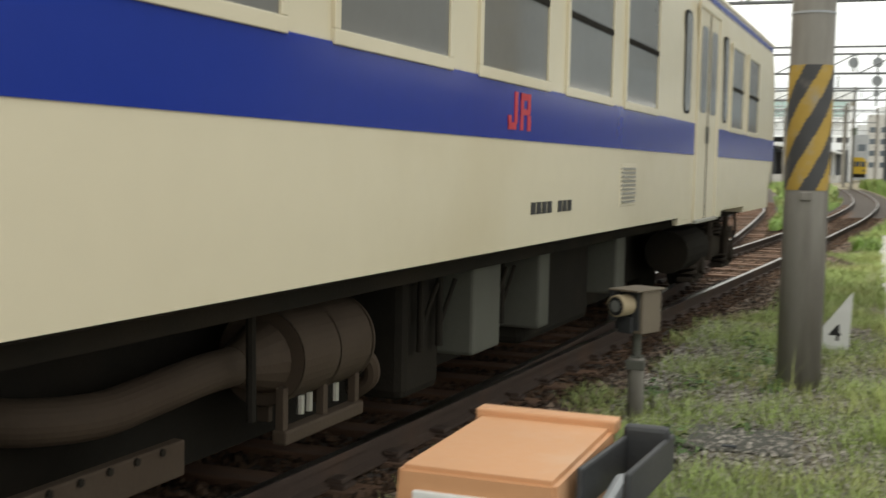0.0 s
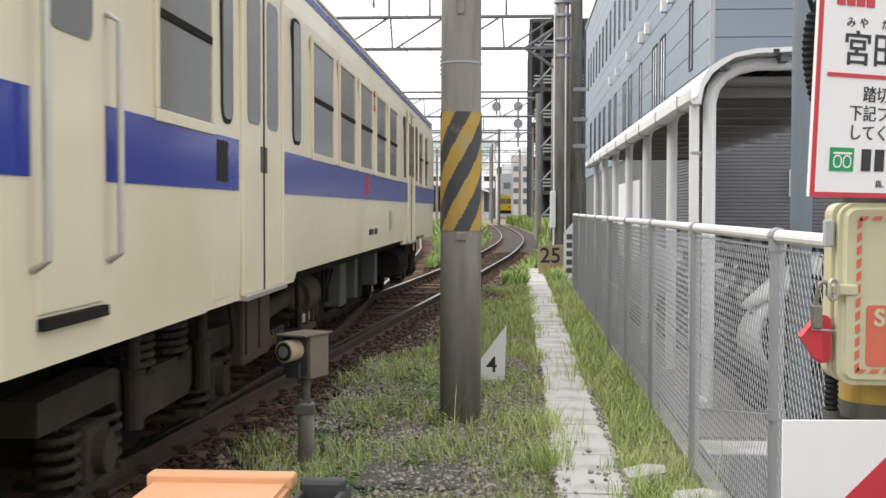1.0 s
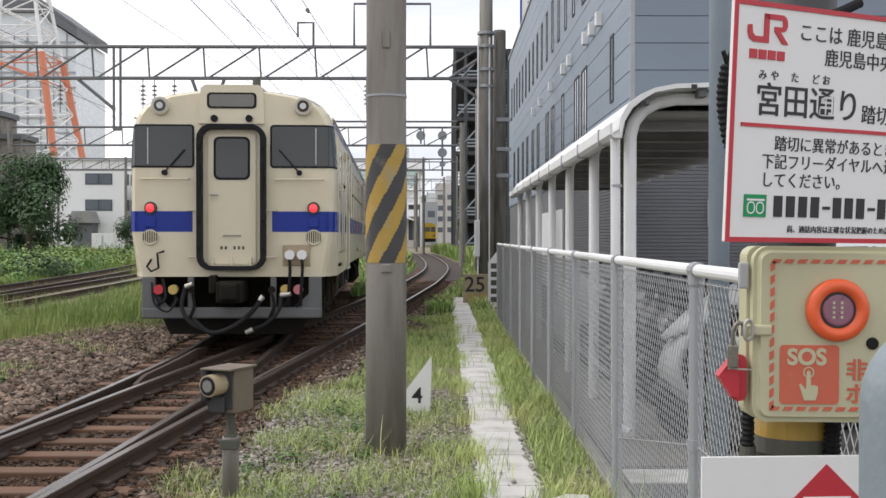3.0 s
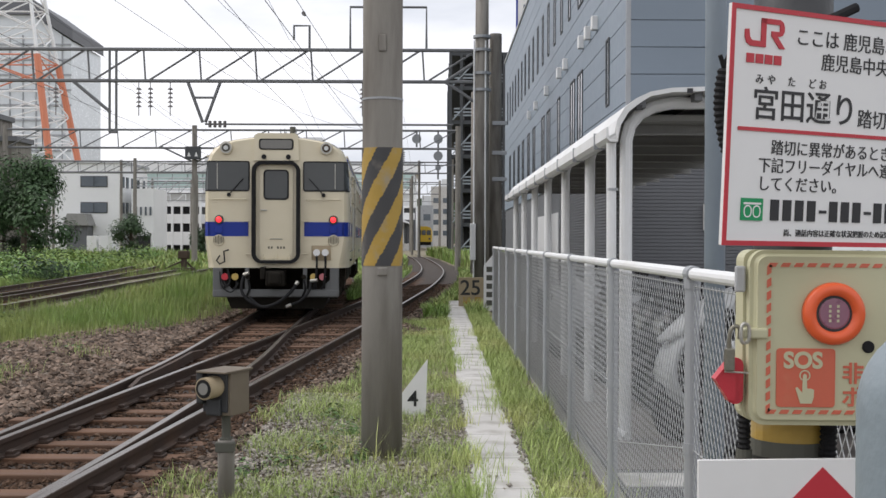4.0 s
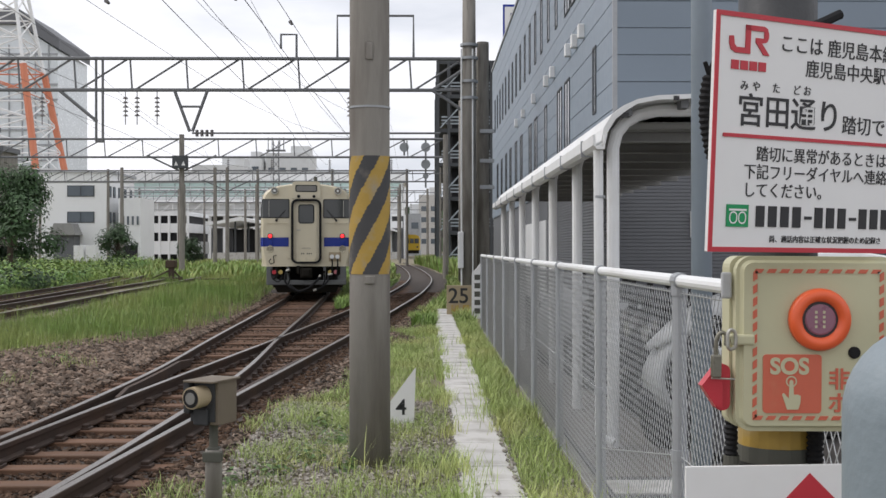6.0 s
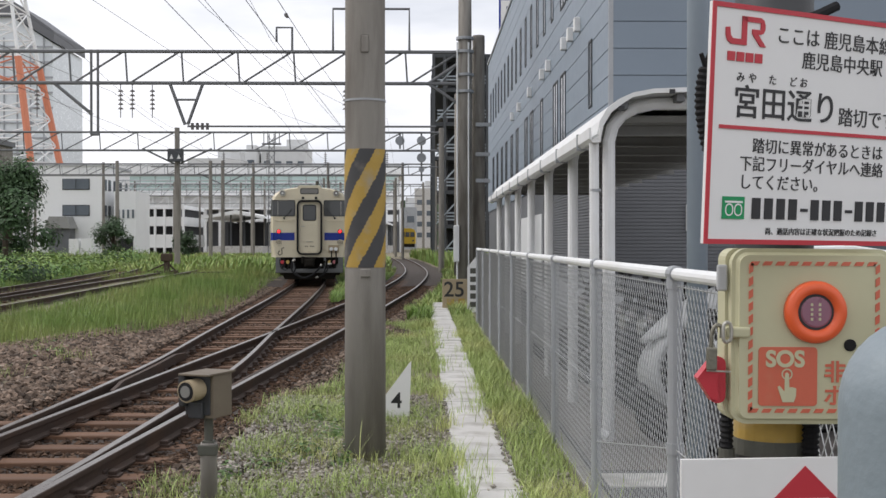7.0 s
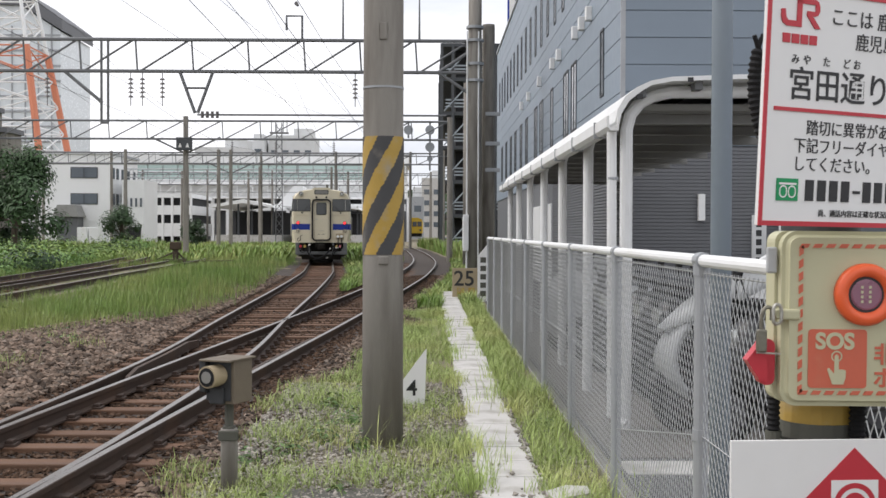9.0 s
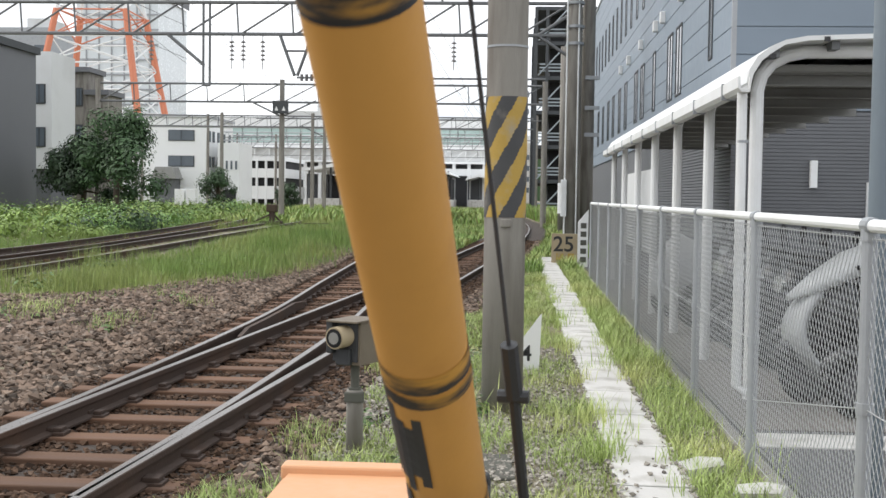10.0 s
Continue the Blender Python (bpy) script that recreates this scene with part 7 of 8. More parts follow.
def warning_board():
    s = thing("crossing_warning_board", "white board with red diamond and round red ring symbol", "sign", pose(0.475, 2.13, 0.78, 0, 0, 4))
    bm = B()
    box(bm, 0, 0.52, -0.004, 0.004, 0, 0.405, 0.001)
    part("board", bm, M["white"], s)
    cx, cz = 0.235, 0.215
    bm = B()
    prism(bm, [(cx - 0.175, cz), (cx, cz - 0.175), (cx + 0.175, cz), (cx, cz + 0.175)], "y", -0.006, -0.0042)
    part("red_diamond", bm, M["red"], s)
    bm = B()
    box(bm, cx - 0.045, cx + 0.045, -0.0075, -0.006, cz - 0.02, cz + 0.115)
    part("white_square", bm, M["white"], s)
    bm = B()
    for r0, r1 in ((0.04, 0.03), (0.022, 0.0)):
        for k in range(28):
            a, b = 2 * math.pi * k / 28, 2 * math.pi * (k + 1) / 28
            q = [(r0, a), (r0, b), (r1, b), (r1, a)] if r1 else [(r0, a), (r0, b), (0, 0)]
            bm.faces.new([bm.verts.new((cx + r * math.cos(t), -0.0082, cz + 0.07 + r * math.sin(t))) for r, t in q])
    part("red_ring", bm, M["red"], s)
    bm = B()
    prism(bm, rounded(0.018, 0.09, 0.008, 3, cx - 0.004, cz + 0.03), "y", -0.0095, -0.0085)
    part("yellow_finger", bm, M["yellow"], s)
    bm = B()
    box(bm, 0.19, 0.3, 0.006, 0.06, 0.05, 0.1)
    box(bm, 0.19, 0.3, 0.006, 0.06, 0.3, 0.35)
    part("bracket", bm, M["galv"], s)


def bollard():
    p = thing("guard_post", "dull grey steel guard post with domed top at the crossing edge", "bollard", pose(0.524, 1.2, 0))
    bm = B()
    prof = [(0.088, -0.05), (0.088, 1.412)] + [(0.088 * math.cos(radians(a)) + 0.0001, 1.412 + 0.095 * math.sin(radians(a))) for a in range(10, 91, 10)]
    lathe(bm, prof, 32)
    part("shaft", bm, mat("weathered_blue_grey_steel", (0.20, 0.245, 0.27), 0.5, var=0.14, scale=8, stain=(0.30, 0.33, 0.35), stain_amt=0.5, stain_scale=5), p, smooth=True)


def gate_machine():
    g = thing("gate_machine", "faded orange crossing gate machine with sloping lid on a plinth", "gate machine", pose(-0.665, 2.345, 0))
    bm = B()
    w, l = 0.155, 0.245
    box(bm, -w, w, -l, l, 0.25, 0.86, 0.015)
    part("case", bm, M["orange"], g)
    bm = B()
    prism(bm, [(-w - 0.012, 0.84), (w + 0.012, 0.84), (w + 0.004, 0.945), (-w - 0.004, 0.945)], "y", -l - 0.015, l + 0.01)
    bmesh.ops.bevel(bm, geom=bm.edges[:], offset=0.01, segments=2, affect="EDGES")
    part("lid", bm, M["orange"], g, "sun-faded orange lid")
    bm = B()
    box(bm, -w - 0.012, w + 0.012, l - 0.012, l + 0.045, 0.93, 0.962, 0.006)
    part("lid_ridge", bm, M["orange"], g)
    bm = B()
    box(bm, -w + 0.03, w - 0.03, -l - 0.024, -l - 0.012, 0.60, 0.90, 0.003)
    part("white_plate", bm, M["whitepaint"], g, "peeling white plate")
    bm = B()
    box(bm, -0.2, 0.2, -0.3, 0.3, -0.1, 0.25, 0.02)
    part("plinth", bm, M["slab"], g)
    bm = B()
    for x in (w + 0.025, w + 0.115):
        box(bm, x, x + 0.014, -0.26, 0.27, 0.86, 0.945, 0.006, rot=pose(0, 0, 0, -4))
    box(bm, w + 0.025, w + 0.129, 0.24, 0.275, 0.84, 0.955, 0.012)
    box(bm, w + 0.025, w + 0.129, -0.02, 0.02, 0.80, 0.83, 0.004)
    part("counterweight_cradle", bm, M["darkiron"], g, "dark grey cradle with worn rim")
    bm = B()
    tube(bm, (w + 0.075, -0.26, 0.86), (w + 0.075, 0.0, 0.89), 0.018, seg=10)
    part("lever", bm, M["galv"], g)
    bm = B()
    tube(bm, (w, -0.345, 0.757), (w + 0.2, -0.345, 0.757), 0.05, seg=18)
    part("shaft", bm, M["darkiron"], g)


def arm_pose(el):
    """The arm's own y axis points along the arm; el: degrees above level."""
    return Matrix.Translation((-0.376, 2.0, 0.757)) @ pose(0, 0, 0, 0, 0, 172) @ pose(0, 0, 0, el, 0, 0)


ARM_EL = [(0.0, 0.0), (8.5, 0.0), (8.8, 5.0), (9.0, 13.0), (9.2, 23.5), (9.4, 30.0), (9.5, 32.7), (9.6, 36.2), (9.7, 39.3), (9.8, 42.4), (9.9, 46.6), (10.0, 51.6)]


def build_arm():
    a = thing("crossing_barrier", "yellow-orange crossing gate arm with worn black bands, swinging up", "barrier")
    bm = B()
    lathe(bm, [(0.0505, 0.1), (0.0535, 0.6), (0.0575, 1.0), (0.0605, 1.4), (0.059, 1.8), (0.045, 3.5), (0.03, 5.6)], 32, m=pose(0, 0, 0, -90))
    part("pole", bm, M["arm"], a, smooth=True)
    for y0, y1, r0, r1, m in ((0.745, 0.775, 0.0558, 0.0562, "armblack"), (0.40, 0.50, 0.0532, 0.0538, "armblack"), (1.25, 1.46, 0.0602, 0.0612, "armblack"), (1.62, 1.80, 0.0602, 0.0592, "armblack"), (1.245, 1.252, 0.0604, 0.0604, "black"), (0.72, 0.74, 0.0555, 0.0557, "armblack"), (2.0, 2.4, 0.0575, 0.055, "armblack"), (3.0, 3.4, 0.052, 0.049, "armblack")):
        bm = B()
        tube(bm, (0, y0, 0), (0, y1, 0), r0, r1, 28, caps=False)
        part("black_band", bm, M[m], a, smooth=True)
    # bare dark patches where the sleeve is worn away
    for y0, y1, a0, a1 in ((0.57, 0.70, -88, -8), (0.47, 0.53, -70, -25)):
        bm = B()
        rr = 0.0552
        n = 6
        for k in range(n):
            t0, t1 = radians(a0 + (a1 - a0) * k / n), radians(a0 + (a1 - a0) * (k + 1) / n)
            ya = y0 + 0.02 * math.sin(k * 2.1)
            yb = y1 - 0.02 * math.sin(k * 1.3)
            bm.faces.new([bm.verts.new((rr * math.cos(t), y, rr * math.sin(t))) for t, y in ((t0, ya), (t1, ya), (t1, yb), (t0, yb))])
        bmesh.ops.remove_doubles(bm, verts=bm.verts[:], dist=0.03 * rr)
        part("worn_patch", bm, M["darkiron"], a)
    # holder, counterweight frame, stay wire with turnbuckle
    bm = B()
    box(bm, -0.07, 0.07, -0.06, 0.2, -0.055, 0.055, 0.015)
    part("arm_holder", bm, M["darkiron"], a)
    bm = B()
    for x in (-0.105, -0.075):
        pipe(bm, [(x, -0.5, -0.02), (x, 0.0, 0.03), (x, 0.35, 0.06)], 0.018, 8)
    pipe(bm, [(-0.105, -0.5, -0.02), (0.05, -0.5, -0.02), (0.05, 0.0, 0.0)], 0.02, 8)
    box(bm, -0.12, 0.06, -0.56, -0.42, -0.08, 0.06, 0.015)
    part("counterweight_frame", bm, M["darkiron"], a)
    bm = B()
    W0, W1, W2, W3 = Vector((-0.095, 0.36, 0.03)), Vector((-0.088, 0.60, 0.082)), Vector((-0.085, 0.68, 0.10)), Vector((-0.018, 2.2, 0.42))
    tube(bm, W0, W1, 0.008, seg=8)
    tube(bm, W1, W2, 0.012, seg=8)
    box(bm, -0.11, -0.08, 0.31, 0.36, 0.01, 0.05, 0.006)
    tube(bm, W1 - Vector((0.02, 0, 0)), W1 + Vector((0.022, 0, 0)), 0.009, seg=8)
    part("turnbuckle", bm, M["darkiron"], a)
    bm = B()
    tube(bm, W2, W3, 0.003, seg=6)
    part("stay_wire", bm, M["wire"], a)
    bm = B()
    tube(bm, (0, 2.2, 0), W3, 0.008, seg=6)
    part("stay_mast", bm, M["darkiron"], a)
    return a


def ground_cover():
    c = thing("duct_cover", "dark flat concrete duct cover sunk in the verge", "duct cover", pose(-0.62, 6.75, 0.0, 0, 0, 3))
    bm = B()
    box(bm, -0.32, 0.28, -0.3, 0.3, -0.06, 0.002, 0.01)
    part("slab", bm, M["undergrey"], c)
    bm = B()
    box(bm, -0.1, -0.02, -0.28, -0.25, 0.01, 0.018)
    part("lifting_slot", bm, M["joint"], c)


ground_cover()
concrete_pole()
km_plate()
detector()
trough_path()
fence()
canopy()
office_building()
rooftop_sign()
car_park()
far_poles()
speed_sign()
gantries()
wires()
lamp_mast()
car_yard()
windshield_bike(pose(2.5, 9.2, 0.012, 0, 0, -78))
scooter(pose(2.75, 10.3, 0.012, 0, 0, -84))
for k, (x, y) in enumerate(((2.7, 8.55), (2.65, 9.75), (2.6, 10.95), (2.55, 12.25), (2.5, 13.6), (2.4, 14.3), (3.9, 9.6), (4.0, 11.0))):
    scooter(pose(x, y, 0.012, 0, 0, -80 + 3 * (k % 3)))
scooter(pose(2.55, 11.6, 0.012, 0, 0, -75))
scooter(pose(2.45, 12.9, 0.012, 0, 0, -80))
scooter(pose(2.25, 15.6, 0.012, 0, 0, -76), True, "scooter under a grey fabric cover in the yard")
white_car()
emergency_box()
crossing_post()
info_sign()
warning_board()
bollard()
gate_machine()
gate_arm = build_arm()


# ---- distance: station, town, mast ----
def grid_windows(parent, xs, zs, y, w, h, m="farglass", depth=0.15):
    for x in xs:
        for z in zs:
            bm = B()
            box(bm, x, x + w, y - 0.06, y + depth, z, z + h)
            wn = part("window", bm, M["joint"], parent)
            bm = B()
            box(bm, x + 0.08, x + w / 2 - 0.04, y - 0.09, y - 0.055, z + 0.08, z + h - 0.08)
            box(bm, x + w / 2 + 0.04, x + w - 0.08, y - 0.09, y - 0.055, z + 0.08, z + h - 0.08)
            part("pane", bm, M[m], wn)


def station():
    s = thing("station_concourse", "long white elevated station concourse with greenish glazing over platforms", "building")
    Y = 185.0
    bm = B()
    box(bm, -56, -3.4, Y, Y + 20, 12.5, 13.8)
    part("roof", bm, M["brightwhite"], s)
    bm = B()
    box(bm, -55, -4, Y + 0.6, Y + 19, 7.0, 12.5)
    part("wall", bm, M["brightwhite"], s)
    for k in range(21):
        x = -54.6 + k * 2.4
        bm = B()
        box(bm, x, x + 2.22, Y + 0.2, Y + 0.6, 9.9, 12.3)
        pane = part("pane", bm, M["greenglass"], s)
        bm = B()
        box(bm, x, x + 2.22, Y + 0.12, Y + 0.2, 11.0, 11.12)
        part("transom", bm, M["brightwhite"], pane)
    bm = B()
    box(bm, -55, -4, Y - 0.5, Y + 0.6, 9.2, 9.8)
    part("sill_band", bm, M["brightwhite"], s)
    # white lattice girder carrying the concourse
    bm = B()
    truss(bm, -55, -4, Y - 0.8, 9.0, 6.9, 2.4, 0.16)
    part("lattice_girder", bm, M["brightwhite"], s)
    # dark grey block puts the shade beneath the concourse into colour
    bm = B()
    box(bm, -55, -4, Y + 5, Y + 19, 0, 7.0)
    part("dim_underside", bm, M["siding"], s)
    for k in range(22):
        bm = B()
        box(bm, -54.2 + k * 2.4, -53.7 + k * 2.4, Y - 0.2, Y + 0.4, 0, 7.0)
        part("column", bm, M["brightwhite"], s)
    bm = B()
    box(bm, -55, -4, Y - 0.1, Y + 0.4, 4.9, 6.0)
    part("fascia", bm, M["brightwhite"], s)
    # white two-level deck building in front of the station
    d = thing("parking_deck", "white two-level deck building with dark open bays", "building")
    for z0, z1 in ((0.9, 2.6), (3.7, 4.9), (5.9, 6.4)):
        bm = B()
        box(bm, -38.5, -30.9, 150, 164, z0, z1)
        part("slab_band", bm, M["brightwhite"], d)
    # near-black core puts the shade of the open bays into colour
    bm = B()
    box(bm, -38.2, -31.2, 150.8, 163, 0, 5.9)
    part("dim_interior", bm, M["shadedark"], d)
    for k in range(7):
        bm = B()
        box(bm, -38.4 + k * 1.21, -38.15 + k * 1.21, 149.9, 150.4, 0, 6.2)
        part("column", bm, M["brightwhite"], d)
    for x0, x1, y0, zr in ((-28.0, -20.0, 148, 4.6), (-19.5, -9.8, 160, 4.6), (-8.6, -4.5, 178, 4.1)):
        p = thing("platform_canopy", "pale platform roof on dark columns with shaded platform", "canopy", group="platform canopies")
        bm = B()
        prism(bm, [(x0, zr), (x0 + 0.2, zr + 0.35), ((x0 + x1) / 2, zr + 1.1), (x1 - 0.2, zr + 0.3), (x1, zr), ((x0 + x1) / 2, zr + 0.6)], "y", y0, y0 + 25)
        part("roof", bm, M["brightwhite"], p)
        bm = B()
        box(bm, x0 + 0.5, x1 - 0.5, y0, y0 + 25, 0, 1.1)
        part("platform", bm, M["slab"], p)
        n = max(3, int((x1 - x0) / 1.15))
        for k in range(n):
            bm = B()
            x = x0 + 0.5 + (x1 - x0 - 1.0) * k / (n - 1)
            tube(bm, (x, y0 + 1 + 2 * (k % 2), 1.1), (x, y0 + 1 + 2 * (k % 2), zr + 0.5), 0.12, seg=8)
            part("column", bm, M["darkframe"], p)
        # near-black block paints the shade deep under the platform roof
        bm = B()
        box(bm, x0 + 0.8, x1 - 0.8, y0 + 14, y0 + 24, 1.1, zr - 0.3)
        part("dim_platform", bm, M["shadedark"], p)
    # white stair hood rising over the canopies
    h = thing("stair_hood", "white sloping stair enclosure above the platform roofs", "building")
    bm = B()
    prism(bm, [(-21.5, 5.2), (-17.8, 5.0), (-17.8, 7.9), (-19.2, 7.9)], "y", 162.0, 166)
    part("hood", bm, M["brightwhite"], h)


def town():
    b = thing("white_railway_building", "white three-storey railway building with dark strip windows", "building")
    bm = B()
    box(bm, -39.8, -33.2, 120, 131.5, 0, 9.5)
    part("wall", bm, M["brightwhite"], b)
    bm = B()
    box(bm, -40.0, -33.0, 119.8, 131.7, 9.5, 9.75)
    part("parapet", bm, M["galv"], b)
    grid_windows(b, (-37.2, ), (7.0, 4.3), 120, 2.8, 1.15)
    for z in (7.0, 4.3):
        for y in (121.0, 122.6, 124.6, 127.0, 129.4):
            bm = B()
            box(bm, -33.25, -33.12, y, y + 0.75, z, z + 1.15)
            wn = part("side_window", bm, M["joint"], b)
            bm = B()
            box(bm, -33.12, -33.08, y + 0.08, y + 0.67, z + 0.08, z + 1.07)
            part("pane", bm, M["farglass"], wn)
    bm = B()
    prism(bm, [(-38.3, 3.0), (-35.6, 3.0), (-36.1, 4.2), (-37.8, 4.2)], "y", 117.5, 120)
    part("porch_roof", bm, M["roofgrey"], b, "grey hipped porch roof")
    bm = B()
    box(bm, -38.0, -35.9, 118, 120, 0, 3.0)
    part("porch", bm, M["siding"], b)
    b = thing("white_annex", "white annex with vertical slit windows beside the station", "building")
    bm = B()
    box(bm, -32.2, -29.9, 121, 127, 0, 6.9)
    part("wall", bm, M["brightwhite"], b)
    for k in range(4):
        bm = B()
        box(bm, -31.8 + 0.5 * k, -31.6 + 0.5 * k, 120.9, 121.2, 4.1, 5.0)
        part("window", bm, M["farglass"], b)
    # no hole in the wall: near-black box paints a shaded opening on it
    bm = B()
    box(bm, -31.9, -30.2, 120.9, 121.2, 0.4, 2.0)
    part("dark_opening", bm, M["shadedark"], b)
    b = thing("dark_apartment_house", "dark grey three-storey house behind the bushes", "building")
    bm = B()
    box(bm, -40, -28.0, 60, 65, 0, 9.3)
    part("wall", bm, M["siding"], b)
    bm = B()
    box(bm, -40.2, -27.8, 59.8, 65.2, 9.3, 9.7)
    part("roof", bm, M["joint"], b)
    grid_windows(b, (-30.9, -29.2), (6.6, 3.8), 60, 0.9, 1.2)
    b = thing("white_house", "white rendered house with dark ground floor and balcony", "building")
    bm = B()
    box(bm, -36.0, -30.8, 74, 78, 3.0, 10.6)
    part("wall", bm, M["offwhite"], b)
    bm = B()
    box(bm, -35.8, -31.0, 74.3, 78, 0, 3.0)
    part("ground_floor", bm, M["siding"], b)
    grid_windows(b, (-33.6, -32.0), (7.2, 4.4), 74, 0.8, 1.3)
    b = thing("grey_house", "grey house with stepped balconies and flat roofs", "building")
    for (x0, x1, z) in ((-35.5, -31.0, 10.0), (-31.0, -29.6, 8.4)):
        bm = B()
        box(bm, x0, x1, 81, 84, 0, z)
        part("wall", bm, M["concrete"], b)
        bm = B()
        box(bm, x0 - 0.2, x1 + 0.2, 80.6, 84, z, z + 0.35)
        part("roof", bm, M["siding"], b)
    grid_windows(b, (-32.6, -31.9), (7.6, 5.0), 81, 0.5, 1.3)
    b = thing("glass_tower_block", "pale glass high-rise with sloping dark roof line", "building")
    bm = B()
    prism(bm, [(-90, 0), (-73.2, 0), (-73.2, 41), (-81, 46), (-90, 46)], "y", 230, 250)
    part("wall", bm, M["paleglass"], b)
    bm = B()
    prism(bm, [(-91, 46), (-80.6, 46), (-72.6, 41), (-72.6, 43.2), (-80.6, 49), (-91, 49)], "y", 229, 250)
    part("roof", bm, M["siding"], b)
    for k in range(13):
        bm = B()
        box(bm, -90, -73.1, 229.8, 230, 4 + 3 * k, 4.35 + 3 * k)
        part("floor_band", bm, M["galv"], b)
    for k in range(6):
        bm = B()
        box(bm, -88 + 2.6 * k, -87.8 + 2.6 * k, 229.7, 230, 2, 42)
        part("mullion", bm, M["galv"], b)
    for x0, x1, y, z, m, lab in ((-67, -52, 330, 25.5, "offwhite", "long pale apartment block far behind the station"), (-48.9, -35.4, 350, 30.6, "offwhite", "pale high block with rows of balconies in the distance"),
                                  (-57, -49.5, 345, 28.5, "offwhite", "grey stepped office block in the distance"), (-140, -95, 260, 26, "offwhite", "broad pale building beyond the tracks"),
                                  (-12.4, -7.6, 220, 11.5, "offwhite", "white station tower block beside the platforms"), (-7.2, -1.5, 260, 9.5, "galv", "grey low station wing in the distance"),
                                  (-2.5, 3, 330, 17, "slab", "far pale houses on a slope"), (-112, -100, 240, 36, "galv", "grey-blue glass block behind the mast")):
        b = thing("distant_building", lab, "building")
        bm = B()
        box(bm, x0, x1, y, y + 20, 0, z)
        part("wall", bm, M[m], b)
        bm = B()
        box(bm, x0 + (x1 - x0) * 0.55, x1 - 0.5, y + 2, y + 12, z, z + 2.2)
        part("roof_house", bm, M["offwhite"], b)
        nx = max(2, int((x1 - x0) / 3.2))
        q = B()
        for i in range(nx):
            for k in range(int(z / 3.1) - 1):
                xx = x0 + (x1 - x0) * (i + 0.25) / nx
                box(q, xx, xx + (x1 - x0) / nx * 0.55, y - 0.08, y + 0.1, 3 + k * 3.1, 4.4 + k * 3.1)
        tagged(part("distant_window", q, M["farglass"], b), kind="stuff")
    b = thing("distant_hill", "hazy pinkish-grey hill with houses in the distance", "hill", kind="structure")
    bm = B()
    prism(bm, [(-60, 0), (60, 0), (30, 20), (0, 25), (-12, 23), (-40, 14)], "y", 600, 640)
    part("slope", bm, M["leaf"], b)


def radio_mast():
    t = thing("lattice_mast", "red and white steel lattice communication mast on a roof", "mast", pose(-60.8, 165, 0, 0, 0, 2))
    z0, z1, w0, w1 = 12.0, 46.0, 7.4, 2.4
    n = 9
    def corner(k, z):
        s = (z - z0) / (z1 - z0)
        w = w0 + (w1 - w0) * min(1, s * 1.12)
        return Vector(((1, 1, -1, -1)[k] * w, (1, -1, -1, 1)[k] * w, z))
    for seg in range(n):
        za, zb = z0 + (z1 - z0) * seg / n, z0 + (z1 - z0) * (seg + 1) / n
        red = seg in (0, 1, 2, 3, 7)
        m = M["towerred"] if red else M["whitepaint"]
        for k in range(4):
            bm = B()
            tube(bm, corner(k, za), corner(k, zb), 0.5 if red else 0.26, seg=8)
            part("leg", bm, m, t)
            bm = B()
            tube(bm, corner(k, za), corner((k + 1) % 4, zb), 0.11, seg=5)
            tube(bm, corner((k + 1) % 4, za), corner(k, zb), 0.11, seg=5)
            tube(bm, corner(k, zb), corner((k + 1) % 4, zb), 0.12, seg=5)
            part("bracing", bm, M["towerred"] if seg == 3 else M["whitepaint"], t)
    bm = B()
    box(bm, -10, 10, -8, 8, 0, 12.5)
    part("roof_base", bm, M["offwhite"], t)
    q = thing("lattice_signal_mast", "slim grey lattice mast among the station wires", "mast", pose(-19.6, 150, 0))
    bm = B()
    for sx in (-0.45, 0.45):
        tube(bm, (sx, 0, 0), (sx * 0.7, 0, 15.6), 0.07, seg=5)
    for k in range(13):
        tube(bm, (-0.43, 0, 1 + k * 1.1), (0.43, 0, 2.1 + k * 1.1), 0.04, seg=4)
        tube(bm, (0.43, 0, 1 + k * 1.1), (-0.43, 0, 2.1 + k * 1.1), 0.04, seg=4)
    box(bm, -1.2, 1.2, -0.4, 0.4, 14.2, 14.4)
    for x in (-1, -0.5, 0.5, 1):
        tube(bm, (x, 0, 14.3), (x, 0, 16), 0.06, seg=5)
    part("frame", bm, M["greysteel"], q)


def yellow_train():
    t = thing("yellow_railcar", "small yellow railcar standing at the distant platform", "train", pose(-2.8, 205, 0.45))
    bm = B()
    prism(bm, [(-1.4, 0.9), (1.4, 0.9), (1.42, 2.9), (1.2, 3.4), (0.6, 3.65), (-0.6, 3.65), (-1.2, 3.4), (-1.42, 2.9)], "y", 0, 20)
    part("body", bm, M["ytrain"], t)
    for x0, x1 in ((-1.25, -0.5), (-0.36, 0.36), (0.5, 1.25)):
        bm = B()
        box(bm, x0, x1, -0.06, 0.0, 2.1, 2.95, 0.02)
        part("window", bm, M["glassd"], t)
    bm = B()
    box(bm, -1.3, 1.3, -0.05, 0.5, 0.3, 0.9)
    part("underframe", bm, M["under"], t)
    for x in (-1.0, 1.0):
        bm = B()
        box(bm, x - 0.16, x + 0.16, -0.07, 0, 1.3, 1.6)
        part("lamp", bm, M["joint"], t)


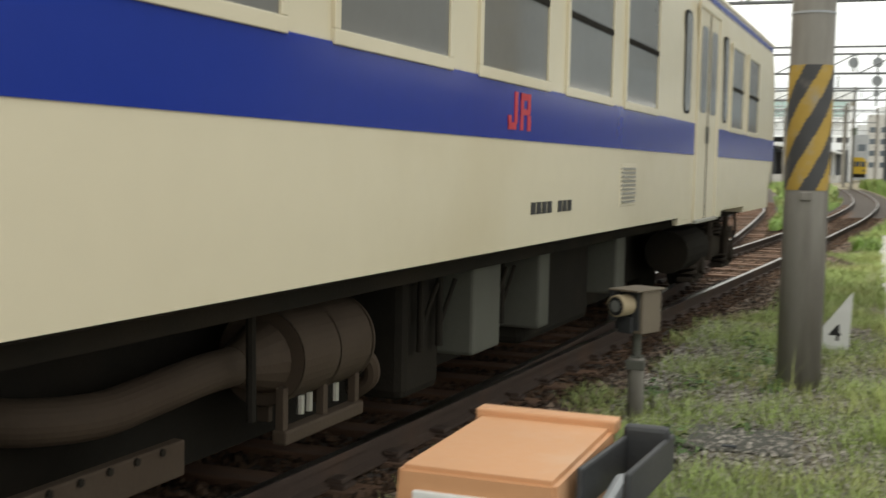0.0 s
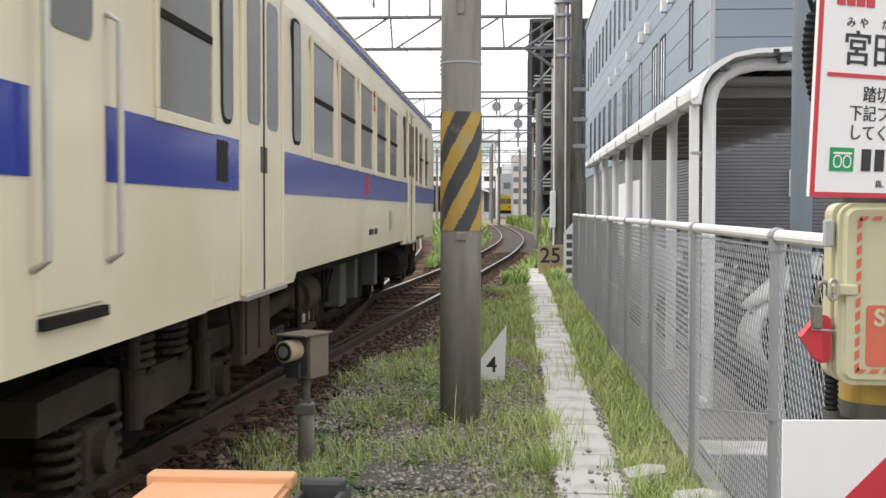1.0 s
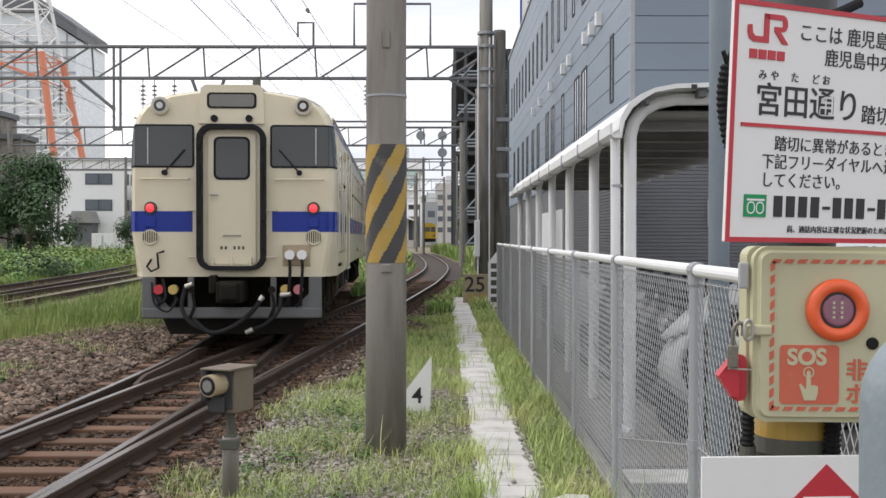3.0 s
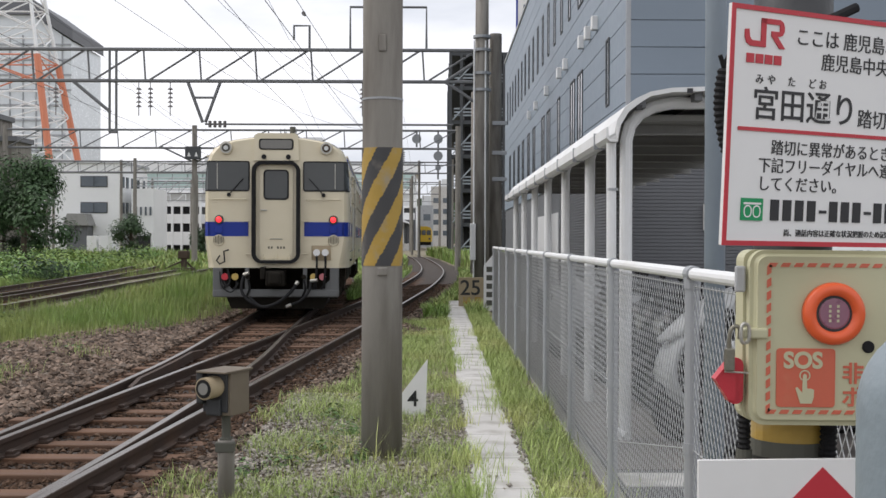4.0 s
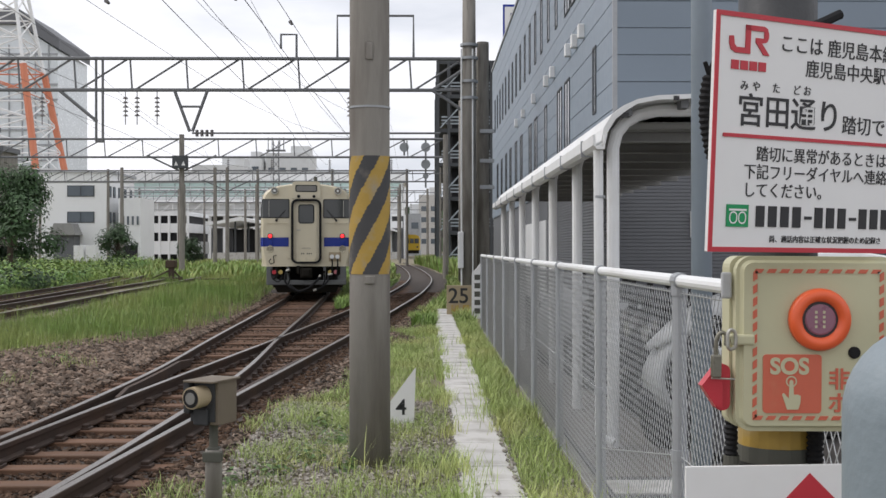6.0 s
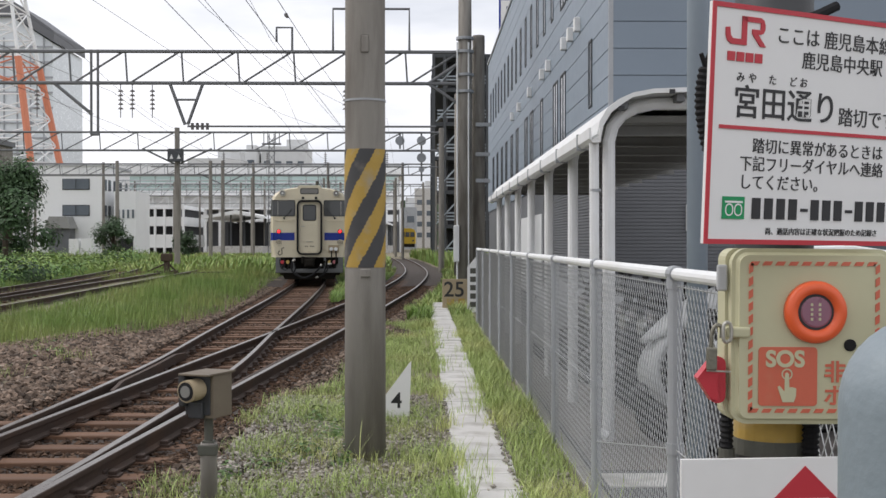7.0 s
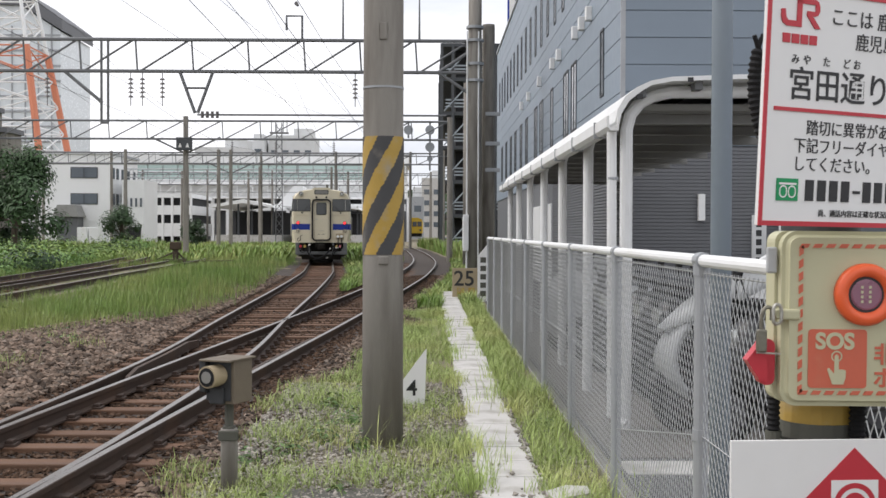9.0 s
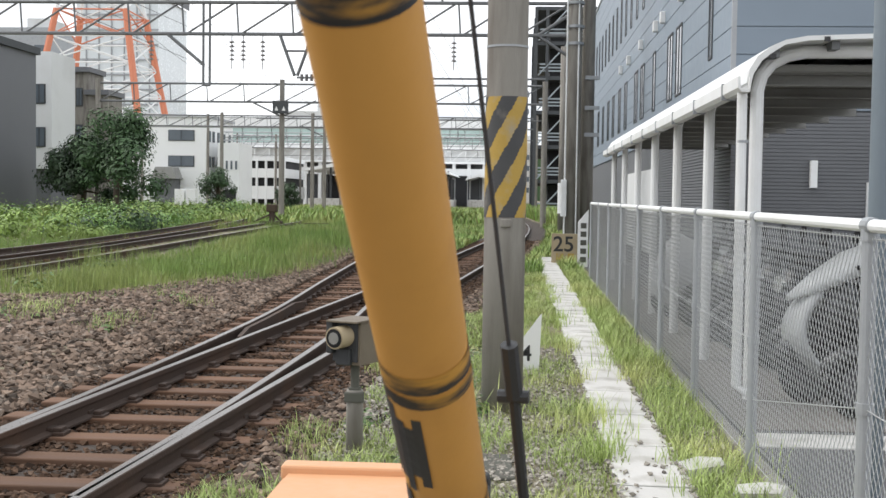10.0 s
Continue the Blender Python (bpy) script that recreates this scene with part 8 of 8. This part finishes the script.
def switch_stand():
    for x, y in ((-11.7, 53), ):
        s = thing("point_lever_stand", "rusty point lever stand among tall grass", "railway device", pose(x, y, 0.1))
        bm = B()
        box(bm, -0.24, 0.24, -0.2, 0.2, 0.62, 0.98, 0.05)
        part("weight", bm, M["rustpipe"], s, "rust-brown weight")
        bm = B()
        box(bm, -0.12, 0.12, -0.12, 0.12, 0, 0.75, 0.02)
        box(bm, -0.55, 0.5, -0.15, 0.15, 0.0, 0.2, 0.02)
        tube(bm, (-0.1, 0, 0.5), (-0.9, 0.1, 0.15), 0.04, seg=6)
        tube(bm, (0.1, 0, 0.5), (0.45, 0.1, 0.1), 0.04, seg=6)
        tube(bm, (0.2, 0.1, 0.08), (2.6, 0.2, 0.12), 0.03, seg=6)
        part("stand", bm, M["steel"], s)
    c = thing("relay_cabinet", "white trackside relay cabinets by the white building", "cabinet", pose(-32.0, 105, 0))
    for k in range(2):
        bm = B()
        box(bm, k * 1.1, k * 1.1 + 0.9, 0, 0.7, -0.1, 1.9, 0.03)
        part("cabinet_body", bm, M["whitepaint"], c)


# ---- plants ----
def leaves_mesh(name, pts, material, label, category, kind="stuff", parent=None):
    """pts: centre, size, normal-ish direction -> folded leaf quads."""
    verts, faces = [], []
    for c, s, d, roll in pts:
        q = Vector(d).to_track_quat("Z", "Y").to_matrix() @ Matrix.Rotation(roll, 3, "Z")
        base = len(verts)
        for u, v, w in ((0, -1, 0), (0.5, 0, 0.12), (0, 1, 0), (-0.5, 0, 0.12)):
            p = q @ Vector((u * s, v * s, w * s))
            verts.append((c[0] + p.x, c[1] + p.y, c[2] + p.z))
        faces.append((base, base + 1, base + 2))
        faces.append((base, base + 2, base + 3))
    me = bpy.data.meshes.new(name)
    me.from_pydata(verts, [], faces)
    me.materials.append(material)
    ob = new(name, me)
    if parent:
        ob.parent = parent
    else:
        tagged(ob, label, category, kind=kind)
    return ob


def tree(x, y, h, w, seed, n=9500):
    rng = random.Random(seed)
    t = thing("tree", "dense dark green broadleaf tree behind the siding", "tree", pose(x, y, 0.1), "trackside trees")
    bm = B()
    tube(bm, (0, 0, -0.2), (0.1, 0, h * 0.35), 0.2, 0.14, 10)
    tube(bm, (0.1, 0, h * 0.35), (0.0, 0.1, h * 0.8), 0.14, 0.05, 8)
    part("trunk", bm, M["bark"], t)
    cl = []
    for k in range(20):
        a, r = rng.uniform(0, 6.28), w * 0.5 * math.sqrt(rng.random()) * 0.8
        z = h * rng.uniform(0.22, 0.86)
        f = 1 - 0.55 * max(0, (z / h - 0.5) / 0.4)
        cl.append((r * f * math.cos(a), r * f * math.sin(a), z, rng.uniform(0.5, 1.0) * w * 0.22))
    bm = B()
    for c in cl[:9]:
        tube(bm, (0.05, 0, h * 0.3), (c[0] * 0.8, c[1] * 0.8, c[2]), 0.07, 0.02, 6)
    part("limb", bm, M["bark"], t)
    pts = []
    for _ in range(n):
        c = rng.choice(cl)
        d = Vector((rng.gauss(0, 1), rng.gauss(0, 1), rng.gauss(0, 1))).normalized()
        rr = c[3] * rng.uniform(0.4, 1.25)
        pts.append(((c[0] + d.x * rr, c[1] + d.y * rr, c[2] + d.z * rr * 0.85), rng.uniform(0.07, 0.15), (d.x, d.y, d.z + 0.5), rng.uniform(0, 6.28)))
    leaves_mesh("crown", pts, M["leaf"], "", "", parent=t)


def shrub_bank():
    """Tangle of weeds, vines and shrubs beyond the siding, in three greens."""
    rng = random.Random(21)
    cl = []
    for _ in range(330):
        y = 30 + 54 * rng.random() ** 0.9
        x = curve_x(SID_A, y) - 1.2 - 17 * rng.random() ** 1.5
        s = (0.22 + 0.75 * rng.random() ** 1.8) * (0.75 if y < 42 else 1.0)
        tone = rng.choice((0, 0, 1, 1, 2)) if noise.noise((x * 0.16, y * 0.13, 7.0)) < 0.12 else rng.choice((1, 1, 0))
        cl.append((x, y, s * 0.5 + 0.1 + 0.45 * max(0, noise.noise((x * 0.2, y * 0.2, 4))), s, tone))
    tones = ([], [], [])
    for k in range(52000):
        c = cl[k % len(cl)]
        d = Vector((rng.gauss(0, 1), rng.gauss(0, 1), rng.gauss(0, 1))).normalized()
        rr = c[3] * rng.uniform(0.5, 1.2)
        tones[c[4]].append(((c[0] + d.x * rr * 1.5, c[1] + d.y * rr * 1.3, max(0.1, c[2] + d.z * rr * 0.8)), rng.uniform(0.05, 0.11), (d.x, d.y, d.z + 0.4), rng.uniform(0, 6.28)))
    leaves_mesh("shrub_bank", tones[0], M["weed"], "tangled green shrubs and weeds on the bank", "shrubs")
    leaves_mesh("shrub_bank", tones[1], M["bush"], "yellow-green vines over the shrubs on the bank", "shrubs")
    leaves_mesh("shrub_bank", tones[2], M["leaf"], "dark green bushes standing in the bank", "shrubs")


def blades(name, spots, material, label):
    """spots: x, y, z, height, width, lean x, lean y."""
    verts, faces = [], []
    for x, y, z, h, w, lx, ly in spots:
        n = math.hypot(lx, ly) + 1e-6
        px, py = -ly / n * w, lx / n * w
        b = len(verts)
        verts += [(x - px, y - py, z), (x + px, y + py, z), (x + lx * 0.35 + px * 0.8, y + ly * 0.35 + py * 0.8, z + h * 0.6),
                  (x + lx * 0.35 - px * 0.8, y + ly * 0.35 - py * 0.8, z + h * 0.6), (x + lx, y + ly, z + h)]
        faces += [(b, b + 1, b + 2, b + 3), (b + 3, b + 2, b + 4)]
    me = bpy.data.meshes.new(name)
    me.from_pydata(verts, [], faces)
    me.materials.append(material)
    return tagged(new(name, me), label, "grass", kind="stuff")


def plant_grass():
    rng = random.Random(11)
    verge, field, weeds = [], [], []
    for _ in range(135000):
        y = 4.6 + 27 * rng.random() ** 1.7
        x = rng.uniform(side_x(y) + 1.0, 1.02)
        on_path = 0.23 < x < 0.61
        dens = 0.66 + 1.2 * noise.noise((x * 1.3, y * 0.9, 2.0))
        dens += (0.4 + 0.8 * noise.noise((x * 2.2, y * 1.6, 14.0))) if x > 0.6 else 0
        dens -= 0.8 * max(0, 1 - (x - side_x(y) - 1.0) / 0.75)
        if -0.92 < x < -0.34 and 6.45 < y < 7.05 and rng.random() < 0.8:
            continue
        if -0.95 < x < -0.1 and 6.0 < y < 8.3:
            dens -= 0.5
        if on_path:
            dens = 0.12 if (abs(x - 0.42) > 0.175 or abs(y - 10.6) < 0.16) else -1
        if rng.random() > dens:
            continue
        tall = 0.04 + 0.075 * rng.random() + 0.10 * max(0, noise.noise((x * 1.1, y * 0.8, 8.0)))
        if x > 0.62:
            tall *= 1.5
        a = rng.uniform(0, 6.28)
        l = tall * rng.uniform(0.2, 1.25)
        verge.append((x, y, -0.03 + (0.03 if on_path else 0), tall, rng.uniform(0.0014, 0.0032), l * math.cos(a), l * math.sin(a)))
    blades("verge_grass", verge, M["lush"], "uneven bright green grass along the path")
    for _ in range(230000):
        y = 12 + 70 * rng.random() ** 1.5
        hi = gravel_lo(y) if y > 15 else -7
        x = rng.uniform(-26 if y > 25 else -16, hi + 0.5)
        dens = 0.9 + 0.5 * noise.noise((x * 0.5, y * 0.35, 5.0))
        if y < 17:
            dens = 0.05 + 0.4 * max(0, noise.noise((x * 0.9, y * 0.9, 6.0)) - 0.15)
        if x > hi - 0.6:
            dens *= 0.4
        near_rail = min(abs(x - curve_x(SID_A, y)), abs(x - curve_x(SID_B, y)) if y < 70 else 9)
        if near_rail < 1.1:
            dens *= 0.22
        if rng.random() > dens:
            continue
        tall = 0.06 + 0.2 * rng.random() + 0.22 * max(0, noise.noise((x * 0.4, y * 0.3, 9.0)))
        if y < 18 or near_rail < 1.3:
            tall *= 0.6
        a = rng.uniform(0, 6.28)
        l = tall * rng.uniform(0.1, 0.55)
        field.append((x, y, 0.0 + 0.05 * min(1, max(0, (y - 15) / 20)), tall, rng.uniform(0.0025, 0.0055) * (0.6 + y / 40), l * math.cos(a), l * math.sin(a)))
    # taller clumps and seed heads standing above the meadow
    for _ in range(420):
        cy = 16.5 + 48 * rng.random() ** 1.35
        cx = gravel_lo(cy) - rng.uniform(-0.25, 1.0) - 9.5 * rng.random() ** 1.7
        if min(abs(cx - curve_x(SID_A, cy)), abs(cx - curve_x(SID_B, cy))) < 0.75:
            continue
        hh = (0.22 + 0.4 * rng.random() ** 2) * (0.8 if cy < 20 else 1.0)
        sp = rng.uniform(0.15, 0.42)
        for _ in range(int(rng.uniform(60, 150))):
            a = rng.uniform(0, 6.28)
            h = hh * rng.uniform(0.55, 1.1)
            l = h * rng.uniform(0.05, 0.32)
            field.append((cx + rng.gauss(0, sp), cy + rng.gauss(0, sp), 0.02, h, rng.uniform(0.002, 0.0042) * (0.6 + cy / 40), l * math.cos(a), l * math.sin(a)))
    blades("meadow_grass", field, M["grass"], "tall green meadow grass between the tracks")
    mound = []
    for _ in range(9000):
        y = rng.uniform(62, 125)
        x = side_x(y) + rng.uniform(1.6, 6.5) if rng.random() < 0.7 else rng.uniform(main_x(y) + 1.5, side_x(y) - 1.4)
        tall = rng.uniform(0.4, 1.1) * (1.0 if x > side_x(y) else 0.6)
        a = rng.uniform(0, 6.28)
        mound.append((x, y, 0, tall, rng.uniform(0.03, 0.07), 0.3 * math.cos(a), 0.3 * math.sin(a)))
    for _ in range(26000):
        y = 58 + 66 * rng.random() ** 1.2
        x = rng.uniform(-38 - 0.1 * y, main_x(y) - 1.7)
        tall = rng.uniform(0.2, 0.7) * (0.8 + 0.9 * max(0, noise.noise((x * 0.15, y * 0.1, 3.0))))
        a = rng.uniform(0, 6.28)
        mound.append((x, y, 0.05, tall, rng.uniform(0.03, 0.08), 0.25 * math.cos(a), 0.25 * math.sin(a)))
    for _ in range(9000):
        y = 24 + 38 * rng.random()
        lo, hi = side_x(y) + 1.35, 1.0 if y < 30 else 2.2
        x = rng.uniform(lo, hi)
        if 0.2 < x < 0.62 and y < 30:
            continue
        tall = rng.uniform(0.08, 0.32)
        a = rng.uniform(0, 6.28)
        mound.append((x, y, -0.02, tall, rng.uniform(0.008, 0.02), 0.15 * math.cos(a), 0.15 * math.sin(a)))
    for _ in range(5000):
        y = 30 + 40 * rng.random()
        w = side_x(y) - main_x(y)
        if w < 2.4:
            continue
        x = rng.uniform(main_x(y) + 1.1, side_x(y) - 1.1)
        tall = rng.uniform(0.08, 0.3)
        a = rng.uniform(0, 6.28)
        mound.append((x, y, -0.05, tall, rng.uniform(0.01, 0.02), 0.15 * math.cos(a), 0.15 * math.sin(a)))
    blades("far_verge_grass", mound, M["grass"], "overgrown grass mound beside the curving track")
    pts = []
    for cx, cy, s, n in ((-0.95, 6.35, 0.16, 110), (-1.35, 7.9, 0.13, 70), (-0.9, 8.7, 0.15, 90), (-0.75, 9.5, 0.18, 110), (-0.6, 8.3, 0.1, 60), (-0.62, 8.55, 0.12, 60), (-1.1, 8.2, 0.15, 80),
                         (-1.7, 4.0, 0.25, 160), (-1.5, 4.6, 0.2, 120), (-0.7, 11.2, 0.18, 90), (-7.6, 12.4, 0.3, 160), (-8.8, 13.8, 0.3, 120), (-6.6, 13.8, 0.2, 90), (0.85, 9.2, 0.14, 70), (-8.2, 11.6, 0.25, 100), (-6.3, 22, 0.35, 160),
                         (-0.95, 10.4, 0.15, 70), (-0.62, 7.0, 0.1, 50)):
        for _ in range(n):
            d = Vector((rng.gauss(0, 1), rng.gauss(0, 1), abs(rng.gauss(0, 1)))).normalized()
            rr = s * rng.uniform(0.3, 1.15)
            pts.append(((cx + d.x * rr, cy + d.y * rr, -0.03 + d.z * rr), rng.uniform(0.018, 0.035), (d.x, d.y, d.z + 0.7), rng.uniform(0, 6.28)))
    for _ in range(70):
        y = 17 + 45 * rng.random() ** 1.3
        cx = gravel_lo(y) - rng.uniform(0.2, 11)
        if min(abs(cx - curve_x(SID_A, y)), abs(cx - curve_x(SID_B, y))) < 0.9:
            continue
        s = rng.uniform(0.12, 0.34)
        for _ in range(80):
            d = Vector((rng.gauss(0, 1), rng.gauss(0, 1), abs(rng.gauss(0, 1)))).normalized()
            rr = s * rng.uniform(0.3, 1.15)
            pts.append(((cx + d.x * rr * 1.4, y + d.y * rr, 0.03 + d.z * rr), rng.uniform(0.03, 0.06), (d.x, d.y, d.z + 0.7), rng.uniform(0, 6.28)))
    for _ in range(45):
        y = rng.uniform(12.5, 24)
        cx = main_x(y) - rng.uniform(1.9, 4.0)
        s = rng.uniform(0.05, 0.14)
        for _ in range(26):
            d = Vector((rng.gauss(0, 1), rng.gauss(0, 1), abs(rng.gauss(0, 1)))).normalized()
            rr = s * rng.uniform(0.3, 1.15)
            pts.append(((cx + d.x * rr * 1.4, y + d.y * rr, d.z * rr), rng.uniform(0.02, 0.04), (d.x, d.y, d.z + 0.7), rng.uniform(0, 6.28)))
    leaves_mesh("verge_weeds", pts, M["weed"], "small broadleaf weeds in the gravel", "weeds")
    # rosette of long seed stalks at the pole foot
    st = []
    for _ in range(260):
        cx, cy = rng.choice(((0.5, 10.6), (0.9, 6.7), (-0.62, 8.3), (0.75, 8.2), (0.3, 7.6), (0.7, 12)))
        a = rng.uniform(0, 6.28)
        h = rng.uniform(0.12, 0.34)
        st.append((cx + rng.gauss(0, 0.12), cy + rng.gauss(0, 0.2), -0.02, h, 0.003, 0.25 * h * math.cos(a) * 2, 0.25 * h * math.sin(a) * 2))
    # grass tufts in the gravel and over the path edges
    for cx, cy, n, spread in [(rng.uniform(-7.5, -4.6), rng.uniform(11.5, 17), 60, 0.14) for _ in range(16)] + [(rng.choice((0.2, 0.62)), rng.uniform(5.5, 20), 70, 0.07) for _ in range(30)] + [(-6.6, 14.2, 300, 0.25)]:
        for _ in range(n):
            a = rng.uniform(0, 6.28)
            h = rng.uniform(0.06, 0.2)
            st.append((cx + rng.gauss(0, spread), cy + rng.gauss(0, spread * 1.5), 0.0, h, 0.0028, 0.6 * h * math.cos(a), 0.6 * h * math.sin(a)))
    blades("seed_stalks", st, M["lush"], "long thin grass stalks leaning over the path")


def debris():
    rng = random.Random(31)
    verts, faces = [], []
    for _ in range(22000):
        y = rng.uniform(4.4, 12)
        x = rng.uniform(-1.5, 1.0)
        if (0.22 < x < 0.58 and not (y < 7.6 and rng.random() < 0.06)):
            continue
        s = 0.006 + 0.02 * rng.random() ** 1.7
        stone_mesh(verts, faces, x, y, 0.0 if not 0.2 < x < 0.62 else 0.045, s, rng)
    me = bpy.data.meshes.new("verge_gravel")
    me.from_pydata(verts, [], faces)
    me.materials.append(M["gravel"])
    tagged(new("verge_gravel", me), "small pale grey gravel scattered in the verge", "gravel", kind="stuff")
    verts, faces = [], []
    for _ in range(15000):
        y = rng.uniform(8, 27)
        x = rng.uniform(ballast_lo(y), main_x(y) - 1.9)
        s = rng.uniform(0.02, 0.045)
        stone_mesh(verts, faces, x, y, ballast_z(x, y) + 0.012, s, rng)
    me = bpy.data.meshes.new("loose_gravel")
    me.from_pydata(verts, [], faces)
    me.materials.append(M["stone"])
    tagged(new("loose_gravel", me), "loose brown gravel beside the ballast", "gravel", kind="stuff")


station()
town()
radio_mast()
yellow_train()
switch_stand()
tree(-21.6, 60, 6.2, 5.6, 1)
tree(-24.5, 63, 5.0, 4.6, 2)
tree(-23.5, 88, 3.6, 3.4, 3, 2500)
tree(-19.0, 92, 2.6, 2.6, 4, 2000)
shrub_bank()
build_stones()
plant_grass()
debris()


def motions():
    rows = []
    for i in range(0, 21):
        t = i * 0.5
        ks = TRAIN_Y
        rows.append((t, train_pose(curve_x(ks, t))))
    walk(train, rows)
    walk(gate_arm, [(t, arm_pose(e)) for t, e in ARM_EL])


motions()
